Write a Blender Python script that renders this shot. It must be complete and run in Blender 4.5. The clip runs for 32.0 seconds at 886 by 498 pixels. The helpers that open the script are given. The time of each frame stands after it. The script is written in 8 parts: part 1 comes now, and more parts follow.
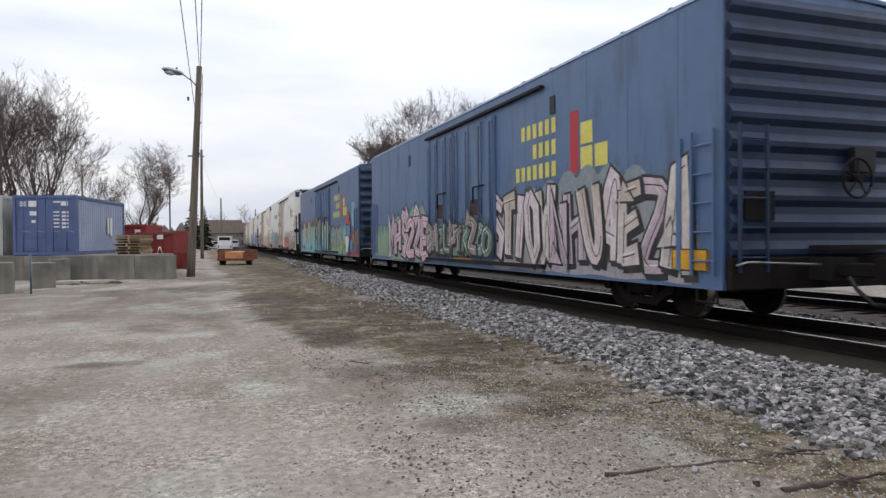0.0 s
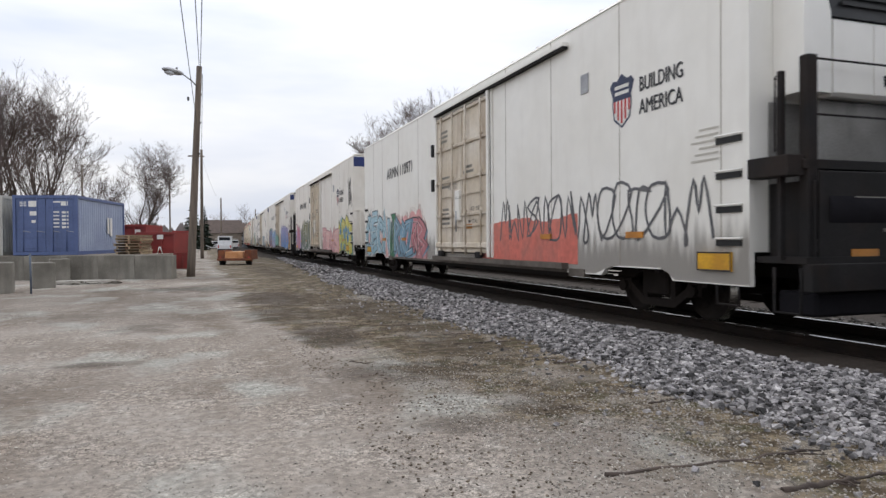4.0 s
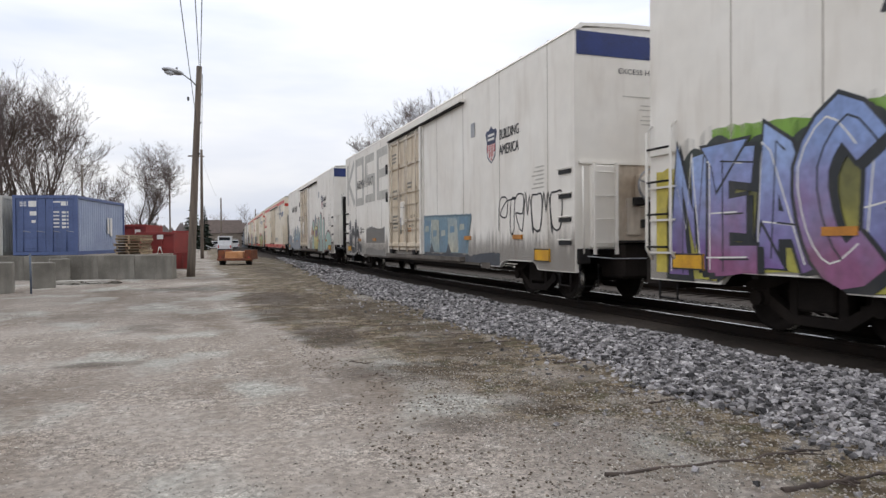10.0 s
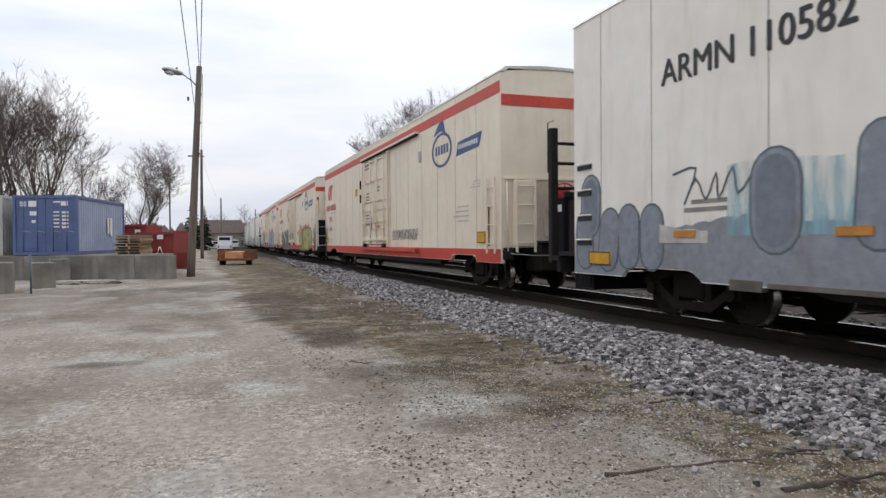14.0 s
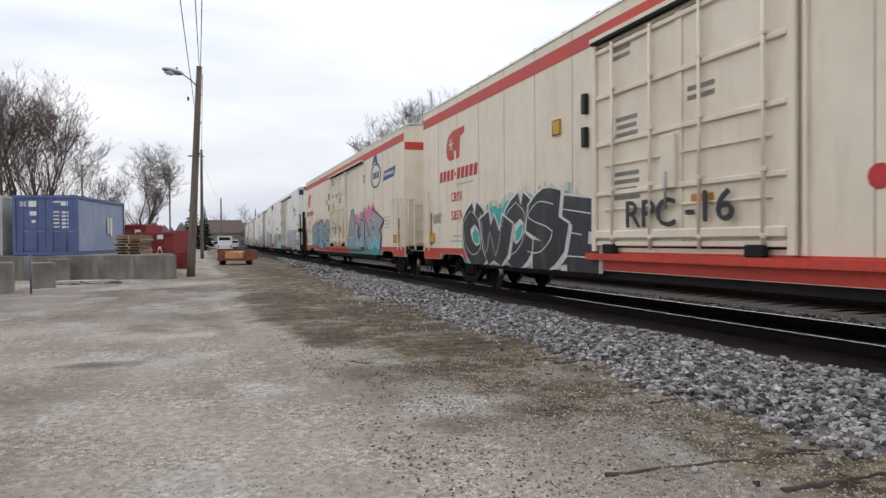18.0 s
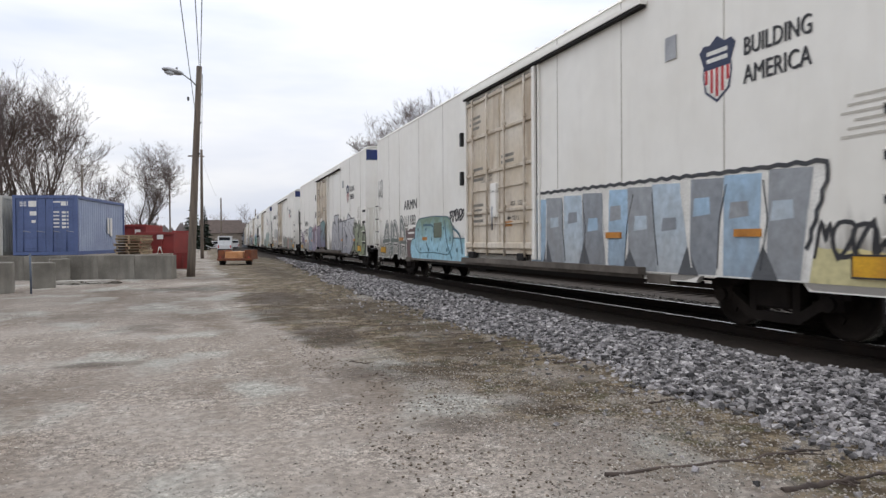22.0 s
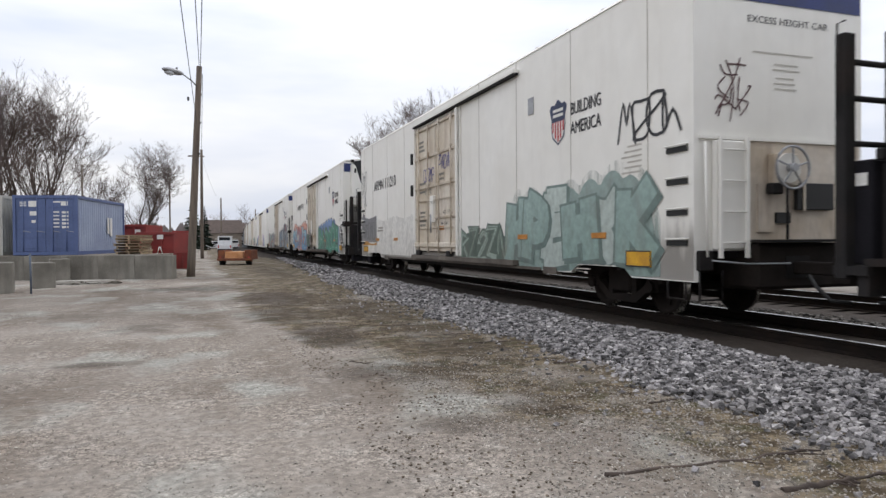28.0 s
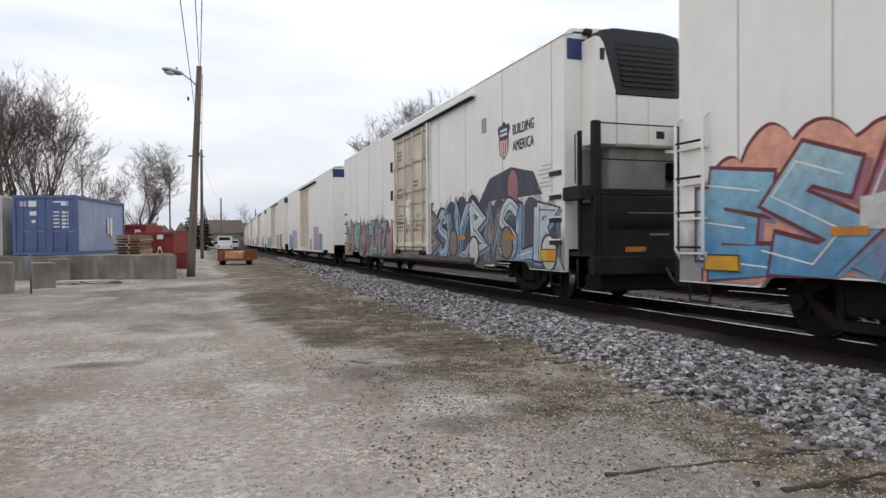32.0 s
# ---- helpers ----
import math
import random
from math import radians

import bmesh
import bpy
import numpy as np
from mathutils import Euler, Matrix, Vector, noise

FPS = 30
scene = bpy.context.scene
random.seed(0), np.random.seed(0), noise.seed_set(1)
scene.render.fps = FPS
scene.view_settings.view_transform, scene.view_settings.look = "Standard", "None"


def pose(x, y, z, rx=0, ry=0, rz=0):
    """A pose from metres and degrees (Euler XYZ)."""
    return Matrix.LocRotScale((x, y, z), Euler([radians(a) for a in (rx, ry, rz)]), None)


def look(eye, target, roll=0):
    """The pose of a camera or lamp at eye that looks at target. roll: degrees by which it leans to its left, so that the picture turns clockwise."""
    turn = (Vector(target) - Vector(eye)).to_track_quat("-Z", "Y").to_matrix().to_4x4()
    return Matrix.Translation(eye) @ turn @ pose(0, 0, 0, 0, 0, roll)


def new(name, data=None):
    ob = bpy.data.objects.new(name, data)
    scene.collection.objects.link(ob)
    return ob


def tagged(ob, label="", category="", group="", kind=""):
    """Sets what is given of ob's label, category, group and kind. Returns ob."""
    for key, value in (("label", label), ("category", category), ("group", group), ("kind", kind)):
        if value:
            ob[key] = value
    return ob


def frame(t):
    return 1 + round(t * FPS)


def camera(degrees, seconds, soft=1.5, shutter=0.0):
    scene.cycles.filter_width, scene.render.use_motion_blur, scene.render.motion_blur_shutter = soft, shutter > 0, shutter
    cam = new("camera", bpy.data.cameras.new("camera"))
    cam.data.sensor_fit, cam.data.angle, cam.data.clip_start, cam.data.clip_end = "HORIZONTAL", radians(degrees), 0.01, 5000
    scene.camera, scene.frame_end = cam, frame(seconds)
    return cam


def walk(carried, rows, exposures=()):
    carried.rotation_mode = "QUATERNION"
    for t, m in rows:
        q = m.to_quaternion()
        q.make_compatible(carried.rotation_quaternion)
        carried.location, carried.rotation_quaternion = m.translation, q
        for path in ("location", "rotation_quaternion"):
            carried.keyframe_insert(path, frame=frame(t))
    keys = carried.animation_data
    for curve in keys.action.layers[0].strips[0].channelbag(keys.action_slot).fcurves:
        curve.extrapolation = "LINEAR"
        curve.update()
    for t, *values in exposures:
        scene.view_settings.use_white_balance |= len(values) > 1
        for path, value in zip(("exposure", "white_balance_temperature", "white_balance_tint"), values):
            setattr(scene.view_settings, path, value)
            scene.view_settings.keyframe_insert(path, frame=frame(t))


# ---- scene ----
cam = camera(66.05, 32.0, 1.42, 0.1)
EYE = (0.0, 0.0, 1.553)
AIM = look(EYE, (EYE[0] + 0.33760, EYE[1] + 0.94121, EYE[2] - 0.01177), -0.407)
walk(cam, [(0, AIM), (32, AIM)], [(0, 0.0, 6500, 10), (32, 0.0, 6500, 10)])

# ---- overcast daylight ----
SUN_UP, SUN_TURN = 48, 55
world = bpy.data.worlds.new("overcast_sky")
scene.world = world
world.use_nodes = True
wn, wl = world.node_tree.nodes, world.node_tree.links
sky = wn.new("ShaderNodeTexSky")
sky.sky_type, sky.sun_disc = "NISHITA", False
sky.sun_elevation, sky.sun_rotation = radians(SUN_UP), radians(SUN_TURN)
sky.dust_density, sky.air_density = 4.0, 1.0
sky_dim = wn.new("ShaderNodeVectorMath")
sky_dim.operation, sky_dim.inputs[3].default_value = "SCALE", 0.09
wl.new(sky.outputs[0], sky_dim.inputs[0])
w_tc = wn.new("ShaderNodeTexCoord")
w_map = wn.new("ShaderNodeMapping")
w_map.inputs["Scale"].default_value = (1.2, 1.2, 5.0)
w_noise = wn.new("ShaderNodeTexNoise")
w_noise.inputs["Scale"].default_value, w_noise.inputs["Detail"].default_value = 1.6, 5
w_ramp = wn.new("ShaderNodeValToRGB")
w_ramp.color_ramp.elements[0].position, w_ramp.color_ramp.elements[0].color = 0.36, (0.80, 0.86, 1.0, 1)
w_ramp.color_ramp.elements[1].position, w_ramp.color_ramp.elements[1].color = 0.62, (1.12, 1.12, 1.14, 1)
wl.new(w_tc.outputs["Generated"], w_map.inputs[0])
wl.new(w_map.outputs[0], w_noise.inputs["Vector"])
wl.new(w_noise.outputs["Fac"], w_ramp.inputs[0])
w_mix = wn.new("ShaderNodeMix")
w_mix.data_type = "RGBA"
w_mix.inputs["Factor"].default_value = 0.88
wl.new(sky_dim.outputs[0], w_mix.inputs["A"])
# an overcast dome is brighter overhead than at the horizon
w_sep = wn.new("ShaderNodeSeparateXYZ")
wl.new(w_tc.outputs["Generated"], w_sep.inputs[0])
w_rise = wn.new("ShaderNodeMapRange")
w_rise.inputs["To Min"].default_value, w_rise.inputs["To Max"].default_value = 0.88, 1.7
wl.new(w_sep.outputs["Z"], w_rise.inputs[0])
w_dome = wn.new("ShaderNodeVectorMath")
w_dome.operation = "SCALE"
wl.new(w_ramp.outputs[0], w_dome.inputs[0])
wl.new(w_rise.outputs[0], w_dome.inputs[3])
wl.new(w_dome.outputs[0], w_mix.inputs["B"])
wl.new(w_mix.outputs["Result"], wn["Background"].inputs["Color"])
wn["Background"].inputs["Strength"].default_value = 1.0
sun = new("sun", bpy.data.lights.new("sun", "SUN"))
sun.data.energy, sun.data.angle, sun.data.color = 0.6, radians(20), (1.0, 0.96, 0.9)
sun.rotation_euler = (radians(90 - SUN_UP), 0, radians(180 - SUN_TURN))


# ---- materials ----
def rgb(h):
    """Linear colour from a hex string of display values."""
    v = [int(h[i:i + 2], 16) / 255 for i in (0, 2, 4)]
    return tuple(((c + 0.055) / 1.055) ** 2.4 if c > 0.04045 else c / 12.92 for c in v)


MATS = {}


def surface(name, c1, c2=None, rough=0.6, metal=0.0, scale=3.0, fine=40.0, bump=0.15, streak=0.0, dirt=None, dirt_amount=0.0, stretch=(1, 1, 1), per_object=0.0, island=0.0, grain=0.16):
    """A worn surface: two tones by large noise, fine grain, optional runs of dirt and relief."""
    if name in MATS:
        return MATS[name]
    m = bpy.data.materials.new(name)
    MATS[name] = m
    m.use_nodes = True
    n, l = m.node_tree.nodes, m.node_tree.links
    b = n["Principled BSDF"]
    b.inputs["Metallic"].default_value = metal
    tc = n.new("ShaderNodeTexCoord")
    mp = n.new("ShaderNodeMapping")
    mp.inputs["Scale"].default_value = stretch
    l.new(tc.outputs["Object"], mp.inputs[0])
    big = n.new("ShaderNodeTexNoise")
    big.inputs["Scale"].default_value, big.inputs["Detail"].default_value = scale, 6
    l.new(mp.outputs[0], big.inputs["Vector"])
    small = n.new("ShaderNodeTexNoise")
    small.inputs["Scale"].default_value, small.inputs["Detail"].default_value = fine, 4
    l.new(mp.outputs[0], small.inputs["Vector"])
    ramp = n.new("ShaderNodeValToRGB")
    ramp.color_ramp.elements[0].position, ramp.color_ramp.elements[1].position = 0.35, 0.68
    c2 = c2 or tuple(x * 0.8 for x in c1)
    ramp.color_ramp.elements[0].color, ramp.color_ramp.elements[1].color = (*c2, 1), (*c1, 1)
    l.new(big.outputs["Fac"], ramp.inputs[0])
    col = ramp.outputs[0]

    def mix(kind, fac, a, bb):
        x = n.new("ShaderNodeMix")
        x.data_type, x.blend_type = "RGBA", kind
        for sock, v in (("Factor", fac), ("A", a), ("B", bb)):
            if isinstance(v, (int, float)):
                x.inputs[sock].default_value = v
            elif isinstance(v, tuple):
                x.inputs[sock].default_value = (*v, 1)
            else:
                l.new(v, x.inputs[sock])
        return x.outputs["Result"]

    tone = n.new("ShaderNodeMapRange")
    tone.inputs["From Min"].default_value, tone.inputs["From Max"].default_value = 0.3, 0.7
    tone.inputs["To Min"].default_value, tone.inputs["To Max"].default_value = 1 - grain, 1 + grain * 0.6
    l.new(small.outputs["Fac"], tone.inputs[0])
    grey = n.new("ShaderNodeCombineColor")
    for k in range(3):
        l.new(tone.outputs[0], grey.inputs[k])
    col = mix("MULTIPLY", 1.0, col, grey.outputs[0])
    if dirt:
        mp2 = n.new("ShaderNodeMapping")
        mp2.inputs["Scale"].default_value = (2.6, 2.6, 0.5) if streak else (1, 1, 1)
        l.new(tc.outputs["Object"], mp2.inputs[0])
        dn = n.new("ShaderNodeTexNoise")
        dn.inputs["Scale"].default_value, dn.inputs["Detail"].default_value = 1.2, 4
        l.new(mp2.outputs[0], dn.inputs["Vector"])
        dr = n.new("ShaderNodeMapRange")
        dr.inputs["From Min"].default_value, dr.inputs["From Max"].default_value = 0.52, 0.78
        dr.inputs["To Max"].default_value = dirt_amount
        l.new(dn.outputs["Fac"], dr.inputs[0])
        col = mix("MIX", dr.outputs[0], col, dirt)
    if per_object or island:
        src = n.new("ShaderNodeObjectInfo").outputs["Random"] if per_object else n.new("ShaderNodeNewGeometry").outputs["Random Per Island"]
        k = per_object or island
        r = n.new("ShaderNodeMapRange")
        r.inputs["To Min"].default_value, r.inputs["To Max"].default_value = 1 - k, 1 + k
        l.new(src, r.inputs[0])
        v = n.new("ShaderNodeVectorMath")
        v.operation = "SCALE"
        l.new(col, v.inputs[0])
        l.new(r.outputs[0], v.inputs[3])
        col = v.outputs[0]
    l.new(col, b.inputs["Base Color"])
    rr = n.new("ShaderNodeMapRange")
    rr.inputs["To Min"].default_value, rr.inputs["To Max"].default_value = max(0.05, rough - 0.12), min(1, rough + 0.12)
    l.new(big.outputs["Fac"], rr.inputs[0])
    l.new(rr.outputs[0], b.inputs["Roughness"])
    if bump:
        bp_ = n.new("ShaderNodeBump")
        bp_.inputs["Strength"].default_value, bp_.inputs["Distance"].default_value = bump, 0.02
        l.new(small.outputs["Fac"], bp_.inputs["Height"])
        l.new(bp_.outputs[0], b.inputs["Normal"])
    return m


def stain_film(name, colour, u0, u1, z0, z1, amount=0.9):
    """A see-through film of colour, thickest at u0 and below, broken up by noise."""
    m = bpy.data.materials.new(name)
    m.use_nodes = True
    n, l = m.node_tree.nodes, m.node_tree.links
    b = n["Principled BSDF"]
    b.inputs["Base Color"].default_value, b.inputs["Roughness"].default_value = (*colour, 1), 0.8
    tc = n.new("ShaderNodeTexCoord")
    sep = n.new("ShaderNodeSeparateXYZ")
    l.new(tc.outputs["Object"], sep.inputs[0])
    mp = n.new("ShaderNodeMapping")
    mp.inputs["Scale"].default_value = (3, 5, 0.7)
    l.new(tc.outputs["Object"], mp.inputs[0])
    nz = n.new("ShaderNodeTexNoise")
    nz.inputs["Scale"].default_value, nz.inputs["Detail"].default_value = 1.5, 6
    l.new(mp.outputs[0], nz.inputs["Vector"])
    fades = []
    for sock, a, c in (("Y", u1, u0), ("Z", z1, z0)):
        r = n.new("ShaderNodeMapRange")
        r.inputs["From Min"].default_value, r.inputs["From Max"].default_value = a, c
        l.new(sep.outputs[sock], r.inputs[0])
        fades.append(r.outputs[0])
    both = n.new("ShaderNodeMath")
    both.operation = "MULTIPLY"
    l.new(fades[0], both.inputs[0])
    l.new(fades[1], both.inputs[1])
    rough = n.new("ShaderNodeMath")
    rough.operation, rough.inputs[1].default_value = "MULTIPLY_ADD", 0.8
    l.new(nz.outputs["Fac"], rough.inputs[0])
    l.new(both.outputs[0], rough.inputs[2])
    r = n.new("ShaderNodeMapRange")
    r.interpolation_type = "SMOOTHSTEP"
    r.inputs["From Min"].default_value, r.inputs["From Max"].default_value, r.inputs["To Max"].default_value = 0.48, 0.95, amount
    l.new(rough.outputs[0], r.inputs[0])
    clear = n.new("ShaderNodeBsdfTransparent")
    mx = n.new("ShaderNodeMixShader")
    l.new(r.outputs[0], mx.inputs[0])
    l.new(clear.outputs[0], mx.inputs[1])
    l.new(b.outputs[0], mx.inputs[2])
    l.new(mx.outputs[0], n["Material Output"].inputs["Surface"])
    return m


def spray(name, top, low=None, z0=0.9, z1=2.4):
    """Spray paint that may fade from one colour into another up the side."""
    if name in MATS:
        return MATS[name]
    m = bpy.data.materials.new(name)
    MATS[name] = m
    m.use_nodes = True
    n, l = m.node_tree.nodes, m.node_tree.links
    b = n["Principled BSDF"]
    b.inputs["Roughness"].default_value = 0.5
    tc = n.new("ShaderNodeTexCoord")
    sep = n.new("ShaderNodeSeparateXYZ")
    l.new(tc.outputs["Object"], sep.inputs[0])
    nz = n.new("ShaderNodeTexNoise")
    nz.inputs["Scale"].default_value, nz.inputs["Detail"].default_value = 2.2, 5
    l.new(tc.outputs["Object"], nz.inputs["Vector"])
    ad = n.new("ShaderNodeMath")
    ad.operation, ad.inputs[1].default_value = "MULTIPLY_ADD", 1.2
    l.new(nz.outputs["Fac"], ad.inputs[0])
    l.new(sep.outputs["Z"], ad.inputs[2])
    r = n.new("ShaderNodeMapRange")
    r.inputs["From Min"].default_value, r.inputs["From Max"].default_value = z0 + 0.6, z1 + 0.6
    l.new(ad.outputs[0], r.inputs[0])
    mx = n.new("ShaderNodeMix")
    mx.data_type = "RGBA"
    low = low or tuple(c * 0.8 for c in top)
    mx.inputs["A"].default_value, mx.inputs["B"].default_value = (*low, 1), (*top, 1)
    l.new(r.outputs[0], mx.inputs["Factor"])
    n2 = n.new("ShaderNodeTexNoise")
    n2.inputs["Scale"].default_value, n2.inputs["Detail"].default_value = 9, 6
    l.new(tc.outputs["Object"], n2.inputs["Vector"])
    hsv = n.new("ShaderNodeHueSaturation")
    r2 = n.new("ShaderNodeMapRange")
    r2.inputs["From Min"].default_value, r2.inputs["From Max"].default_value = 0.3, 0.7
    r2.inputs["To Min"].default_value, r2.inputs["To Max"].default_value = 0.78, 1.08
    l.new(n2.outputs["Fac"], r2.inputs[0])
    l.new(r2.outputs[0], hsv.inputs["Value"])
    l.new(mx.outputs["Result"], hsv.inputs["Color"])
    # thin runs of road grime over the paint
    mp = n.new("ShaderNodeMapping")
    mp.inputs["Scale"].default_value = (2.2, 2.2, 1.0)
    l.new(tc.outputs["Object"], mp.inputs[0])
    n3 = n.new("ShaderNodeTexNoise")
    n3.inputs["Scale"].default_value, n3.inputs["Detail"].default_value = 1.3, 5
    l.new(mp.outputs[0], n3.inputs["Vector"])
    r3 = n.new("ShaderNodeMapRange")
    r3.inputs["From Min"].default_value, r3.inputs["From Max"].default_value, r3.inputs["To Max"].default_value = 0.5, 0.75, 0.38
    l.new(n3.outputs["Fac"], r3.inputs[0])
    gm = n.new("ShaderNodeMix")
    gm.data_type = "RGBA"
    gm.inputs["B"].default_value = (*rgb("6a625a"), 1)
    l.new(r3.outputs[0], gm.inputs["Factor"])
    l.new(hsv.outputs[0], gm.inputs["A"])
    l.new(gm.outputs["Result"], b.inputs["Base Color"])
    return m


WHITE = surface("white_car_paint", rgb("e9e7e1"), rgb("e1ded6"), 0.42, scale=0.5, fine=3, bump=0.0, streak=1, dirt=rgb("b0a698"), dirt_amount=0.12, grain=0.03)
WHITE_DULL = surface("dulled_white_paint", rgb("e6e2da"), rgb("dcd6cc"), 0.48, scale=0.6, fine=3, bump=0.0, streak=1, dirt=rgb("a3937f"), dirt_amount=0.3, grain=0.04)
CREAM = surface("cream_car_paint", rgb("e2d7c3"), rgb("d9cdb8"), 0.48, scale=0.5, fine=3, bump=0.0, streak=1, dirt=rgb("a8977f"), dirt_amount=0.3, grain=0.05)
BLUE = surface("faded_blue_paint", rgb("5a7191"), rgb("4b6489"), 0.5, scale=0.6, fine=4, bump=0.0, streak=1, dirt=rgb("303843"), dirt_amount=0.55, grain=0.08)
# darker blue for the boxcar ends, their ladder and the door ribs
BLUE_DARK = surface("dark_blue_end_paint", rgb("2d3f5b"), rgb("223049"), 0.55, scale=0.7, fine=8, bump=0.0, streak=1, dirt=rgb("15171b"), dirt_amount=0.7, grain=0.1)
DOORCREAM = surface("rust_stained_door_paint", rgb("d8ccb8"), rgb("c8b89e"), 0.55, scale=0.9, fine=8, bump=0.0, streak=1, dirt=rgb("7a5430"), dirt_amount=0.75, grain=0.1)
DOORWHITE = surface("stained_door_paint", rgb("d6cdbf"), rgb("c6b8a2"), 0.5, scale=0.8, fine=8, bump=0.0, streak=1, dirt=rgb("876a4c"), dirt_amount=0.6, grain=0.08)
WHITE_RAIL = surface("dirty_rail_paint", rgb("cbc2b5"), rgb("b7a994"), 0.55, scale=2.5, fine=8, bump=0.0, streak=1, dirt=rgb("7d6248"), dirt_amount=0.6, grain=0.1)
TRACKGRIME = surface("grimy_door_track_paint", rgb("6e665e"), rgb("4c453e"), 0.8, scale=1.4, fine=10, bump=0.05, streak=1, dirt=rgb("3a322b"), dirt_amount=0.75, grain=0.15)
SEAM = surface("dull_seam_caulk", rgb("a9a296"), rgb("968f84"), 0.6, bump=0)
RED = surface("red_stripe_paint", rgb("c8412f"), rgb("b4392b"), 0.5, scale=0.8, fine=15, bump=0.03, streak=1, dirt=rgb("7c4034"), dirt_amount=0.4)
STRIPE_BLUE = surface("navy_stripe_paint", rgb("1d2f6b"), rgb("192858"), 0.45, bump=0.02)
ROOFM = surface("galvanised_roof", rgb("c9c8c2"), rgb("aaa69b"), 0.5, 0.2, scale=0.8, fine=20, bump=0.05)
BLACKSTEEL = surface("black_frame_steel", rgb("2c2a2a"), rgb("232222"), 0.75, 0.0, scale=2, bump=0.1, dirt=rgb("3a2a1e"), dirt_amount=0.4)
TRUCKSTEEL = surface("grimy_truck_steel", rgb("2b2623"), rgb("1f1b19"), 0.9, 0.0, scale=3, bump=0.2, dirt=rgb("241b14"), dirt_amount=0.4)
ENDSTAIN = surface("grime_stained_end_paint", rgb("cfc6b9"), rgb("b7a893"), 0.55, scale=1.1, fine=8, bump=0.0, streak=1, dirt=rgb("6b4c33"), dirt_amount=0.75, grain=0.1)
ENDRUST = surface("rust_browned_end_paint", rgb("c4b8a8"), rgb("ab9a86"), 0.6, scale=1.2, fine=8, bump=0.0, streak=1, dirt=rgb("5e4630"), dirt_amount=0.7, grain=0.12)
# end sheet greyed so that its colour holds the shade of the recess
SHADED = surface("shaded_end_sheet", rgb("8f8d89"), rgb("6f6c68"), 0.8, scale=1.2, bump=0.05, streak=1, dirt=rgb("3a3734"), dirt_amount=0.7)
# black for tanks and boxes, and for the painted shade of the bay
PITCH = surface("black_gear_and_bay_shade", rgb("212024"), rgb("1a191d"), 0.9, bump=0.0)
RUBBER = surface("dark_gasket", rgb("191919"), rgb("141414"), 0.6, bump=0.02)
GRILLE = surface("black_grille", rgb("15171b"), rgb("101216"), 0.5, bump=0.02)
YELLOW = surface("yellow_label_paint", rgb("d8a51e"), rgb("b9861c"), 0.5, bump=0.02)
ORANGE = surface("amber_reflector", rgb("c4822e"), rgb("a3691f"), 0.4, bump=0.02)
OLDBRASS = surface("brown_weathered_strip", rgb("8a6d48"), rgb("6f5638"), 0.7, scale=2, bump=0.05)
INK = surface("black_lettering", rgb("232326"), rgb("2d2d30"), 0.6, bump=0.0)
REDINK = surface("red_lettering", rgb("b03a2f"), rgb("b8463a"), 0.6, bump=0.0)
FAINTINK = surface("faint_grey_lettering", rgb("bdb8ae"), rgb("b0aba1"), 0.6, bump=0.0)
GREYINK = surface("faded_grey_lettering", rgb("6f6c66"), rgb("8a857b"), 0.6, bump=0.0)
YELLOWINK = surface("yellow_lettering", rgb("d9d069"), rgb("cfc45a"), 0.6, bump=0.0)
REDBLOCK = surface("red_block_paint", rgb("c03438"), rgb("a82c31"), 0.6, bump=0.0)
WHITEINK = surface("white_paint_lines", rgb("e4e2dc"), rgb("d2d0ca"), 0.6, bump=0.0)
RAILSTEEL = surface("rusty_rail_steel", rgb("241c17"), rgb("181310"), 0.8, 0.1, scale=4, bump=0.2)
RAILTOP = surface("polished_rail_head", rgb("b5b3ae"), rgb("8f8c86"), 0.25, 0.9, scale=4, bump=0.02)
TIE = surface("creosoted_tie_wood", rgb("332b25"), rgb("241e1a"), 0.9, scale=2, fine=60, bump=0.4, stretch=(0.3, 1, 1), per_object=0.2)
STONE = surface("grey_ballast_stone", rgb("a29e9c"), rgb("605d5e"), 0.85, scale=9, fine=60, bump=0.3, island=0.9)
STONE_ONE = surface("grey_ballast_stone_single", rgb("a29e9c"), rgb("605d5e"), 0.85, scale=9, fine=60, bump=0.3, per_object=0.9)
# darker stone for the strip between the two tracks
STONE_DARK = surface("dark_ballast_stone", rgb("6c6761"), rgb("403c38"), 0.9, scale=9, fine=60, bump=0.3, island=0.7)
PEBBLE = surface("pale_gravel_stone", rgb("aaa49b"), rgb("8c847b"), 0.9, scale=9, fine=60, bump=0.2, island=0.42)
SOIL = surface("brown_soil_crumb", rgb("74685b"), rgb("584d42"), 0.95, scale=9, fine=60, bump=0.2, island=0.4)
CONCRETE = surface("weathered_concrete", rgb("8b877e"), rgb("69655d"), 0.9, scale=1.2, fine=35, bump=0.25, streak=1, dirt=rgb("4f4b45"), dirt_amount=0.6)
POLEWOOD = surface("grey_pole_wood", rgb("776b5f"), rgb("5a5048"), 0.9, scale=2, fine=50, bump=0.3, stretch=(4, 4, 0.3))
BARK = surface("grey_brown_bark", rgb("564a42"), rgb("3f3631"), 0.95, scale=3, fine=30, bump=0.4)
TWIG = surface("bare_twigs", rgb("6c5f5a"), rgb("584d49"), 0.95, scale=3, bump=0.0)
EVERGREEN = surface("dark_fir_needles", rgb("2c3a2c"), rgb("1f2b21"), 0.9, scale=3, bump=0.2)
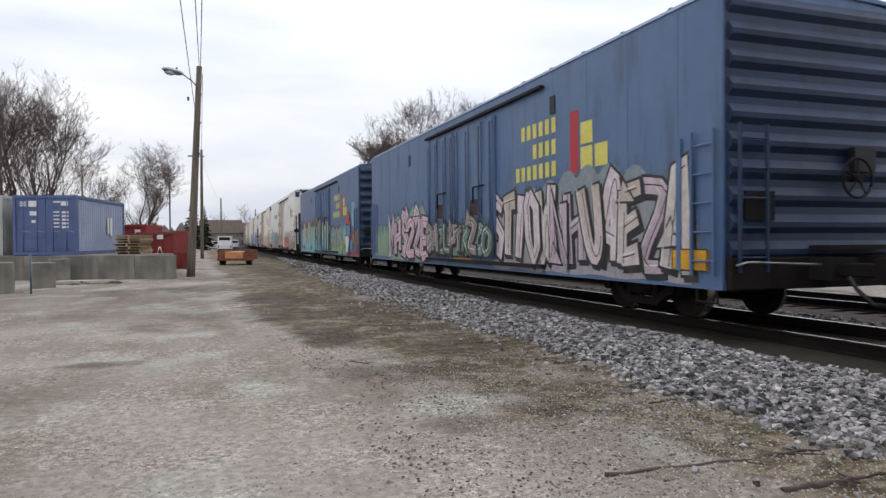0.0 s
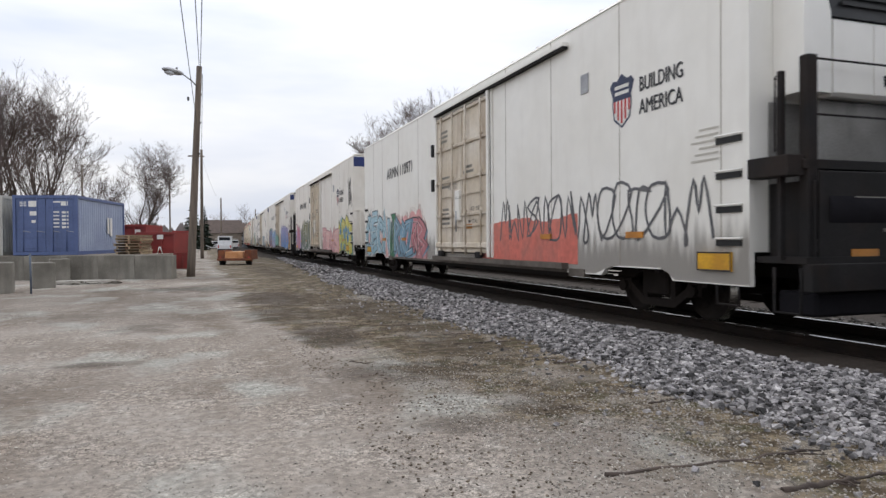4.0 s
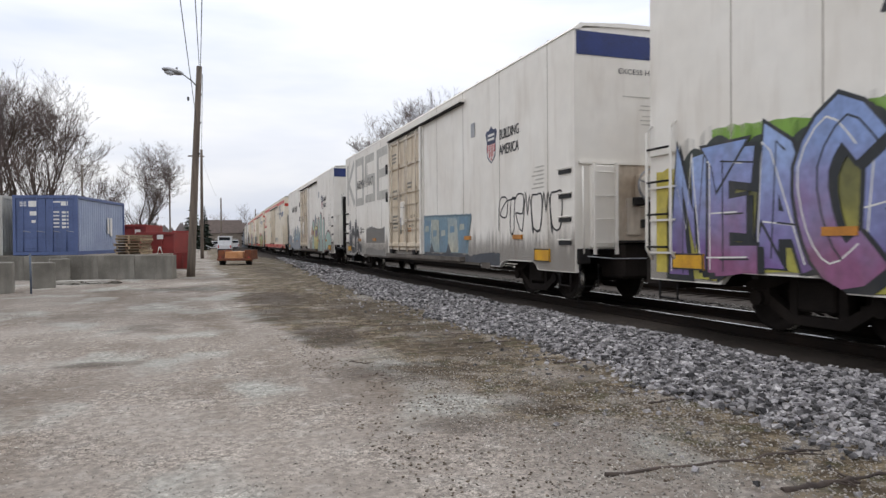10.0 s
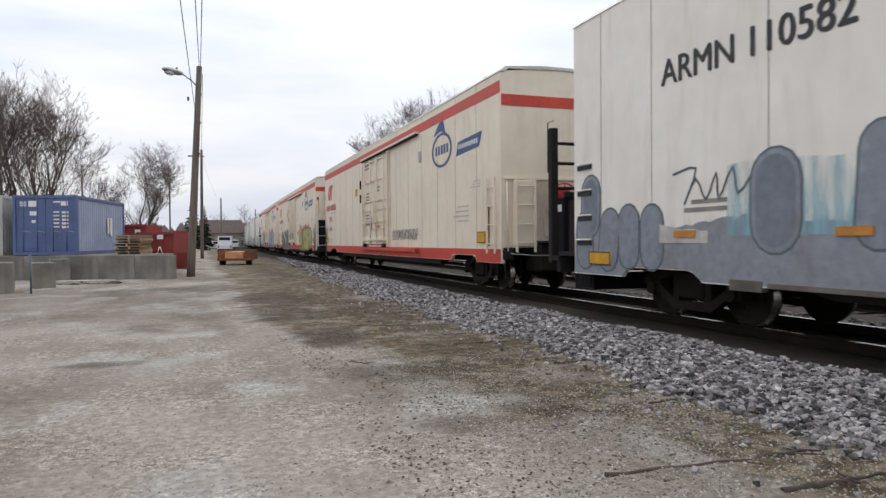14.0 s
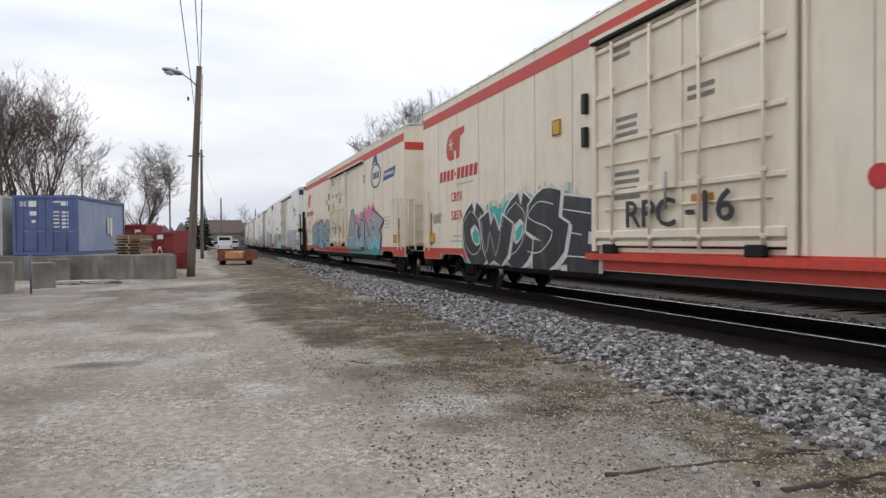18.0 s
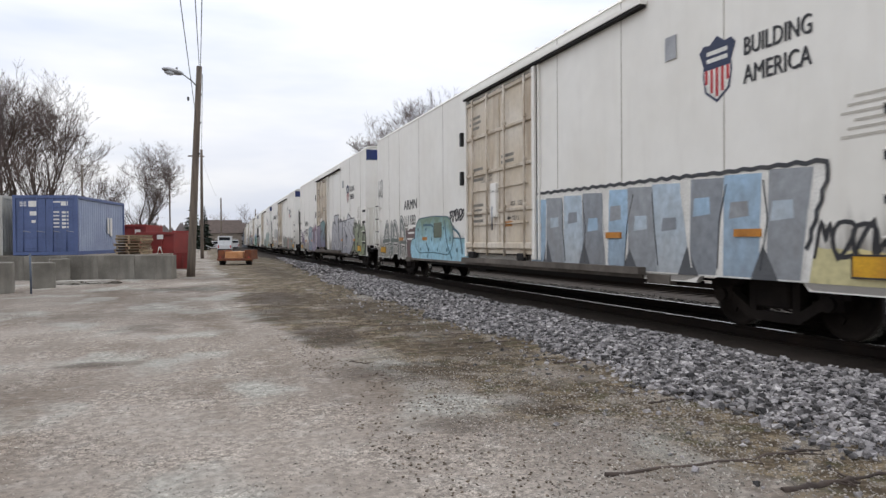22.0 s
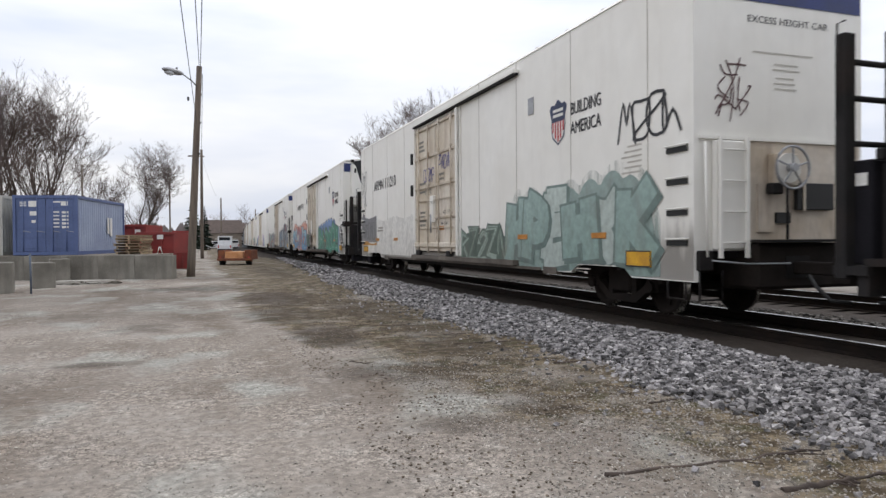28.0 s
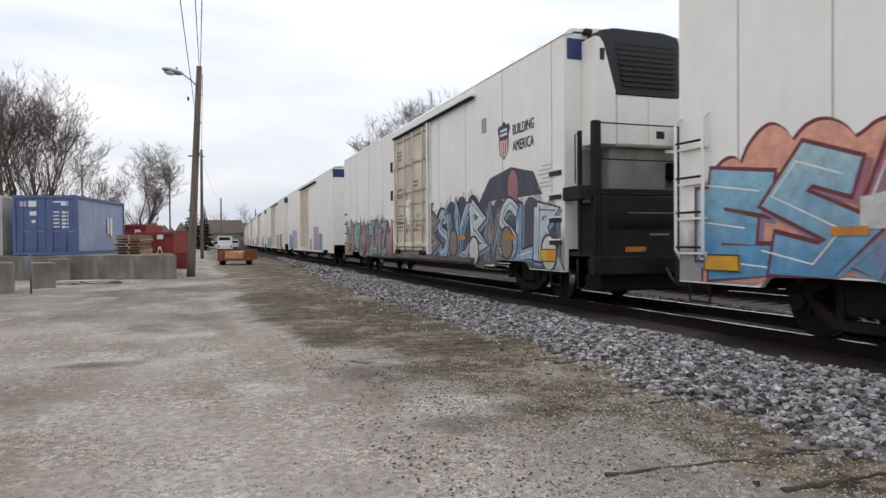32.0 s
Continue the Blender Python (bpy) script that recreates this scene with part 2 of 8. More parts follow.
CONT_BLUE = surface("container_blue_paint", rgb("566690"), rgb("4c5b83"), 0.55, scale=0.9, fine=20, bump=0.05, streak=1, dirt=rgb("3a4358"), dirt_amount=0.4)
# container blue lightened, the brighter light on its side put into the colour
CONT_SIDE = surface("container_lit_side_blue_paint", rgb("9aa4b8"), rgb("8b96ad"), 0.6, scale=0.9, fine=20, bump=0.05)
CONT_GREY = surface("container_pale_paint", rgb("b3b2ac"), rgb("9d9c95"), 0.6, scale=0.9, fine=20, bump=0.05)
DUMP_RED = surface("dumpster_red_paint", rgb("8e3430"), rgb("7a2a28"), 0.6, scale=1.5, fine=25, bump=0.08, streak=1, dirt=rgb("4a2520"), dirt_amount=0.5)
PALLET = surface("weathered_pallet_wood", rgb("a08e73"), rgb("7c6c57"), 0.9, scale=3, fine=50, bump=0.3, per_object=0.3)
for m in (PITCH, TRUCKSTEEL, BLACKSTEEL, TIE, RAILSTEEL):
    m.node_tree.nodes["Principled BSDF"].inputs["Specular IOR Level"].default_value = 0.15


# ---- mesh helpers ----
def mesh_of(name, bm, *mats):
    me = bpy.data.meshes.new(name)
    bm.to_mesh(me)
    bm.free()
    for m in mats:
        me.materials.append(m)
    return me


def part(name, bm, material, parent, label=""):
    """One mesh object under a thing or a part."""
    me = bm if isinstance(bm, bpy.types.Mesh) else mesh_of(name, bm, *(material if isinstance(material, (list, tuple)) else (material,)))
    ob = new(name, me)
    ob.parent = parent
    if label:
        tagged(ob, label)
    return ob


def thing(name, label, category, m=None, group="", kind=""):
    """An Empty at the base of a thing."""
    ob = new(name)
    ob.empty_display_size = 0.2
    if m is not None:
        ob.matrix_basis = m
    return tagged(ob, label, category, group, kind)


def add_box(bm, x0, x1, y0, y1, z0, z1, bevel=0.0, mi=0):
    v = [bm.verts.new((x, y, z)) for z in (z0, z1) for y in (y0, y1) for x in (x0, x1)]
    fs = [bm.faces.new([v[i] for i in q]) for q in ((0, 2, 3, 1), (4, 5, 7, 6), (0, 1, 5, 4), (2, 6, 7, 3), (0, 4, 6, 2), (1, 3, 7, 5))]
    for f in fs:
        f.material_index = mi
    if bevel:
        es = {e for f in fs for e in f.edges}
        bmesh.ops.bevel(bm, geom=list(es), offset=bevel, segments=1, affect="EDGES", clamp_overlap=True)
    return v


def box(x0, x1, y0, y1, z0, z1, bevel=0.0):
    bm = bmesh.new()
    add_box(bm, x0, x1, y0, y1, z0, z1, bevel)
    return bm


def add_tube(bm, pts, radii, sides=8, caps=True, mi=0):
    """A round bar through the points, with a radius at each."""
    pts = [Vector(p) for p in pts]
    if isinstance(radii, (int, float)):
        radii = [radii] * len(pts)
    rings = []
    for i, p in enumerate(pts):
        d = (pts[min(i + 1, len(pts) - 1)] - pts[max(i - 1, 0)]).normalized()
        a = d.cross(Vector((0, 0, 1)) if abs(d.z) < 0.9 else Vector((1, 0, 0))).normalized()
        b = d.cross(a)
        rings.append([bm.verts.new(p + (a * math.cos(2 * math.pi * k / sides) + b * math.sin(2 * math.pi * k / sides)) * radii[i]) for k in range(sides)])
    for r0, r1 in zip(rings, rings[1:]):
        for k in range(sides):
            f = bm.faces.new((r0[k], r0[(k + 1) % sides], r1[(k + 1) % sides], r1[k]))
            f.material_index, f.smooth = mi, sides > 5
    if caps:
        bm.faces.new(rings[0][::-1]).material_index = mi
        bm.faces.new(rings[-1]).material_index = mi


def tube(pts, radii, sides=8):
    bm = bmesh.new()
    add_tube(bm, pts, radii, sides)
    return bm


def add_prism(bm, outline, axis, a0, a1, mi=0):
    """Extrudes a convex or simple outline of (p, q) along an axis: 'x' (p=y, q=z), 'y' (p=x, q=z) or 'z' (p=x, q=y)."""
    put = {"x": lambda p, q, a: (a, p, q), "y": lambda p, q, a: (p, a, q), "z": lambda p, q, a: (p, q, a)}[axis]
    lo = [bm.verts.new(put(p, q, a0)) for p, q in outline]
    hi = [bm.verts.new(put(p, q, a1)) for p, q in outline]
    n = len(outline)
    fs = [bm.faces.new(lo[::-1]), bm.faces.new(hi)] + [bm.faces.new((lo[i], lo[(i + 1) % n], hi[(i + 1) % n], hi[i])) for i in range(n)]
    for f in fs:
        f.material_index = mi
    bmesh.ops.recalc_face_normals(bm, faces=fs)


def prism(outline, axis, a0, a1):
    bm = bmesh.new()
    add_prism(bm, outline, axis, a0, a1)
    return bm


def scatter_mesh(name, centres, sizes, material, rng, flat=0.75, kind="rock"):
    """Many small angular stones in one mesh, each an uneven eight-cornered lump."""
    base = np.array([(x, y, z) for z in (-1, 1) for y in (-1, 1) for x in (-1, 1)]) * 0.72
    tri = np.array([(0, 2, 3), (0, 3, 1), (4, 5, 7), (4, 7, 6), (0, 1, 5), (0, 5, 4), (2, 6, 7), (2, 7, 3), (0, 4, 6), (0, 6, 2), (1, 3, 7), (1, 7, 5)])
    n = len(centres)
    v = (base[None] + rng.uniform(-0.38, 0.38, (n, 8, 3))) * rng.uniform(0.65, 1.25, (n, 1, 3))
    tip = rng.uniform(0, 2 * np.pi, n)
    ct, st = np.cos(tip)[:, None], np.sin(tip)[:, None]
    v = np.stack([v[..., 0], v[..., 1] * ct - v[..., 2] * st, v[..., 1] * st + v[..., 2] * ct], -1)
    a = rng.uniform(0, 2 * np.pi, n)
    c, s = np.cos(a)[:, None], np.sin(a)[:, None]
    v = np.stack([v[..., 0] * c - v[..., 1] * s, v[..., 0] * s + v[..., 1] * c, v[..., 2] * flat], -1)
    v = v * np.asarray(sizes)[:, None, None] + np.asarray(centres)[:, None]
    f = tri[None] + (np.arange(n) * 8)[:, None, None]
    me = bpy.data.meshes.new(name)
    me.from_pydata(v.reshape(-1, 3).tolist(), [], f.reshape(-1, 3).tolist())
    me.materials.append(material)
    return me


# ---- track line ----
SIDE_AT, CAR_HALF, CURVE, RAIL_Z = 6.605, 1.6, 1.4e-4, 0.30
TRACK_AT = SIDE_AT + CAR_HALF


def track_x(s, off=0.0):
    return TRACK_AT + off + CURVE * max(0.0, s) ** 2


def track_turn(s):
    return -math.atan(2 * CURVE * max(0.0, s))


# ---- ground ----
def ground_material():
    m = bpy.data.materials.new("gravel_lot")
    m.use_nodes = True
    n, l = m.node_tree.nodes, m.node_tree.links
    b = n["Principled BSDF"]
    b.inputs["Roughness"].default_value = 0.95
    b.inputs["Specular IOR Level"].default_value = 0.25
    tc = n.new("ShaderNodeTexCoord")
    sep = n.new("ShaderNodeSeparateXYZ")
    l.new(tc.outputs["Object"], sep.inputs[0])

    def noise_tex(scale, detail=6, stretch=None):
        t = n.new("ShaderNodeTexNoise")
        t.inputs["Scale"].default_value, t.inputs["Detail"].default_value = scale, detail
        if stretch:
            mp = n.new("ShaderNodeMapping")
            mp.inputs["Scale"].default_value = stretch
            l.new(tc.outputs["Object"], mp.inputs[0])
            l.new(mp.outputs[0], t.inputs["Vector"])
        else:
            l.new(tc.outputs["Object"], t.inputs["Vector"])
        return t.outputs["Fac"]

    def ramp(src, a, b_, t0=0.0, t1=1.0):
        r = n.new("ShaderNodeMapRange")
        r.interpolation_type = "SMOOTHSTEP"
        for k, v in (("From Min", a), ("From Max", b_), ("To Min", t0), ("To Max", t1)):
            r.inputs[k].default_value = v
        l.new(src, r.inputs[0])
        return r.outputs[0]

    def math2(op, a, b_):
        x = n.new("ShaderNodeMath")
        x.operation = op
        for i, v in enumerate((a, b_)):
            if isinstance(v, (int, float)):
                x.inputs[i].default_value = v
            else:
                l.new(v, x.inputs[i])
        return x.outputs[0]

    def mix(fac, a, b_, kind="MIX"):
        x = n.new("ShaderNodeMix")
        x.data_type, x.blend_type = "RGBA", kind
        for sock, v in (("Factor", fac), ("A", a), ("B", b_)):
            if isinstance(v, (int, float)):
                x.inputs[sock].default_value = v
            elif isinstance(v, tuple):
                x.inputs[sock].default_value = (*v, 1)
            else:
                l.new(v, x.inputs[sock])
        return x.outputs["Result"]

    def stones(scale):
        t = n.new("ShaderNodeTexVoronoi")
        t.inputs["Scale"].default_value = scale
        l.new(tc.outputs["Object"], t.inputs["Vector"])
        s = n.new("ShaderNodeSeparateColor")
        l.new(t.outputs["Color"], s.inputs[0])
        return s.outputs[0], t.outputs["Distance"]

    big = noise_tex(0.28, 7)
    mid = noise_tex(1.4, 6)
    fine = noise_tex(14, 6)
    tracks = noise_tex(0.5, 5, (1.0, 0.22, 1))
    cell_a, dist_a = stones(34)
    cell_b, dist_b = stones(95)
    col = mix(ramp(big, 0.35, 0.65), rgb("8a8076"), rgb("a69d93"))
    col = mix(ramp(tracks, 0.46, 0.66, 0, 0.85), col, rgb("76695c"))
    col = mix(ramp(noise_tex(0.55, 7, (1.0, 0.7, 1)), 0.5, 0.62, 0, 0.75), col, rgb("aeaea6"))
    col = mix(ramp(noise_tex(3.5, 7), 0.5, 0.7, 0, 0.45), col, rgb("aea8a0"))
    # worn earth beside the ballast
    wob = math2("ADD", sep.outputs["X"], math2("MULTIPLY", math2("SUBTRACT", mid, 0.5), 3.4))
    slant = math2("SUBTRACT", wob, math2("MULTIPLY", math2("MAXIMUM", math2("SUBTRACT", 14.0, sep.outputs["Y"]), 0.0), 0.2))
    strip = math2("MULTIPLY", ramp(slant, 0.75, 1.5), ramp(wob, 12.0, 9.0))
    clump = noise_tex(5.0, 8)
    earth = mix(ramp(clump, 0.4, 0.62), rgb("544838"), rgb("83755f"))
    moss = mix(ramp(noise_tex(2.6, 8), 0.53, 0.62, 0, 0.7), earth, rgb("4f4d33"))
    moss = mix(ramp(noise_tex(1.7, 8), 0.55, 0.64, 0, 0.7), moss, rgb("9b9184"))
    col = mix(math2("MULTIPLY", strip, ramp(noise_tex(0.8, 8), 0.34, 0.5, 0.3, 1.0)), col, moss)
    noise_stain = noise_tex(2.4, 7)
    # damp stains with a shape of their own
    for cx, cy, rx, ry, k in ((2.0, 19.3, 1.0, 2.6, 0.95), (2.0, 11.3, 0.55, 1.3, 0.95), (1.7, 14.8, 0.8, 1.6, 0.75), (2.3, 7.8, 0.9, 0.6, 0.7), (3.5, 9.2, 0.7, 1.2, 0.6), (3.5, 15.3, 0.9, 2.5, 0.6), (3.7, 11.5, 0.7, 1.0, 0.5), (-0.93, 13.4, 0.55, 0.7, 0.5), (-1.21, 9.65, 0.45, 0.25, 0.75), (2.05, 5.3, 0.3, 0.25, 0.6), (3.0, 5.6, 0.35, 0.4, 0.7), (0.0, 24.4, 1.3, 1.6, 0.7), (-1.5, 24.5, 1.6, 0.8, 0.5), (3.6, 38.0, 0.9, 9.0, 0.5), (0.4, 32.0, 1.2, 2.0, 0.5), (-3.5, 21.0, 4.5, 5.0, 0.4), (-1.0, 15.5, 2.2, 2.4, 0.3), (-3.4, 8.6, 2.0, 1.6, 0.25)):
        dx = math2("DIVIDE", math2("SUBTRACT", sep.outputs["X"], cx), rx)
        dy = math2("DIVIDE", math2("SUBTRACT", sep.outputs["Y"], cy), ry)
        d = math2("ADD", math2("ADD", math2("MULTIPLY", dx, dx), math2("MULTIPLY", dy, dy)), math2("MULTIPLY", math2("SUBTRACT", noise_stain, 0.5), 3.0))
        col = mix(ramp(d, 1.9, 0.0, 0, k * 0.8), col, rgb("3f352c"))
    # oily shoulder and track bed
    bed = math2("MULTIPLY", ramp(wob, 5.6, 6.2), ramp(wob, 18.5, 16.5))
    col = mix(math2("MULTIPLY", bed, 0.95), col, rgb("352d27"))
    far = ramp(wob, 16.5, 18.5)
    col = mix(math2("MULTIPLY", far, 0.7), col, rgb("8b857d"))
    loose = ramp(noise_tex(0.9, 5), 0.4, 0.62, 0.12, 1.0)
    for cell, k in ((cell_a, 0.4), (cell_b, 0.42)):
        shade = mix(ramp(cell, 0.0, 1.0), (0.28, 0.28, 0.28), (1.9, 1.9, 1.9))
        col = mix(math2("MULTIPLY", loose, k), col, mix(1.0, col, shade, "MULTIPLY"))
    col = mix(1.0, col, mix(ramp(fine, 0.3, 0.7), (0.62, 0.62, 0.62), (0.9, 0.9, 0.9)), "MULTIPLY")
    l.new(col, b.inputs["Base Color"])
    hsum = math2("SUBTRACT", math2("MULTIPLY", fine, 0.8), math2("ADD", math2("MULTIPLY", dist_a, 0.5), math2("MULTIPLY", dist_b, 0.25)))
    bp_ = n.new("ShaderNodeBump")
    bp_.inputs["Strength"].default_value, bp_.inputs["Distance"].default_value = 0.5, 0.025
    l.new(hsum, bp_.inputs["Height"])
    l.new(bp_.outputs[0], b.inputs["Normal"])
    return m


def ground_z(x, y):
    """Height of the lot and of the track shoulder."""
    z = 0.025 * noise.noise((x * 0.35, y * 0.2, 0.3)) + 0.012 * noise.noise((x * 1.3, y * 1.1, 4.2))
    t = x - CURVE * max(0.0, y) ** 2
    k = min(1.0, max(0.0, (t - 4.3) / 1.6)) * min(1.0, max(0.0, (17.0 - t) / 2.0))
    return z * (1 - k) + 0.13 * k * k * (3 - 2 * k)


def build_ground():
    xs = sorted({-1500.0, -600, -200, -80, -40, 60, 120, 400, 1500} | {-20 + 2.0 * i for i in range(10)} | {0.4 * i for i in range(51)} | {20 + 4.0 * i for i in range(8)} | {-3 + 0.4 * i for i in range(8)})
    ys = sorted({-300.0, -60, -20, -8, 300, 380, 500, 900, 2500} | {-4 + 0.4 * i for i in range(75)} | {26 + 2.0 * i for i in range(40)} | {106 + 10.0 * i for i in range(19)})
    verts = [(x, y, ground_z(x, y) if abs(y) < 320 and abs(x) < 60 else 0.0) for y in ys for x in xs]
    w = len(xs)
    faces = [(j * w + i, j * w + i + 1, (j + 1) * w + i + 1, (j + 1) * w + i) for j in range(len(ys) - 1) for i in range(w - 1)]
    me = bpy.data.meshes.new("ground")
    me.from_pydata(verts, [], faces)
    me.materials.append(ground_material())
    for p in me.polygons:
        p.use_smooth = True
    return tagged(new("ground", me), "pale grey gravel lot with brown earth and damp patches beside the railway", "ground", kind="structure")


build_ground()


# ---- rails, ties ----
def rail(name, off, label):
    ys = [-260 + 5 * i for i in range(200)]
    prof = [(-0.07, 0), (0.07, 0), (0.07, 0.015), (0.012, 0.035), (0.012, 0.125), (0.037, 0.135), (0.037, 0.168), (-0.037, 0.168), (-0.037, 0.135), (-0.012, 0.125), (-0.012, 0.035), (-0.07, 0.015)]
    bm = bmesh.new()
    rings = [[bm.verts.new((track_x(y, off) + px, y, RAIL_Z - 0.168 + pz)) for px, pz in prof] for y in ys]
    for a, b in zip(rings, rings[1:]):
        for k in range(12):
            f = bm.faces.new((a[k], a[(k + 1) % 12], b[(k + 1) % 12], b[k]))
            f.material_index = 1 if k == 6 else 0
    bmesh.ops.recalc_face_normals(bm, faces=bm.faces)
    ob = new(name, mesh_of(name, bm, RAILSTEEL, RAILTOP))
    return tagged(ob, label, "rail", group="rails of the railway", kind="structure")


for off in (-0.7535, 0.7535, 3.9, 5.4):
    rail("rail", off, "worn steel rail with polished head on dark ties")


def build_ties():
    bed = thing("track_ties", "creosoted wooden railway ties sunk in dark ballast", "railway ties", kind="structure")
    me = mesh_of("tie", box(-1.3, 1.3, -0.11, 0.11, -0.13, 0.0, 0.012), TIE)
    rest = bmesh.new()
    i = 0
    for off in (0.0, 4.65):
        y = -6.0
        while y < 150:
            if off == 0.0 and y < 60:
                ob = part("tie", me, TIE, bed)
                ob.location, ob.rotation_euler = (track_x(y, off), y, RAIL_Z - 0.172), (0, 0, random.uniform(-0.02, 0.02))
            else:
                x = track_x(y, off)
                add_box(rest, x - 1.3, x + 1.3, y - 0.11, y + 0.11, 0.0, RAIL_Z - 0.17)
            y += 0.53
    far = part("far_ties", rest, TIE, bed)
    tagged(far, "far wooden ties", kind="stuff")


build_ties()


def build_ballast():
    rng = np.random.default_rng(5)

    def band(n, y0, y1, smin, smax):
        y = rng.uniform(y0, y1, n)
        lo = 4.5 + 0.12 * np.sin(y * 0.9) + 0.1 * np.sin(y * 2.7 + 1) - 0.25 * rng.beta(1.0, 3.0, n) + np.where(y > 25, (y - 25) * 0.045, 0)
        hi = 6.45 + 0.1 * np.sin(y * 1.7)
        u = rng.beta(1.7, 1.25, n)
        x = lo + (hi - lo) * u
        x = x + CURVE * np.maximum(0, y) ** 2
        z = np.array([ground_z(a, b) for a, b in zip(x, y)])
        s = rng.uniform(smin, smax, n)
        return np.stack([x, y, z + s * rng.uniform(-0.2, 1.0, n)], -1), s
    near, ns = band(300, 3.2, 8.0, 0.026, 0.044)
    heap = thing("ballast", "bank of grey crushed stone ballast along the track", "ballast", kind="stuff")
    shapes = [scatter_mesh("ballast_stone", [(0, 0, 0)], [1.0], STONE_ONE, rng) for _ in range(8)]
    for c, s in zip(near, ns):
        ob = part("ballast_stone", shapes[int(rng.integers(8))], STONE_ONE, heap)
        ob.location, ob.scale, ob.rotation_euler = c, (s, s, s), (0, 0, rng.uniform(0, 6.28))
    a, sa = band(26000, 2.6, 14, 0.014, 0.039)
    b, sb = band(11000, 14, 30, 0.024, 0.045)
    c, sc = band(3500, 30, 62, 0.04, 0.08)
    m = scatter_mesh("ballast_bank", np.concatenate([a, b, c]), np.concatenate([sa, sb, sc]), STONE, rng)
    tagged(part("ballast_bank", m, STONE, heap), "grey crushed stone", kind="stuff")
    # stones between and beyond the rails
    n = 5000
    y = rng.uniform(-2, 45, n)
    x = rng.choice([0, 1], n) * 0 + rng.uniform(2.0, 2.75, n) + TRACK_AT - 0.4 + CURVE * y ** 2
    s = rng.uniform(0.025, 0.05, n)
    m = scatter_mesh("ballast_between_tracks", np.stack([x, y, np.full(n, 0.13) + s * 0.5], -1), s, STONE_DARK, rng)
    tagged(part("ballast_between_tracks", m, STONE_DARK, heap), "dark stones between the two tracks", kind="stuff")


build_ballast()


def build_gravel():
    rng = np.random.default_rng(9)
    n = 34000
    y = 2.4 + 13 * rng.beta(1.0, 2.4, n)
    x = rng.uniform(-0.42, 1.0, n) * (y + 1.0)
    x = np.minimum(x, 4.9)
    keep = np.array([noise.noise((a * 0.6, b * 0.5, 7.0)) + rng.uniform(-0.6, 0.6) > 0.0 for a, b in zip(x, y)])
    x, y = x[keep], y[keep]
    s = rng.uniform(0.0025, 0.0075, len(x)) * (1 + 0.8 * (rng.uniform(0, 1, len(x)) > 0.97))
    z = np.array([ground_z(a, b) for a, b in zip(x, y)])
    ob = new("gravel", scatter_mesh("gravel", np.stack([x, y, z + s * 0.3], -1), s, PEBBLE, rng))
    tagged(ob, "loose pale gravel strewn over the lot", "gravel", kind="stuff")
    n = 16000
    y = 2.9 + 6.0 * rng.beta(1.0, 1.6, n)
    x = 2.0 + 2.9 * rng.beta(1.3, 1.0, n)
    keep = np.array([noise.noise((a * 1.1, b * 1.0, 5.0)) + rng.uniform(-0.7, 0.7) > -0.1 for a, b in zip(x, y)])
    x, y = x[keep], y[keep]
    s = rng.uniform(0.003, 0.011, len(x))
    z = np.array([ground_z(a, b) for a, b in zip(x, y)])
    ob = new("shoulder_gravel", scatter_mesh("shoulder_gravel", np.stack([x, y, z + s * 0.3], -1), s, PEBBLE, rng))
    tagged(ob, "mixed pale and dark gravel at the foot of the ballast", "gravel", kind="stuff")
    n = 12000
    y = 3.0 + 26 * rng.beta(1.0, 1.7, n)
    x = rng.uniform(1.2, 4.9, n)
    keep = np.array([noise.noise((a * 0.9, b * 0.5, 2.0)) + rng.uniform(-0.5, 0.5) > 0.0 for a, b in zip(x, y)])
    x, y = x[keep], y[keep]
    s = rng.uniform(0.004, 0.013, len(x))
    z = np.array([ground_z(a, b) for a, b in zip(x, y)])
    ob = new("soil_clods", scatter_mesh("soil_clods", np.stack([x, y, z + s * 0.2], -1), s, SOIL, rng))
    tagged(ob, "crumbs of brown earth beside the ballast", "soil", kind="stuff")
    n = 420
    y = 3.0 + 22 * rng.beta(1.0, 1.5, n)
    x = 4.7 - 2.2 * rng.beta(1.0, 3.2, n) + CURVE * y ** 2
    s = rng.uniform(0.012, 0.032, n)
    z = np.array([ground_z(a, b) for a, b in zip(x, y)])
    ob = new("stray_stones", scatter_mesh("stray_stones", np.stack([x, y, z + s * 0.3], -1), s, STONE, rng))
    tagged(ob, "stray grey ballast stones lying on earth", "stones", kind="stuff")


build_gravel()


# ---- sticks and sunken timbers near the track ----
def stick(x0, y0, x1, y1, r, label, name="stick"):
    a, b = Vector((x0, y0, 0)), Vector((x1, y1, 0))
    d = b - a
    side = Vector((-d.y, d.x, 0)).normalized()
    pts = []
    n = 16
    for i in range(n):
        p = a + d * (i / (n - 1)) + side * random.uniform(-0.012, 0.012) * d.length
        p.z = ground_z(p.x, p.y) + r * random.uniform(-0.3, 0.5)
        pts.append(p)
    bm = tube(pts, [r * (1.0 - 0.5 * i / n) * random.uniform(0.55, 1.3) for i in range(n)], 6)
    for k in range(3):
        q = pts[random.randrange(3, n - 2)]
        add_tube(bm, [q, q + side * random.uniform(-0.15, 0.15) + d * 0.06, q + side * random.uniform(-0.25, 0.25) + d * 0.12], [r * 0.4, r * 0.3, r * 0.15], 5)
    tagged(new(name, mesh_of(name, bm, BARK)), label, "stick", group="dead sticks on the gravel")


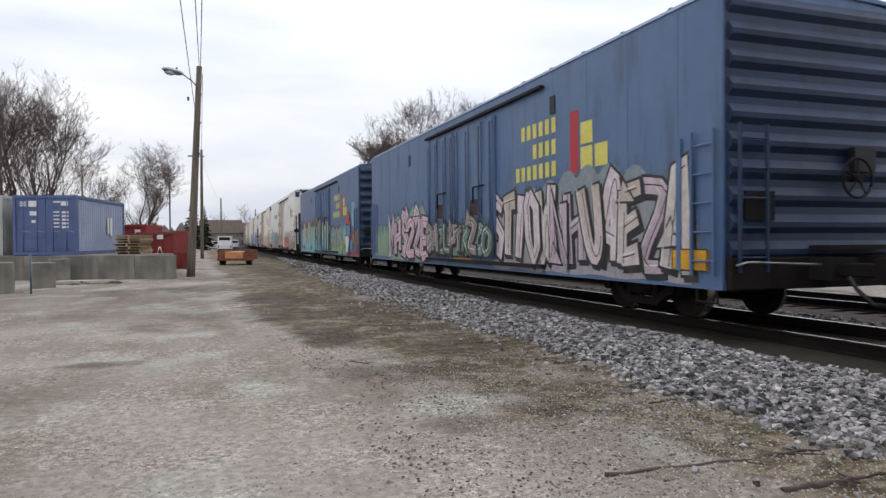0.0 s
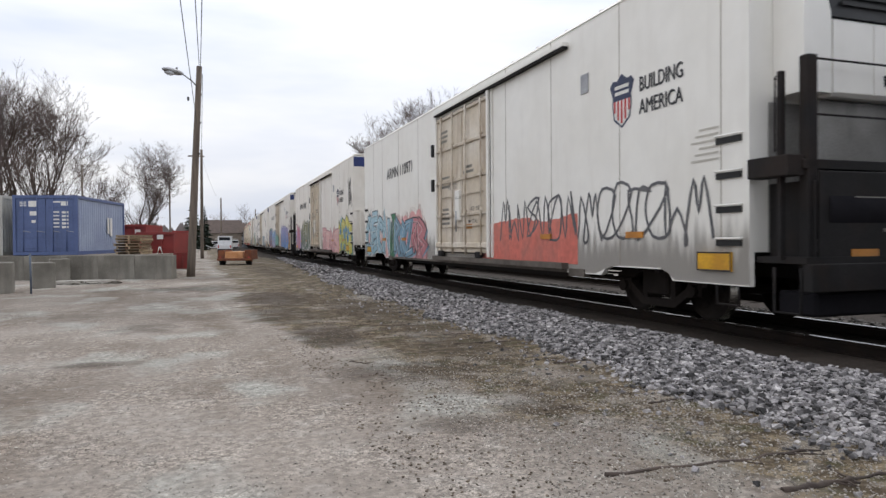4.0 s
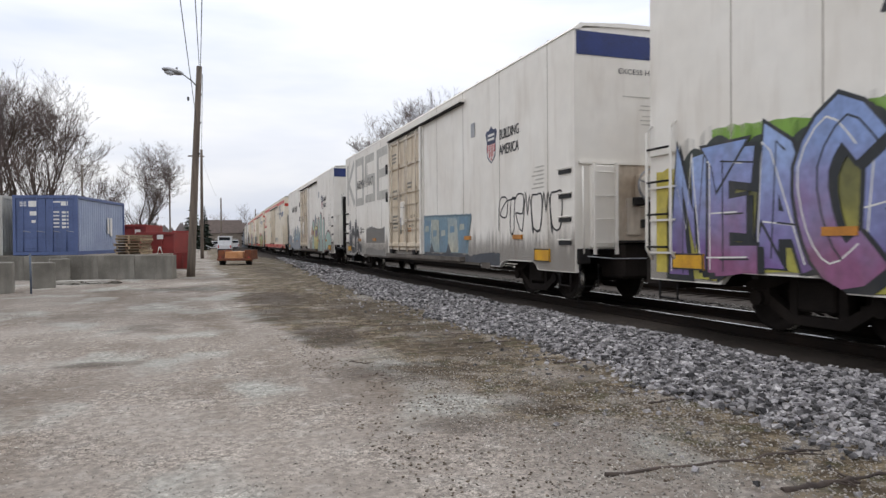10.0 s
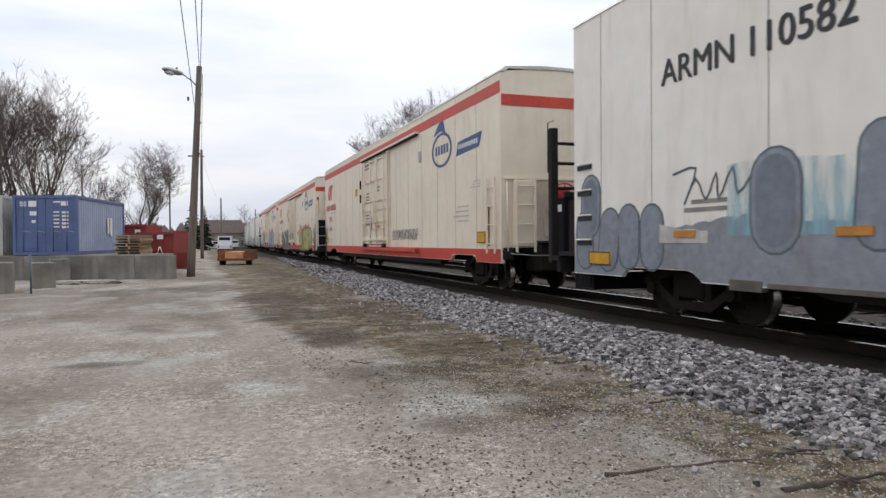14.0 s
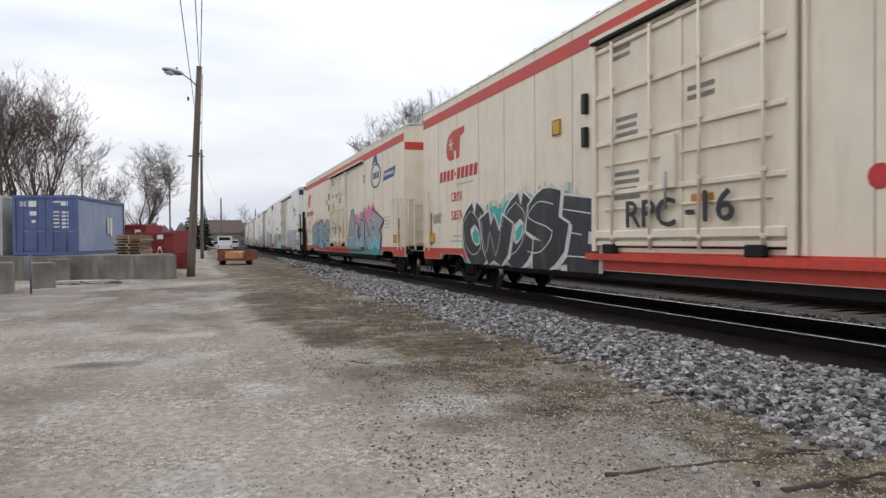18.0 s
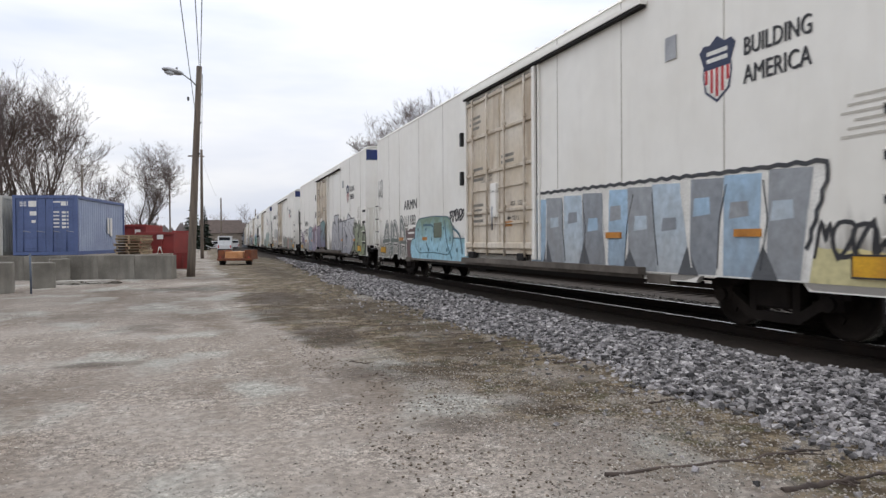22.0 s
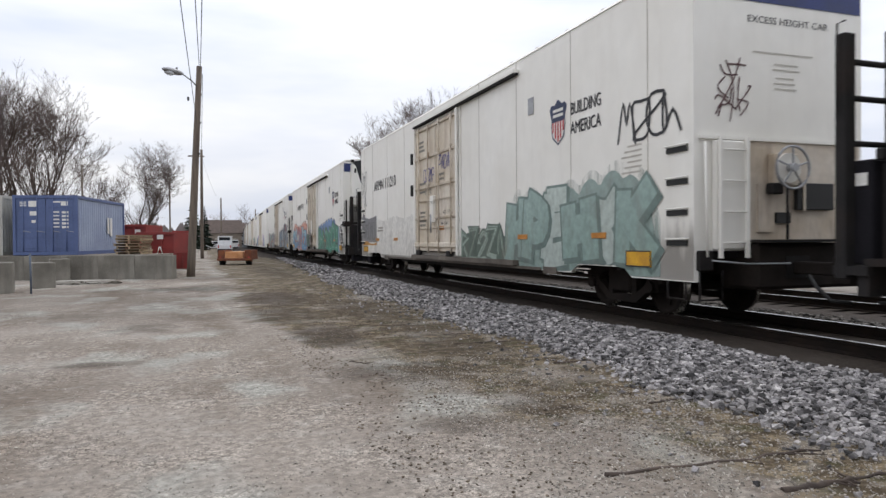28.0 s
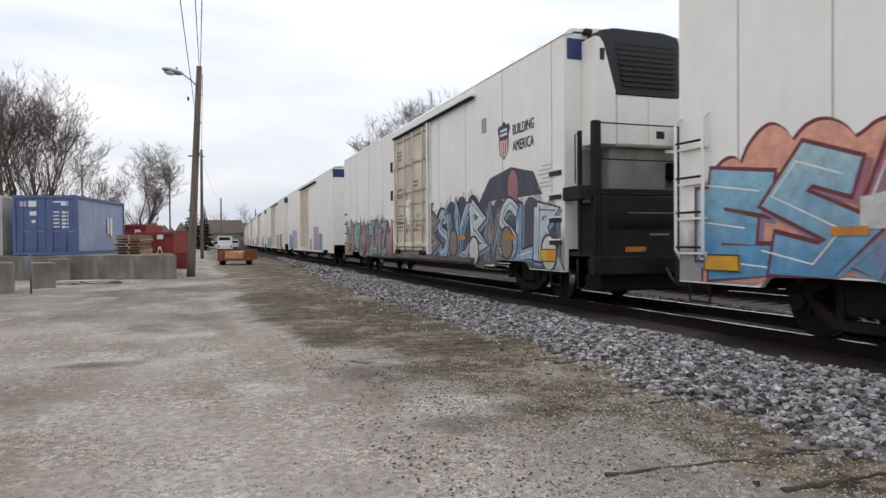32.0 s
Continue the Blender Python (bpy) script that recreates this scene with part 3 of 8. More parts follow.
stick(2.5, 3.86, 4.7, 3.74, 0.02, "long weathered dead branch lying on the gravel")
stick(3.39, 3.24, 4.4, 3.22, 0.024, "rotten timber strip half sunk in gravel")
stick(1.84, 8.75, 2.02, 8.45, 0.016, "short dark stick lying on the gravel")
stick(4.2, 7.6, 5.2, 7.45, 0.018, "thin dead branch beside the ballast")
stick(4.0, 5.4, 4.6, 5.45, 0.014, "thin dead twig lying in mossy earth")
stick(3.6, 9.6, 4.5, 9.45, 0.016, "thin dead branch on brown earth")
stick(3.8, 10.6, 4.6, 10.55, 0.016, "thin dead branch on brown earth")
stick(2.6, 12.4, 3.6, 12.0, 0.014, "thin dead twig on brown earth")


# ---- street light on a leaning wooden pole ----
def pole(name, x, y, x1, y1, h, r0, r1, label, group=""):
    t = thing(name, label, "utility pole", pose(x, y, 0), group)
    bm = bmesh.new()
    n = 9
    add_tube(bm, [((x1 - x) * i / n, (y1 - y) * i / n, -0.3 + (h + 0.3) * i / n) for i in range(n + 1)], [r0 + (r1 - r0) * i / n for i in range(n + 1)], 12)
    part("shaft", bm, POLEWOOD, t)
    return t


lamp_pole = pole("street_lamp", -0.36, 33.27, 0.12, 32.9, 9.55, 0.19, 0.12, "leaning grey wooden pole with a cobra-head street light", "utility poles")
GALV = surface("galvanised_fitting", rgb("a9aaac"), rgb("8d8e91"), 0.45, 0.6, bump=0.02)
part("lamp_arm", tube([(0.40, -0.35, 8.62), (0.15, -0.8, 8.78), (-0.2, -1.3, 8.92)], 0.03, 8), GALV, lamp_pole, "bent galvanised lamp arm")
bm = bmesh.new()
bmesh.ops.create_uvsphere(bm, u_segments=16, v_segments=10, radius=1)
bmesh.ops.transform(bm, matrix=Matrix.Translation((-0.60, -1.75, 8.92)) @ Matrix.Rotation(radians(45), 4, "Z") @ Matrix.Diagonal((0.58, 0.2, 0.13, 1)), verts=bm.verts)
head = part("lamp_head", bm, GALV, lamp_pole, "grey cobra-head luminaire")
bm = bmesh.new()
bmesh.ops.create_uvsphere(bm, u_segments=12, v_segments=8, radius=1)
bmesh.ops.transform(bm, matrix=Matrix.Translation((-0.73, -1.88, 8.84)) @ Matrix.Rotation(radians(45), 4, "Z") @ Matrix.Diagonal((0.26, 0.16, 0.13, 1)), verts=bm.verts)
part("lamp_lens", bm, surface("cloudy_lamp_glass", rgb("c3c6cb"), rgb("b0b3b8"), 0.25, bump=0.0), head)
part("photocell", tube([(-0.45, -1.6, 9.0), (-0.45, -1.6, 9.13)], 0.04, 8), RUBBER, head)
for z in (5.6, 7.0, 8.3):
    part("insulator", tube([(0.40 * z / 9 + 0.1, -0.3, z), (0.40 * z / 9 + 0.22, -0.32, z)], 0.04, 7), RUBBER, lamp_pole)
pole_two = pole("utility_pole", 0.33, 70.5, 0.36, 70.3, 10.6, 0.17, 0.11, "dark wooden utility pole beside the lane", "utility poles")
part("cross_arm", box(-1.2, 0.3, -0.06, 0.06, 9.9, 10.02), POLEWOOD, pole_two)
pole("utility_pole", 4.75, 157.8, 4.75, 157.8, 11.4, 0.2, 0.14, "distant wooden utility pole by the garage", "utility poles")
pole("utility_pole", -7.99, 56.06, -7.99, 56.06, 7.3, 0.075, 0.06, "thin pole standing before bare trees", "utility poles")
far_lamp = pole("street_lamp", -2.93, 80.82, -2.93, 80.82, 8.7, 0.1, 0.07, "distant thin street light pole", "utility poles")
part("lamp_arm", tube([(0, 0, 8.6), (0.9, 0, 8.95), (1.3, 0, 8.9)], 0.04, 6), GALV, far_lamp)
pole("utility_pole", 14.5, 190, 14.5, 190, 10.5, 0.18, 0.12, "distant pole beside the track", "utility poles")


def wire(a, b, sag, r, label):
    a, b = Vector(a), Vector(b)
    pts = [a.lerp(b, i / 16) - Vector((0, 0, sag * 4 * (i / 16) * (1 - i / 16))) for i in range(17)]
    tagged(new("overhead_wire", mesh_of("overhead_wire", tube(pts, r, 5), RUBBER)), label, "wire", group="overhead wires")


WIRE = "sagging black overhead wire strung from the poles"
wire((0.17, 32.9, 9.45), (0.14, -8.00, 5.65), 0.05, 0.014, WIRE)
wire((0.0, 32.9, 6.9), (-0.95, -8.0, 9.3), 0.4, 0.012, WIRE)
wire((0.35, 70.3, 10.4), (0.25, 32.9, 9.2), 0.5, 0.016, WIRE)
wire((0.12, 32.9, 9.5), (-0.29, -8.00, 5.47), 0.05, 0.014, WIRE)
spacer = new("wire_knob", mesh_of("wire_knob", tube([(-0.35, 31.2, 7.80), (-0.35, 31.2, 7.64)], [0.05, 0.04], 8), RUBBER))
tagged(spacer, "small black insulator knob hanging on a wire", "insulator")
wire((0.35, 70.3, 10.0), (4.75, 157.8, 11.0), 1.2, 0.009, WIRE)


# ---- raised yard with its block wall ----
BLUEPOST = surface("faded_blue_post_paint", rgb("5a6472"), rgb("4a525e"), 0.7, bump=0.1)


def build_yard():
    bm = prism([(-30, 34.4), (-6.9, 33.9), (-1.2, 32.0), (-1.3, 36.5), (-2.0, 60), (-30, 60)], "z", -0.2, 1.06)
    ob = new("raised_yard", mesh_of("raised_yard", bm, surface("yard_dirt", rgb("8a8074"), rgb("6f665b"), 0.95, scale=0.8, fine=25, bump=0.4)))
    tagged(ob, "raised dirt yard held by concrete blocks", "yard", kind="structure")
    wall = thing("block_wall", "row of weathered grey concrete retaining blocks", "retaining wall", kind="structure")
    me = [mesh_of("concrete_block", box(-0.772, 0.772, -0.3, 0.3, 0, 1.05 + 0.006 * k, 0.015), CONCRETE) for k in range(3)]
    a, b = Vector((-6.9, 33.45, 0)), Vector((-1.0, 31.55, 0))
    d = (b - a)
    n = 4
    for i in range(n):
        p = a + d * ((i + 0.5) / n)
        ob = part("concrete_block", me[i % 3], CONCRETE, wall)
        ob.location, ob.rotation_euler = (p.x, p.y + 0.05, -0.02), (0, 0, math.atan2(d.y, d.x) + random.uniform(-0.02, 0.02))
    for i in range(4):
        ob = part("concrete_block", me[i % 3], CONCRETE, wall)
        ob.location, ob.rotation_euler = (-7.8 - 1.52 * i, 34.0 + 0.1 * i, -0.02), (0, 0, -0.1)
    for i, (x, y, h) in enumerate(((-5.2, 27.5, 0.92), (-5.45, 32.0, 0.95), (-6.1, 25.0, 1.0), (-7.3, 25.0, 1.0))):
        blk = new("concrete_block", mesh_of("concrete_block", box(-(0.35, 0.36, 0.55, 0.55)[i], (0.35, 0.36, 0.55, 0.55)[i], -0.4, 0.4, 0, h, 0.03), CONCRETE))
        blk.location, blk.rotation_euler = (x, y, -0.02), (0, 0, (0.3, 0.28, 0.15, 0.1)[i])
        tagged(blk, "loose grey concrete block standing on the lot", "concrete block", group="loose concrete blocks")
    post = thing("leaning_post", "thin faded blue post leaning beside concrete blocks", "post", pose(-4.9, 24.2, 0))
    part("shaft", tube([(0, 0, 0), (-0.04, 0.1, 1.25)], 0.03, 8), BLUEPOST, post)
    rng = np.random.default_rng(3)
    for i in range(9):
        x, y = -5.2 + 0.27 * i, 28.9 + rng.uniform(-0.25, 0.25)
        me2 = scatter_mesh("rubble", [(0, 0, 0)], [1.0], CONCRETE, rng, 0.5)
        r = new("rubble", me2)
        r.location, r.scale = (x, y, 0.03), (rng.uniform(0.12, 0.3), rng.uniform(0.1, 0.2), rng.uniform(0.08, 0.16))
        tagged(r, "broken lump of concrete rubble before the blocks", "rubble", group="concrete rubble")
    slab = new("broken_slab", mesh_of("broken_slab", prism([(-1.0, -0.35), (0.9, -0.3), (1.15, 0.1), (0.4, 0.4), (-0.9, 0.32)], "z", 0, 0.09), surface("pale_slab", rgb("b5b0a8"), rgb("99948c"), 0.9, bump=0.2)))
    slab.location = (-4.3, 30.3, 0.0)
    tagged(slab, "flat broken pale concrete slab", "slab")


build_yard()


def container(name, x, y, rz, length, body, side, label):
    """A shipping container; the doors face -y, the corner at the doors' right end is the origin."""
    W_, H_ = 2.62, 2.6
    t = thing(name, label, "container", pose(x, y, 1.06, 0, 0, rz), "shipping containers")
    bm = bmesh.new()
    for x0, x1 in ((-W_, -W_ + 0.12), (-0.12, 0)):
        for y0, y1 in ((0, 0.12), (length - 0.12, length)):
            add_box(bm, x0, x1, y0, y1, 0, H_, 0.008)
    for z0, z1 in ((0, 0.16), (H_ - 0.12, H_)):
        add_box(bm, -W_ + 0.12, -0.12, 0.01, 0.1, z0, z1)
        add_box(bm, -W_ + 0.12, -0.12, length - 0.1, length - 0.01, z0, z1)
        for x0, x1 in ((-W_ + 0.01, -W_ + 0.09), (-0.09, -0.01)):
            add_box(bm, x0, x1, 0.12, length - 0.12, z0, z1)
    part("frame", bm, body, t)
    for sx in (-0.05, -W_ + 0.05):
        bm = bmesh.new()
        prev = None
        n = int(length / 0.28)
        pts = []
        for i in range(n):
            y0 = 0.12 + (length - 0.24) * i / n
            st = (length - 0.24) / n
            pts += [(0, y0), (0, y0 + st * 0.3), (-0.036, y0 + st * 0.5), (-0.036, y0 + st * 0.8)]
        pts.append((0, length - 0.12))
        lo = [bm.verts.new((sx + dx, yy, 0.16)) for dx, yy in pts]
        hi = [bm.verts.new((sx + dx, yy, H_ - 0.12)) for dx, yy in pts]
        for i in range(len(pts) - 1):
            bm.faces.new((lo[i], lo[i + 1], hi[i + 1], hi[i]))
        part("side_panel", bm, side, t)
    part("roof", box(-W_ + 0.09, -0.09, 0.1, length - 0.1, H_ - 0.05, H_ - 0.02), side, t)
    part("floor", box(-W_ + 0.09, -0.09, 0.1, length - 0.1, 0.05, 0.12), BLACKSTEEL, t)
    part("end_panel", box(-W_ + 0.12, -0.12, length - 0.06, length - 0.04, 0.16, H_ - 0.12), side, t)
    for k in (0, 1):
        x0 = -W_ + 0.13 + k * (W_ / 2 - 0.12)
        x1 = x0 + W_ / 2 - 0.14
        bm = bmesh.new()
        add_box(bm, x0, x1, 0.05, 0.09, 0.17, H_ - 0.13)
        for j in range(5):
            z0 = 0.22 + j * (H_ - 0.4) / 5
            add_box(bm, x0 + 0.08, x1 - 0.08, 0.035, 0.05, z0 + 0.08, z0 + (H_ - 0.4) / 5 - 0.04, 0.01)
        d = part("door", bm, body, t)
        for fx in (0.25, 0.72):
            xx = x0 + (x1 - x0) * fx
            part("lock_rod", tube([(xx, 0.02, 0.12), (xx, 0.02, H_ - 0.08)], 0.018, 6), body, d)
            part("handle", tube([(xx, 0.0, 1.05), (xx + 0.3, 0.0, 1.0)], 0.014, 5), GALV, d)
        # unreadable markings as plain bars
        bm = bmesh.new()
        if k == 0:
            for j in range(3):
                add_box(bm, x0 + 0.15, x0 + 0.42, 0.028, 0.032, 2.12 + 0.08 * j, 2.16 + 0.08 * j)
            add_box(bm, x0 + 0.5, x0 + 0.85, 0.028, 0.032, 2.1, 2.35)
            add_box(bm, x0 + 0.55, x0 + 0.85, 0.028, 0.032, 1.72, 1.9)
            add_box(bm, x0 + 0.62, x0 + 0.78, 0.028, 0.032, 1.4, 1.52)
        else:
            add_box(bm, x0 + 0.3, x0 + 0.6, 0.028, 0.032, 2.28, 2.34)
            add_box(bm, x0 + 0.62, x0 + 0.9, 0.028, 0.032, 2.15, 2.34)
            for j in range(5):
                add_box(bm, x0 + 0.3, x0 + 0.55, 0.028, 0.032, 1.2 + 0.16 * j, 1.26 + 0.16 * j)
                add_box(bm, x0 + 0.65, x0 + 0.92, 0.028, 0.032, 1.17 + 0.16 * j, 1.26 + 0.16 * j)
        tagged(part("marking", bm, WHITEINK, d), "white markings", kind="stuff")
    bm = bmesh.new()
    for j, (a, b) in enumerate(((2.3, 2.55), (2.7, 3.0))):
        add_box(bm, -0.002, 0.003, a + 1.6, b + 1.6, 0.95 - 0.1 * j, 1.75)
    part("side_marking", bm, WHITEINK, t, "white painted marking")
    return t


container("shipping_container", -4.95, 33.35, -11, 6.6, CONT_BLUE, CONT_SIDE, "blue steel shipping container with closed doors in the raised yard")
container("shipping_container", -7.95, 34.1, -11, 6.1, CONT_GREY, CONT_GREY, "pale grey steel shipping container beside the blue one")


def dumpster(name, m, w, d, h, label):
    t = thing(name, label, "dumpster", m, "red dumpsters")
    bm = bmesh.new()
    for b in ((0, w, 0, 0.05, 0, h), (0, w, d - 0.05, d, 0, h), (0, 0.05, 0.05, d - 0.05, 0, h), (w - 0.05, w, 0.05, d - 0.05, 0, h), (0.05, w - 0.05, 0.05, d - 0.05, 0, 0.08)):
        add_box(bm, *b)
    part("tub", bm, DUMP_RED, t)
    n = max(2, int(w / 0.55))
    for i in range(n + 1):
        x = i * (w - 0.1) / n
        part("rib", box(x, x + 0.1, -0.07, 0, 0.05, h - 0.05), DUMP_RED, t)
    part("rim", box(-0.05, w + 0.05, -0.09, 0.03, h - 0.12, h + 0.02, 0.01), DUMP_RED, t)
    part("label", box(w * 0.55, w * 0.55 + 0.3, -0.085, -0.075, h * 0.68, h * 0.68 + 0.22), WHITEINK, t, "white paper notice")
    return t


dumpster("dumpster", pose(-2.75, 35.7, 1.06, 0, 0, -19), 1.75, 2.2, 1.0, "red steel dumpster standing in the raised yard")
dumpster("dumpster", pose(-3.95, 41.2, 1.06, 0, 0, -19), 1.35, 2.2, 1.5, "bright red steel dumpster beyond the container")
dumpster("dumpster", pose(-1.42, 43.6, 0, 0, 0, -8), 1.0, 1.2, 2.25, "tall red roll-off dumpster on the lot")
bars = thing("white_bar_stand", "small white folding barrier frame before the dumpster", "barrier", pose(-2.3, 35.1, 1.06))
for x in (0.0, 0.45):
    part("leg", tube([(x, 0, 0), (x + 0.09, 0, 0.32)], 0.025, 6), WHITEINK, bars)
    part("leg", tube([(x + 0.22, 0, 0), (x + 0.13, 0, 0.32)], 0.025, 6), WHITEINK, bars)


def pallet_stack():
    t = thing("pallet_stack", "untidy stack of weathered wooden pallets and boards", "pallet stack", pose(-3.55, 33.9, 1.06, 0, 0, -18))
    for k in range(7):
        jx, jr = random.uniform(-0.08, 0.08), random.uniform(-6, 6)
        for i in range(5):
            b = part("board", box(0, 1.25, -0.045, 0.045, 0, 0.022), PALLET, t)
            b.matrix_basis = pose(jx, i * 0.25, 0.125 * k + 0.09, 0, 0, jr)
        for i in range(3):
            b = part("stringer", box(-0.04, 0.04, -0.05, 1.05, 0, 0.085), PALLET, t)
            b.matrix_basis = pose(jx + 0.08 + i * 0.55, 0, 0.125 * k, 0, 0, jr)


pallet_stack()


# ---- orange trailer on the lane ----
def orange_trailer():
    OR = surface("faded_orange_paint", rgb("d9a67a"), rgb("c08655"), 0.6, scale=2, bump=0.1, dirt=rgb("6a3d24"), dirt_amount=0.7)
    RU = surface("rusty_orange_brown", rgb("86502f"), rgb("63392a"), 0.8, scale=3, bump=0.2)
    t = thing("flatbed_trailer", "low faded orange trailer with rusty brown sides", "trailer", pose(1.2, 49.3, 0, 0, 0, -16))
    part("deck", prism([(0.5, 0.42), (1.75, 0.42), (1.7, 0.92), (0.55, 0.92)], "y", 0, 2.6), OR, t)
    part("tail_beam", box(0.0, 2.35, -0.12, 0.1, 0.3, 0.46, 0.02), RU, t)
    for x in (0.0, 1.8):
        part("side_box", prism([(x, 0.35), (x + 0.5, 0.35), (x + 0.46, 1.02), (x + 0.06, 1.02)], "y", 0.05, 2.2), RU, t)
        bm = bmesh.new()
        add_tube(bm, [(x + 0.08, 0.5, 0.3), (x + 0.42, 0.5, 0.3)], 0.3, 16)
        w = part("wheel", bm, RUBBER, t)
        part("hub", tube([(x + 0.03, 0.5, 0.3), (x + 0.47, 0.5, 0.3)], 0.1, 10), RU, w)
    for x in (0.2, 2.1):
        part("tail_light", box(x, x + 0.1, -0.15, -0.12, 0.5, 0.58), REDBLOCK, t)


orange_trailer()
CARWHITE = surface("white_vehicle_paint", rgb("d9dadb"), rgb("cfd0d2"), 0.3, bump=0.0)
DARKGLASS = surface("dark_vehicle_glass", rgb("22262b"), rgb("1b1e22"), 0.12, bump=0.0)


def vehicle(name, m, L, label, tall=1.8, cargo=False):
    """A vehicle seen far off, its rear or side towards the lot; length along +y."""
    t = thing(name, label, "vehicle", m, "parked vehicles")
    h = tall
    if cargo:
        part("cab", prism([(1.0, 0.5), (L, 0.5), (L, 1.3), (L - 0.9, 1.45), (L - 1.3, h), (1.0, h)], "x", -0.98, 0.98), CARWHITE, t)
        part("bed", box(-0.98, 0.98, 0.0, 1.0, 0.5, 1.25, 0.04), CARWHITE, t)
    else:
        part("body", prism([(0.0, 0.4), (L, 0.4), (L, 0.95), (L - 0.9, 1.08), (L - 1.6, h), (0.5, h), (0.05, 1.1)], "x", -0.95, 0.95), CARWHITE, t)
    part("rear_window", box(-0.78, 0.78, (0.98 if cargo else 0.02), (1.01 if cargo else 0.1), h - 0.62, h - 0.18), DARKGLASS, t)
    for x in (-0.97, 0.95):
        part("side_window", box(x, x + 0.03, 1.3, L - 1.9, h - 0.6, h - 0.15), DARKGLASS, t)
        for y in (0.9, L - 0.9):
            wh = part("wheel", tube([(x - 0.05, y, 0.35), (x + 0.1, y, 0.35)], 0.36, 16), RUBBER, t)
            part("rim", tube([(x - 0.07, y, 0.35), (x + 0.12, y, 0.35)], 0.2, 10), GALV, wh)
    part("bumper", box(-0.95, 0.95, -0.12, 0.0, 0.42, 0.62, 0.03), BLACKSTEEL, t)
    for x in (-0.92, 0.76):
        part("tail_light", box(x, x + 0.16, -0.02, 0.02, 0.8, 1.15), REDBLOCK, t)


vehicle("box_truck", pose(3.55, 104, 0, 0, 0, -4), 6.5, "white work truck parked with its back to the lot", 2.5, True)
vehicle("parked_car", pose(6.3, 152, 0, 0, 0, 84), 5.2, "white car parked across the lane by the garage", 1.9)
vehicle("parked_car", pose(6.9, 146, 0, 0, 0, 10), 4.8, "white van parked behind the truck", 2.1)


def house(name, m, w, d, h, rise, wall_m, roof_m, label, openings):
    t = thing(name, label, "house", m, "houses beyond the lot")
    part("wall", box(0, w, 0, d, 0, h), wall_m, t)
    bm = prism([(-0.4, h - 0.1), (d + 0.4, h - 0.1), (d / 2, h + rise)], "x", -0.4, w + 0.4)
    part("roof", bm, roof_m, t)
    for k, (x0, x1, z0, z1) in enumerate(openings):
        o = part("garage_door" if z0 == 0 else "window", box(x0, x1, -0.06, 0.02, z0, z1), surface("brown_garage_door", rgb("6d5f55"), rgb("5a4e46"), 0.7) if z0 == 0 else DARKGLASS, t)
        for zz in ((z0 + z1) / 2, z1):
            part("trim", box(x0 - 0.1, x1 + 0.1, -0.1, -0.06, zz - 0.05, zz + 0.05), WHITEINK, o)


SIDING = surface("tan_siding", rgb("8d8378"), rgb("776d63"), 0.8, scale=1, bump=0.05)
SIDING_GREY = surface("grey_siding", rgb("8f949b"), rgb("7e838a"), 0.8, scale=1, bump=0.05)
SHINGLE = surface("brown_shingles", rgb("5d5049"), rgb("4a403b"), 0.9, scale=2, bump=0.2)
house("garage", pose(0.6, 178, 0, 0, 0, 0), 9.6, 9, 4.0, 3.3, SIDING, SHINGLE, "low tan garage with a brown shingled roof", ((1.0, 4.2, 0, 2.4), (5.2, 8.4, 0, 2.4)))
house("house", pose(9.6, 200, 0, 0, 0, -8), 8.5, 8, 5.0, 2.2, SIDING_GREY, SHINGLE, "grey two-storey house behind bare trees", ((1.2, 2.2, 3.2, 4.4), (4.5, 5.5, 3.2, 4.4), (1.2, 2.2, 0.9, 2.2), (5.0, 6.0, 0.9, 2.2)))
house("shed", pose(-34, 150, 0, 0, 0, 8), 18, 10, 4.0, 2.4, SIDING, SHINGLE, "long low tan shed behind the yard", ((3, 5, 1.2, 2.4), (9, 11, 1.2, 2.4)))


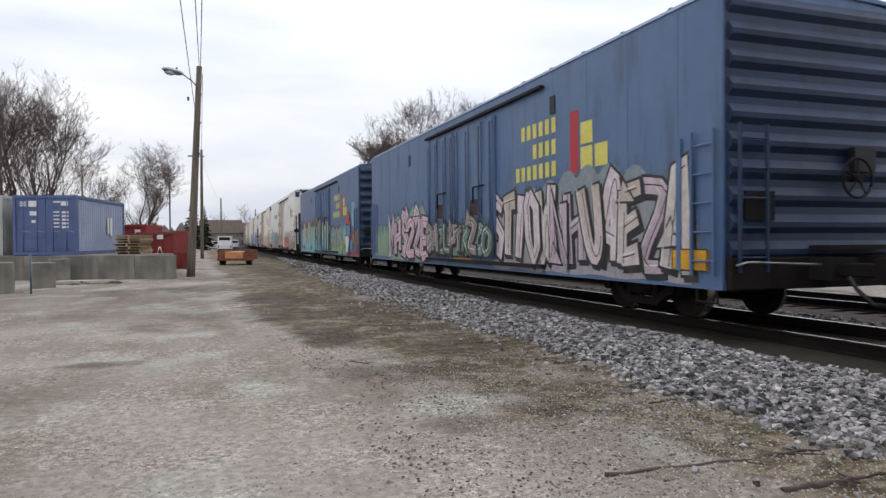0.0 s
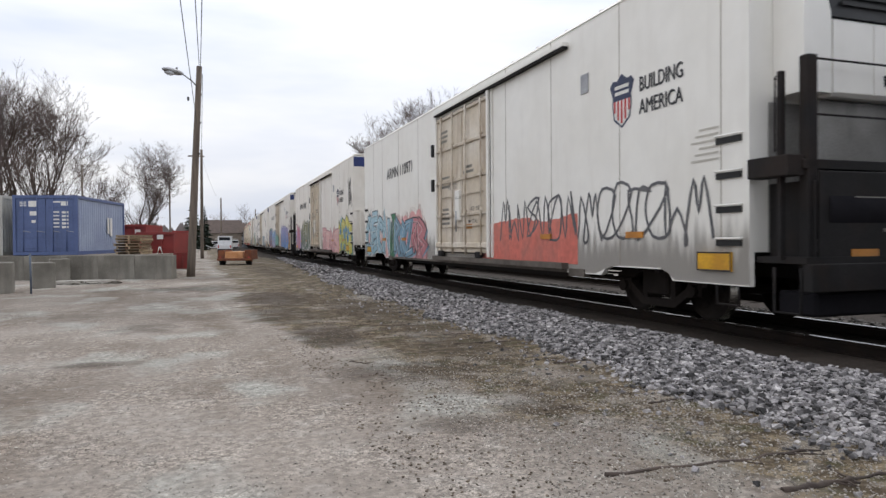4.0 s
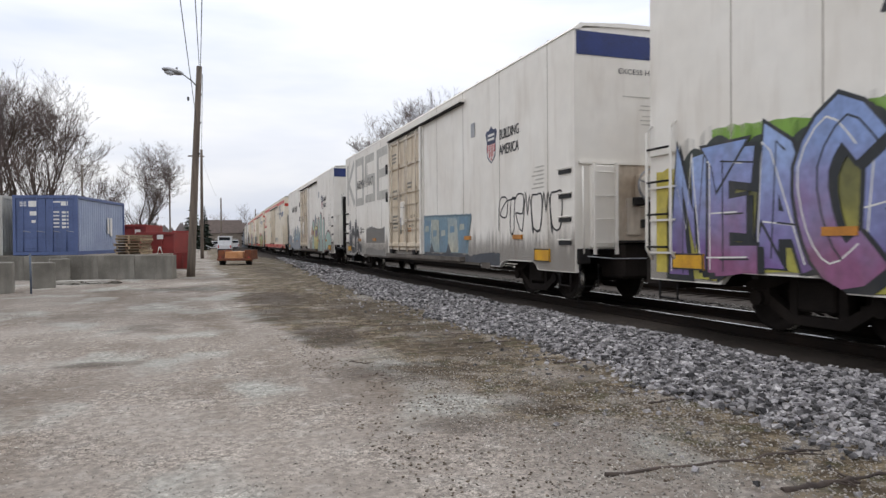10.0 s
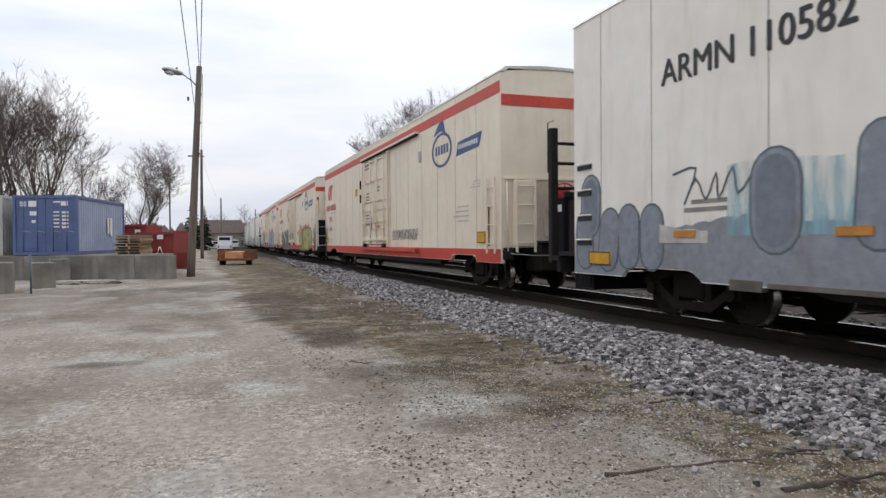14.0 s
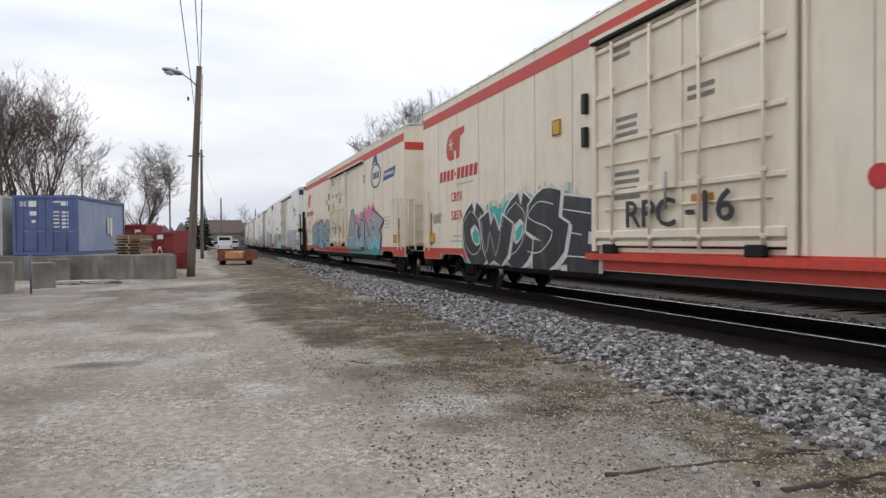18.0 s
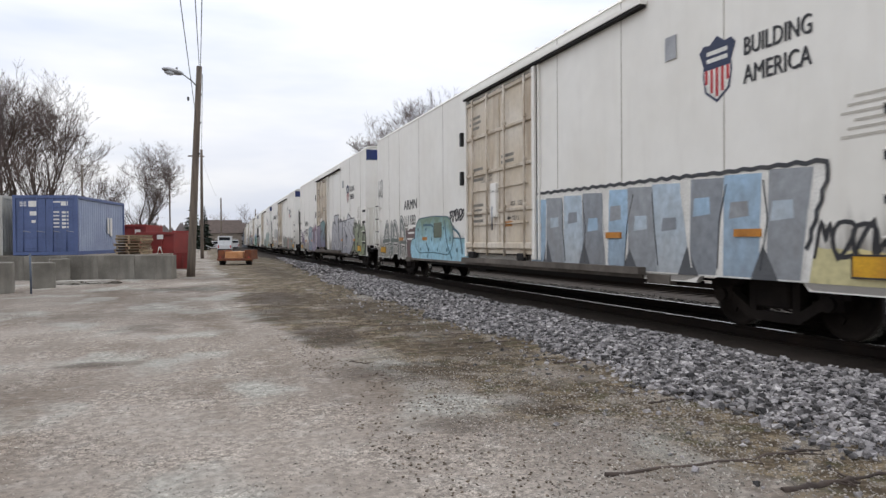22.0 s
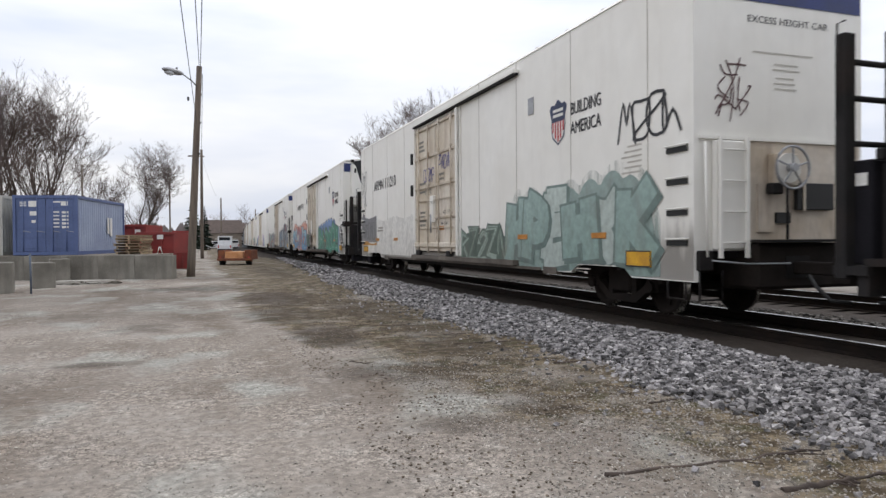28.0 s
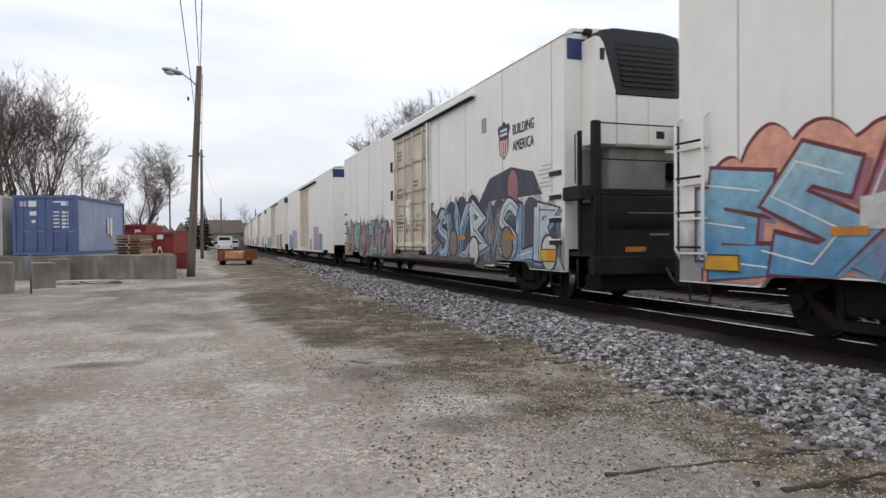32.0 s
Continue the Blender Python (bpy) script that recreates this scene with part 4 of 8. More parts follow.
# ---- bare trees ----
def bare_tree(name, x, y, z, height, spread, seed, label, density=1.0, levels=5, trunks=1, twig=0.011):
    rng = random.Random(seed)
    wood, fine = bmesh.new(), ([], [])

    def grow(p, d, length, r, lev):
        pts, q, dd = [p.copy()], p.copy(), d.copy()
        n = 4 if lev < 4 else 3
        for i in range(n):
            dd = (dd + Vector((rng.uniform(-1, 1), rng.uniform(-1, 1), rng.uniform(-0.6, 0.7))) * (0.13 if lev < 3 else 0.22) + Vector((0, 0, 0.06 if lev else 0.0))).normalized()
            q = q + dd * (length / n)
            pts.append(q.copy())
        rad = [max(twig if lev < 5 else twig * 0.7, r * (1 - 0.5 * i / n)) for i in range(n + 1)]
        if lev <= 2:
            add_tube(wood, pts, rad, 7 if lev == 0 else 5, caps=False)
        else:
            k0 = len(fine[0])
            for i, pt in enumerate(pts):
                a = Vector((rng.uniform(-1, 1), rng.uniform(-1, 1), 0.2)).normalized() * rad[i]
                b = dd.cross(a)
                fine[0].extend([tuple(pt + a), tuple(pt - a * 0.5 + b * 0.87), tuple(pt - a * 0.5 - b * 0.87)])
            for i in range(n):
                for j in range(3):
                    a0, a1 = k0 + 3 * i + j, k0 + 3 * i + (j + 1) % 3
                    fine[1].append((a0, a1, a1 + 3, a0 + 3))
        if lev >= levels:
            return
        kids = rng.choice((3, 4, 5)) if lev < 2 else rng.choice((3, 4, 4))
        kids = max(2, int(kids * density + 0.5))
        for k in range(kids):
            f = rng.uniform(0.3, 1.0) if k else 1.0
            i = min(n - 1, int(f * n))
            base = pts[i].lerp(pts[i + 1], min(1.0, f * n - i))
            turn = (rng.uniform(0.3, 0.75) if lev < 2 else rng.uniform(0.45, 1.1)) * spread
            side = Vector((rng.uniform(-1, 1), rng.uniform(-1, 1), rng.uniform(-0.3, 0.4))).normalized()
            nd = (dd + side * turn).normalized()
            grow(base, nd, length * (rng.uniform(0.68, 0.88) if lev < 2 else rng.uniform(0.5, 0.72)), rad[-1] * rng.uniform(0.55, 0.85), lev + 1)
    for k in range(trunks):
        lean = Vector((rng.uniform(-0.25, 0.25) * (trunks > 1), rng.uniform(-0.2, 0.2) * (trunks > 1), 1)).normalized()
        grow(Vector((0.3 * k, 0, -0.2)), lean, height * 0.34, height * 0.021, 0)
    t = thing(name, label, "tree", pose(x, y, z), "bare trees")
    part("trunk", wood, BARK, t)
    me = bpy.data.meshes.new("crown")
    me.from_pydata(fine[0], [], fine[1])
    me.materials.append(TWIG)
    part("crown", me, TWIG, t, "crown of fine leafless twigs")


TREE = "leafless grey-brown tree with a fine twiggy crown"
for x, y, h, wide, seed in ((-11.9, 64, 13.4, 0.95, 11), (-14.6, 66, 15.6, 0.95, 12), (-18.6, 68, 16.2, 1.0, 25), (-16.4, 61, 14.6, 0.95, 13)):
    bare_tree("bare_tree", x, y, 1.0, h, wide, seed, "tall leafless grey-brown tree with steep limbs and a fine twiggy crown", 0.95, 6, 2, 0.012)
bare_tree("bare_tree", -8.6, 72, 1.0, 8.6, 0.95, 14, TREE, 0.9, 5)
bare_tree("bare_tree", -4.6, 66, 0.6, 9.6, 1.25, 21, "leafless tree with a wide spreading crown", 0.95, 6, 2, 0.012)
bare_tree("bare_tree", -7.0, 70, 0.6, 8.0, 0.95, 16, TREE, 0.85, 5)
bare_tree("bare_tree", 17.6, 64, 0, 13.6, 0.9, 17, TREE, 1.15, 6, 1, 0.014)
bare_tree("bare_tree", 21.4, 62, 0, 14.6, 0.9, 18, TREE, 1.15, 6, 1, 0.014)
bare_tree("bare_tree", 25.0, 60, 0, 15.6, 0.9, 19, TREE, 1.15, 6, 1, 0.014)
bare_tree("bare_tree", 27.5, 62, 0, 16.2, 0.9, 27, TREE, 1.15, 6, 1, 0.014)
bare_tree("bare_tree", 13.5, 215, 0, 15.0, 1.0, 20, TREE, 0.9, 5)
bare_tree("bare_tree", 8.0, 230, 0, 13.0, 1.0, 22, TREE, 0.9, 5)
bare_tree("bare_tree", -9.0, 120, 0, 11.0, 1.0, 23, TREE, 0.9, 5)
bare_tree("bare_tree", -30.0, 90, 0, 15.0, 1.0, 24, TREE, 0.9, 5)
for k in range(9):
    bare_tree("bare_sapling", -25 + 1.75 * k, 57 + 1.3 * (k % 3), 1.0, 8.5 + 1.2 * (k % 2), 0.8, 40 + k, "slender leafless sapling in a brown thicket", 0.85, 5, 2)


def fir(x, y, h, seed):
    rng = random.Random(seed)
    t = thing("fir_tree", "dark green fir tree behind the yard", "tree", pose(x, y, 0), "evergreen trees")
    part("trunk", tube([(0, 0, 0), (0, 0, h)], [0.25, 0.03], 8), BARK, t)
    vs, fs = [], []
    for k in range(260):
        f = rng.random() ** 0.8
        z = 0.8 + (h - 0.9) * f
        rad = (1 - f) * h * 0.27 * rng.uniform(0.6, 1.1) + 0.1
        a = rng.uniform(0, 6.283)
        d = Vector((math.cos(a), math.sin(a), -0.25))
        s = Vector((-math.sin(a), math.cos(a), 0)) * rad * 0.22
        b = Vector((0, 0, z))
        tip = b + d * rad
        i = len(vs)
        mid = b + d * rad * 0.55
        up = Vector((0, 0, 0.12 * rad))
        vs += [tuple(b), tuple(mid + s + up * 0.3), tuple(tip), tuple(mid - s + up * 0.3), tuple(mid - up)]
        fs += [(i, i + 1, i + 2, i + 3), (i, i + 3, i + 4), (i + 3, i + 2, i + 4), (i + 2, i + 1, i + 4), (i + 1, i, i + 4)]
    me = bpy.data.meshes.new("crown")
    me.from_pydata(vs, [], fs)
    me.materials.append(EVERGREEN)
    part("crown", me, EVERGREEN, t)


fir(-1.0, 138, 11.0, 4)
fir(1.2, 146, 9.0, 5)


def far_woods():
    """A ragged belt of distant bare woodland that closes the horizon."""
    rng = random.Random(8)
    vs, fs = [], []
    for k in range(2600):
        a = rng.uniform(-math.pi, math.pi)
        r = rng.uniform(300, 380)
        x, y = math.sin(a) * r, math.cos(a) * r
        h = rng.uniform(5, 11)
        for j in range(3):
            i = len(vs)
            ox, oy = rng.uniform(-3, 3), rng.uniform(-3, 3)
            w = rng.uniform(0.8, 2.0)
            tx, ty = math.cos(a) * w, -math.sin(a) * w
            vs += [(x + ox - tx, y + oy - ty, 0), (x + ox + tx, y + oy + ty, 0), (x + ox + tx * 1.6, y + oy + ty * 1.6, h * 0.6), (x + ox, y + oy, h), (x + ox - tx * 1.5, y + oy - ty * 1.5, h * 0.55)]
            fs.append((i, i + 1, i + 2, i + 3, i + 4))
    me = bpy.data.meshes.new("far_woods")
    me.from_pydata(vs, [], fs)
    me.materials.append(surface("hazy_woodland", rgb("837a78"), rgb("6f6866"), 0.95, scale=0.3, bump=0.0, island=0.2))
    tagged(new("far_woods", me), "distant belt of hazy leafless woodland", "woodland", kind="stuff")


far_woods()


# ---- the train ----
# A car's own space: origin on the rail tops at the front end of its body, +y towards its rear,
# the side that faces the lot is -x.
XL = -1.6
SPEED = 11.5944
GLYPHS = {}


def text_mesh(s, material, wide=1.0):
    """Flat lettering with capitals of unit height, its left end at the origin."""
    key = (s, material.name, wide)
    if key not in GLYPHS:
        cu = bpy.data.curves.new("lettering", "FONT")
        cu.body, cu.size, cu.resolution_u, cu.offset = s, 1.0, 3, 0.0
        ob = bpy.data.objects.new("lettering", cu)
        scene.collection.objects.link(ob)
        me = bpy.data.meshes.new_from_object(ob.evaluated_get(bpy.context.evaluated_depsgraph_get()))
        bpy.data.objects.remove(ob)
        bpy.data.curves.remove(cu)
        me.materials.clear()
        me.materials.append(material)
        GLYPHS[key] = me
    return GLYPHS[key]


def side_text(parent, s, u_left, u_right, z, height, material, lift=0.006):
    me = text_mesh(s, material)
    w = max(v.co.x for v in me.vertices)
    ob = part("lettering", me, material, parent)
    sx = (u_left - u_right) / w
    ob.matrix_basis = Matrix(((0, 0, -1, XL - lift), (-sx, 0, 0, u_left), (0, height / 0.7, 0, z), (0, 0, 0, 1)))
    if height > 0.15:
        # a second and third pass of the brush make the strokes heavier
        for k, (du, dz) in enumerate(((0.014, 0.008), (-0.014, -0.008))):
            heavy = part("lettering", me, material, parent)
            heavy.matrix_basis = Matrix(((0, 0, -1, XL - lift - 0.0004 * (k + 1)), (-sx, 0, 0, u_left + du * height / 0.38), (0, height / 0.7, 0, z + dz * height / 0.38), (0, 0, 0, 1)))
    return ob


def end_text(parent, s, x_left, x_right, z, height, material, y=-0.006):
    me = text_mesh(s, material)
    w = max(v.co.x for v in me.vertices)
    ob = part("lettering", me, material, parent)
    ob.matrix_basis = Matrix((((x_right - x_left) / w, 0, 0, x_left), (0, 0, -1, y), (0, height / 0.7, 0, z), (0, 0, 0, 1)))
    return ob


def side_poly(bm, pts, lift, mi=0):
    """A painted patch on the side: pts are (u, z)."""
    bm.faces.new([bm.verts.new((XL - lift, u, z)) for u, z in pts]).material_index = mi


def side_bar(bm, u0, u1, z0, z1, lift=0.006, mi=0):
    side_poly(bm, [(u1, z0), (u0, z0), (u0, z1), (u1, z1)], lift, mi)


# -- shared running gear --
def wheelset_mesh():
    bm = bmesh.new()
    add_tube(bm, [(-0.9, 0, 0), (0.9, 0, 0)], 0.075, 10)
    for s in (-1, 1):
        prof = [(0.66, 0.10), (0.69, 0.12), (0.70, 0.36), (0.675, 0.375), (0.665, 0.485), (0.695, 0.487), (0.705, 0.46), (0.80, 0.455), (0.80, 0.37), (0.76, 0.36), (0.75, 0.13), (0.79, 0.1)]
        rings = []
        for x, r in prof:
            rings.append([bm.verts.new((s * x, r * math.cos(2 * math.pi * k / 24), r * math.sin(2 * math.pi * k / 24))) for k in range(24)])
        for a, b in zip(rings, rings[1:]):
            for k in range(24):
                f = bm.faces.new((a[k], a[(k + 1) % 24], b[(k + 1) % 24], b[k]))
                f.material_index = 1 if rings.index(a) in (5, 6) else 0
                f.smooth = True
        for k in range(3):
            a = k * 2.094
            add_box(bm, s * 0.77 - 0.01, s * 0.77 + 0.01, math.cos(a) * 0.24 - 0.05, math.cos(a) * 0.24 + 0.05, math.sin(a) * 0.24 - 0.05, math.sin(a) * 0.24 + 0.05)
    bmesh.ops.recalc_face_normals(bm, faces=bm.faces)
    return mesh_of("wheelset", bm, TRUCKSTEEL, RAILTOP)


WHEELSET = wheelset_mesh()


def side_frame_mesh():
    """Cast bogie side frame: arched top chord, dropped bottom chord, axle boxes and spring nest."""
    bm = bmesh.new()
    add_prism(bm, [(-1.15, 0.52), (-1.15, 0.66), (-0.45, 0.86), (0.45, 0.86), (1.15, 0.66), (1.15, 0.52), (0.95, 0.5), (0.42, 0.72), (-0.42, 0.72), (-0.95, 0.5)], "x", -0.07, 0.07)
    add_prism(bm, [(-0.95, 0.5), (-0.8, 0.55), (-0.35, 0.28), (0.35, 0.28), (0.8, 0.55), (0.95, 0.5), (0.42, 0.16), (-0.42, 0.16)], "x", -0.07, 0.07)
    for y in (-0.42, 0.3):
        add_box(bm, -0.06, 0.06, y, y + 0.12, 0.26, 0.74)
    for y in (-0.89, 0.89):
        add_box(bm, -0.1, 0.12, y - 0.16, y + 0.16, 0.36, 0.6, 0.03)
        add_tube(bm, [(-0.16, y, 0.457), (-0.1, y, 0.457)], 0.1, 12)
    return mesh_of("side_frame", bm, TRUCKSTEEL)


def spring_mesh():
    bm = bmesh.new()
    for y in (-0.18, 0.0, 0.18):
        pts = [(0.06 * math.cos(a * 1.2), y + 0.06 * math.sin(a * 1.2), 0.3 + 0.018 * a) for a in range(18)]
        add_tube(bm, pts, 0.016, 5)
    return mesh_of("spring_nest", bm, TRUCKSTEEL)


FRAME_L, SPRING = side_frame_mesh(), spring_mesh()
BOLSTER = mesh_of("bolster", box(-1.1, 1.1, -0.28, 0.28, 0.34, 0.74, 0.03), TRUCKSTEEL)
BRAKE = mesh_of("brake_beam", box(-0.85, 0.85, -0.05, 0.05, 0.36, 0.46, 0.01), TRUCKSTEEL)
WHEELSETS = []


def add_truck(car, u):
    t = part("truck", BOLSTER, TRUCKSTEEL, car, "grimy two-axle truck")
    t.matrix_basis = pose(0, u, 0)
    for x in (-1.0, 1.0):
        f = part("side_frame", FRAME_L, TRUCKSTEEL, t)
        f.matrix_basis = pose(x, 0, 0) @ (Matrix.Diagonal((-1, 1, 1, 1)) if x > 0 else Matrix.Identity(4))
        s = part("spring_nest", SPRING, TRUCKSTEEL, t)
        s.location = (x, 0, 0)
    for y in (-0.45, 0.45):
        b = part("brake_beam", BRAKE, TRUCKSTEEL, t)
        b.location = (0, y, 0)
    for y in (-0.89, 0.89):
        w = part("wheelset", WHEELSET, TRUCKSTEEL, t)
        w.matrix_parent_inverse = pose(0, y, 0.457)
        WHEELSETS.append(w)


def coupler_mesh():
    bm = bmesh.new()
    add_box(bm, -0.09, 0.09, -0.75, 0.1, 0.74, 0.92, 0.02)
    add_prism(bm, [(-0.17, -0.98), (0.02, -1.02), (0.06, -0.86), (0.2, -0.95), (0.2, -0.72), (-0.17, -0.72)], "z", 0.66, 1.0)
    return mesh_of("coupler", bm, TRUCKSTEEL)


COUPLER = coupler_mesh()
HOSE = mesh_of("air_hose", tube([(-0.35, -0.5, 0.75), (-0.35, -0.62, 0.6), (-0.3, -0.8, 0.42), (-0.15, -0.98, 0.4)], 0.028, 7), RUBBER)


def ends(car, L, reach_front, reach_rear):
    for u, rz, reach in ((0, 0, reach_front), (L, 180, reach_rear)):
        for nm, me in (("coupler", COUPLER), ("air_hose", HOSE)):
            o = part(nm, me, TRUCKSTEEL, car)
            o.matrix_basis = pose(0, u - (reach if rz == 0 else -reach), 0, 0, 0, rz)


def underframe(car, L, f, r):
    part("centre_sill", box(-0.22, 0.22, -f, L + r, 0.68, 1.0), BLACKSTEEL, car)
    bm = bmesh.new()
    for u in [2.0 + i * (L - 4.0) / 7 for i in range(8)]:
        add_box(bm, -1.5, 1.5, u - 0.06, u + 0.06, 0.74, 0.98)
    part("cross_bearers", bm, BLACKSTEEL, car)
    for x in (-1.22, 1.22):
        part("side_girder", prism([(4.2, 0.8), (5.2, 0.52), (L - 5.2, 0.52), (L - 4.2, 0.8)], "x", x - 0.04, x + 0.04), BLACKSTEEL, car)
    part("air_pipe", tube([(-1.05, 3.9, 0.6), (-1.05, L - 3.9, 0.6)], 0.03, 6), BLACKSTEEL, car)
    part("brake_valve", box(-1.15, -0.75, L * 0.55, L * 0.55 + 0.5, 0.45, 0.8, 0.03), BLACKSTEEL, car)
    part("brake_reservoir", tube([(0.6, L * 0.42, 0.62), (0.6, L * 0.42 + 1.1, 0.62)], 0.2, 12), BLACKSTEEL, car)
    part("brake_rod", tube([(-0.4, 2.5, 0.6), (-0.4, L - 2.5, 0.6)], 0.025, 6), BLACKSTEEL, car)


def shell(car, L, H_eave, H_roof, bottom, paint, roof_paint, seams, seam_paint, notched=True):
    """Side walls, ends and peaked roof as plates with thickness."""
    hw = 1.6
    for nm, x0, x1 in (("side_wall", -hw, -hw + 0.08), ("side_wall", hw - 0.08, hw)):
        up = bottom + 0.16
        cut = [(1.5, bottom), (1.6, up - 0.05), (1.75, up), (3.1, up), (3.3, up - 0.05), (3.42, bottom)] if notched else []
        low = [(0, bottom), *cut, *[(L - u, z) for u, z in reversed(cut)], (L, bottom)]
        part(nm, prism([*low, (L, H_eave), (0, H_eave)], "x", x0, x1), paint, car)
    for y0, y1 in ((0.0, 0.08), (L - 0.08, L)):
        sill = max(bottom, 1.08) if H_eave > 5 else bottom
        part("end_wall", prism([(-hw + 0.08, sill), (hw - 0.08, sill), (hw - 0.08, H_eave), (0, H_roof - 0.03), (-hw + 0.08, H_eave)], "y", y0, y1), paint, car)
    part("floor", box(-hw + 0.08, hw - 0.08, 0.08, L - 0.08, 0.98, 1.08), BLACKSTEEL, car)
    bm = bmesh.new()
    n = int(L / 1.2)
    add_prism(bm, [(-hw - 0.02, H_eave - 0.02), (-hw + 0.12, H_eave + 0.10), (-0.5, H_roof - 0.03), (0.5, H_roof - 0.03), (hw - 0.12, H_eave + 0.10), (hw + 0.02, H_eave - 0.02), (hw - 0.1, H_eave - 0.02), (hw - 0.2, H_eave + 0.05), (0, H_roof - 0.1), (-hw + 0.2, H_eave + 0.05), (-hw + 0.1, H_eave - 0.02)], "y", -0.03, L + 0.03)
    for i in range(1, n):
        y = i * L / n
        add_prism(bm, [(-1.48, H_eave + 0.09), (-0.5, H_roof - 0.035), (0.5, H_roof - 0.035), (1.48, H_eave + 0.09), (1.48, H_eave + 0.125), (0.5, H_roof), (-0.5, H_roof), (-1.48, H_eave + 0.125)], "y", y - 0.03, y + 0.03)
    part("roof", bm, roof_paint, car)
    sm = mesh_of("panel_seam", box(XL - 0.0038, XL, -0.009, 0.009, bottom + (0.2 if notched else 0.02), H_eave - 0.03), seam_paint)
    for u in seams:
        o = part("panel_seam", sm, seam_paint, car)
        o.location = (0, u, 0)


def ladder(car, x, y, z0, z1, n, along, material, w=0.42, name="ladder"):
    """Two stiles with rungs; along is 'x' or 'y'."""
    d = Vector((1, 0, 0)) if along == "x" else Vector((0, 1, 0))
    a = Vector((x, y, 0))
    bm = bmesh.new()
    for k in (-0.5, 0.5):
        p = a + d * w * k
        add_box(bm, p.x - 0.02, p.x + 0.02, p.y - 0.02, p.y + 0.02, z0, z1)
    lad = part(name, bm, material, car)
    for i in range(n):
        z = z0 + (i + 0.5) * (z1 - z0) / n
        part("rung", tube([a - d * w / 2 + Vector((0, 0, z)), a + d * w / 2 + Vector((0, 0, z))], 0.016, 6), material, lad)
    return lad


def brake_wheel(car, x, y, z, material, r=0.28):
    bm = bmesh.new()
    n = 20
    ring = [(x + r * math.cos(2 * math.pi * k / n), y, z + r * math.sin(2 * math.pi * k / n)) for k in range(n + 1)]
    add_tube(bm, ring, 0.02, 6, caps=False)
    for k in range(5):
        a = k * 2 * math.pi / 5 + 0.3
        add_tube(bm, [(x, y, z), (x + r * math.cos(a), y, z + r * math.sin(a))], 0.014, 5)
    add_tube(bm, [(x, y - 0.05, z), (x, y + 0.1, z)], 0.06, 10)
    return part("brake_wheel", bm, material, car, "spoked hand brake wheel")


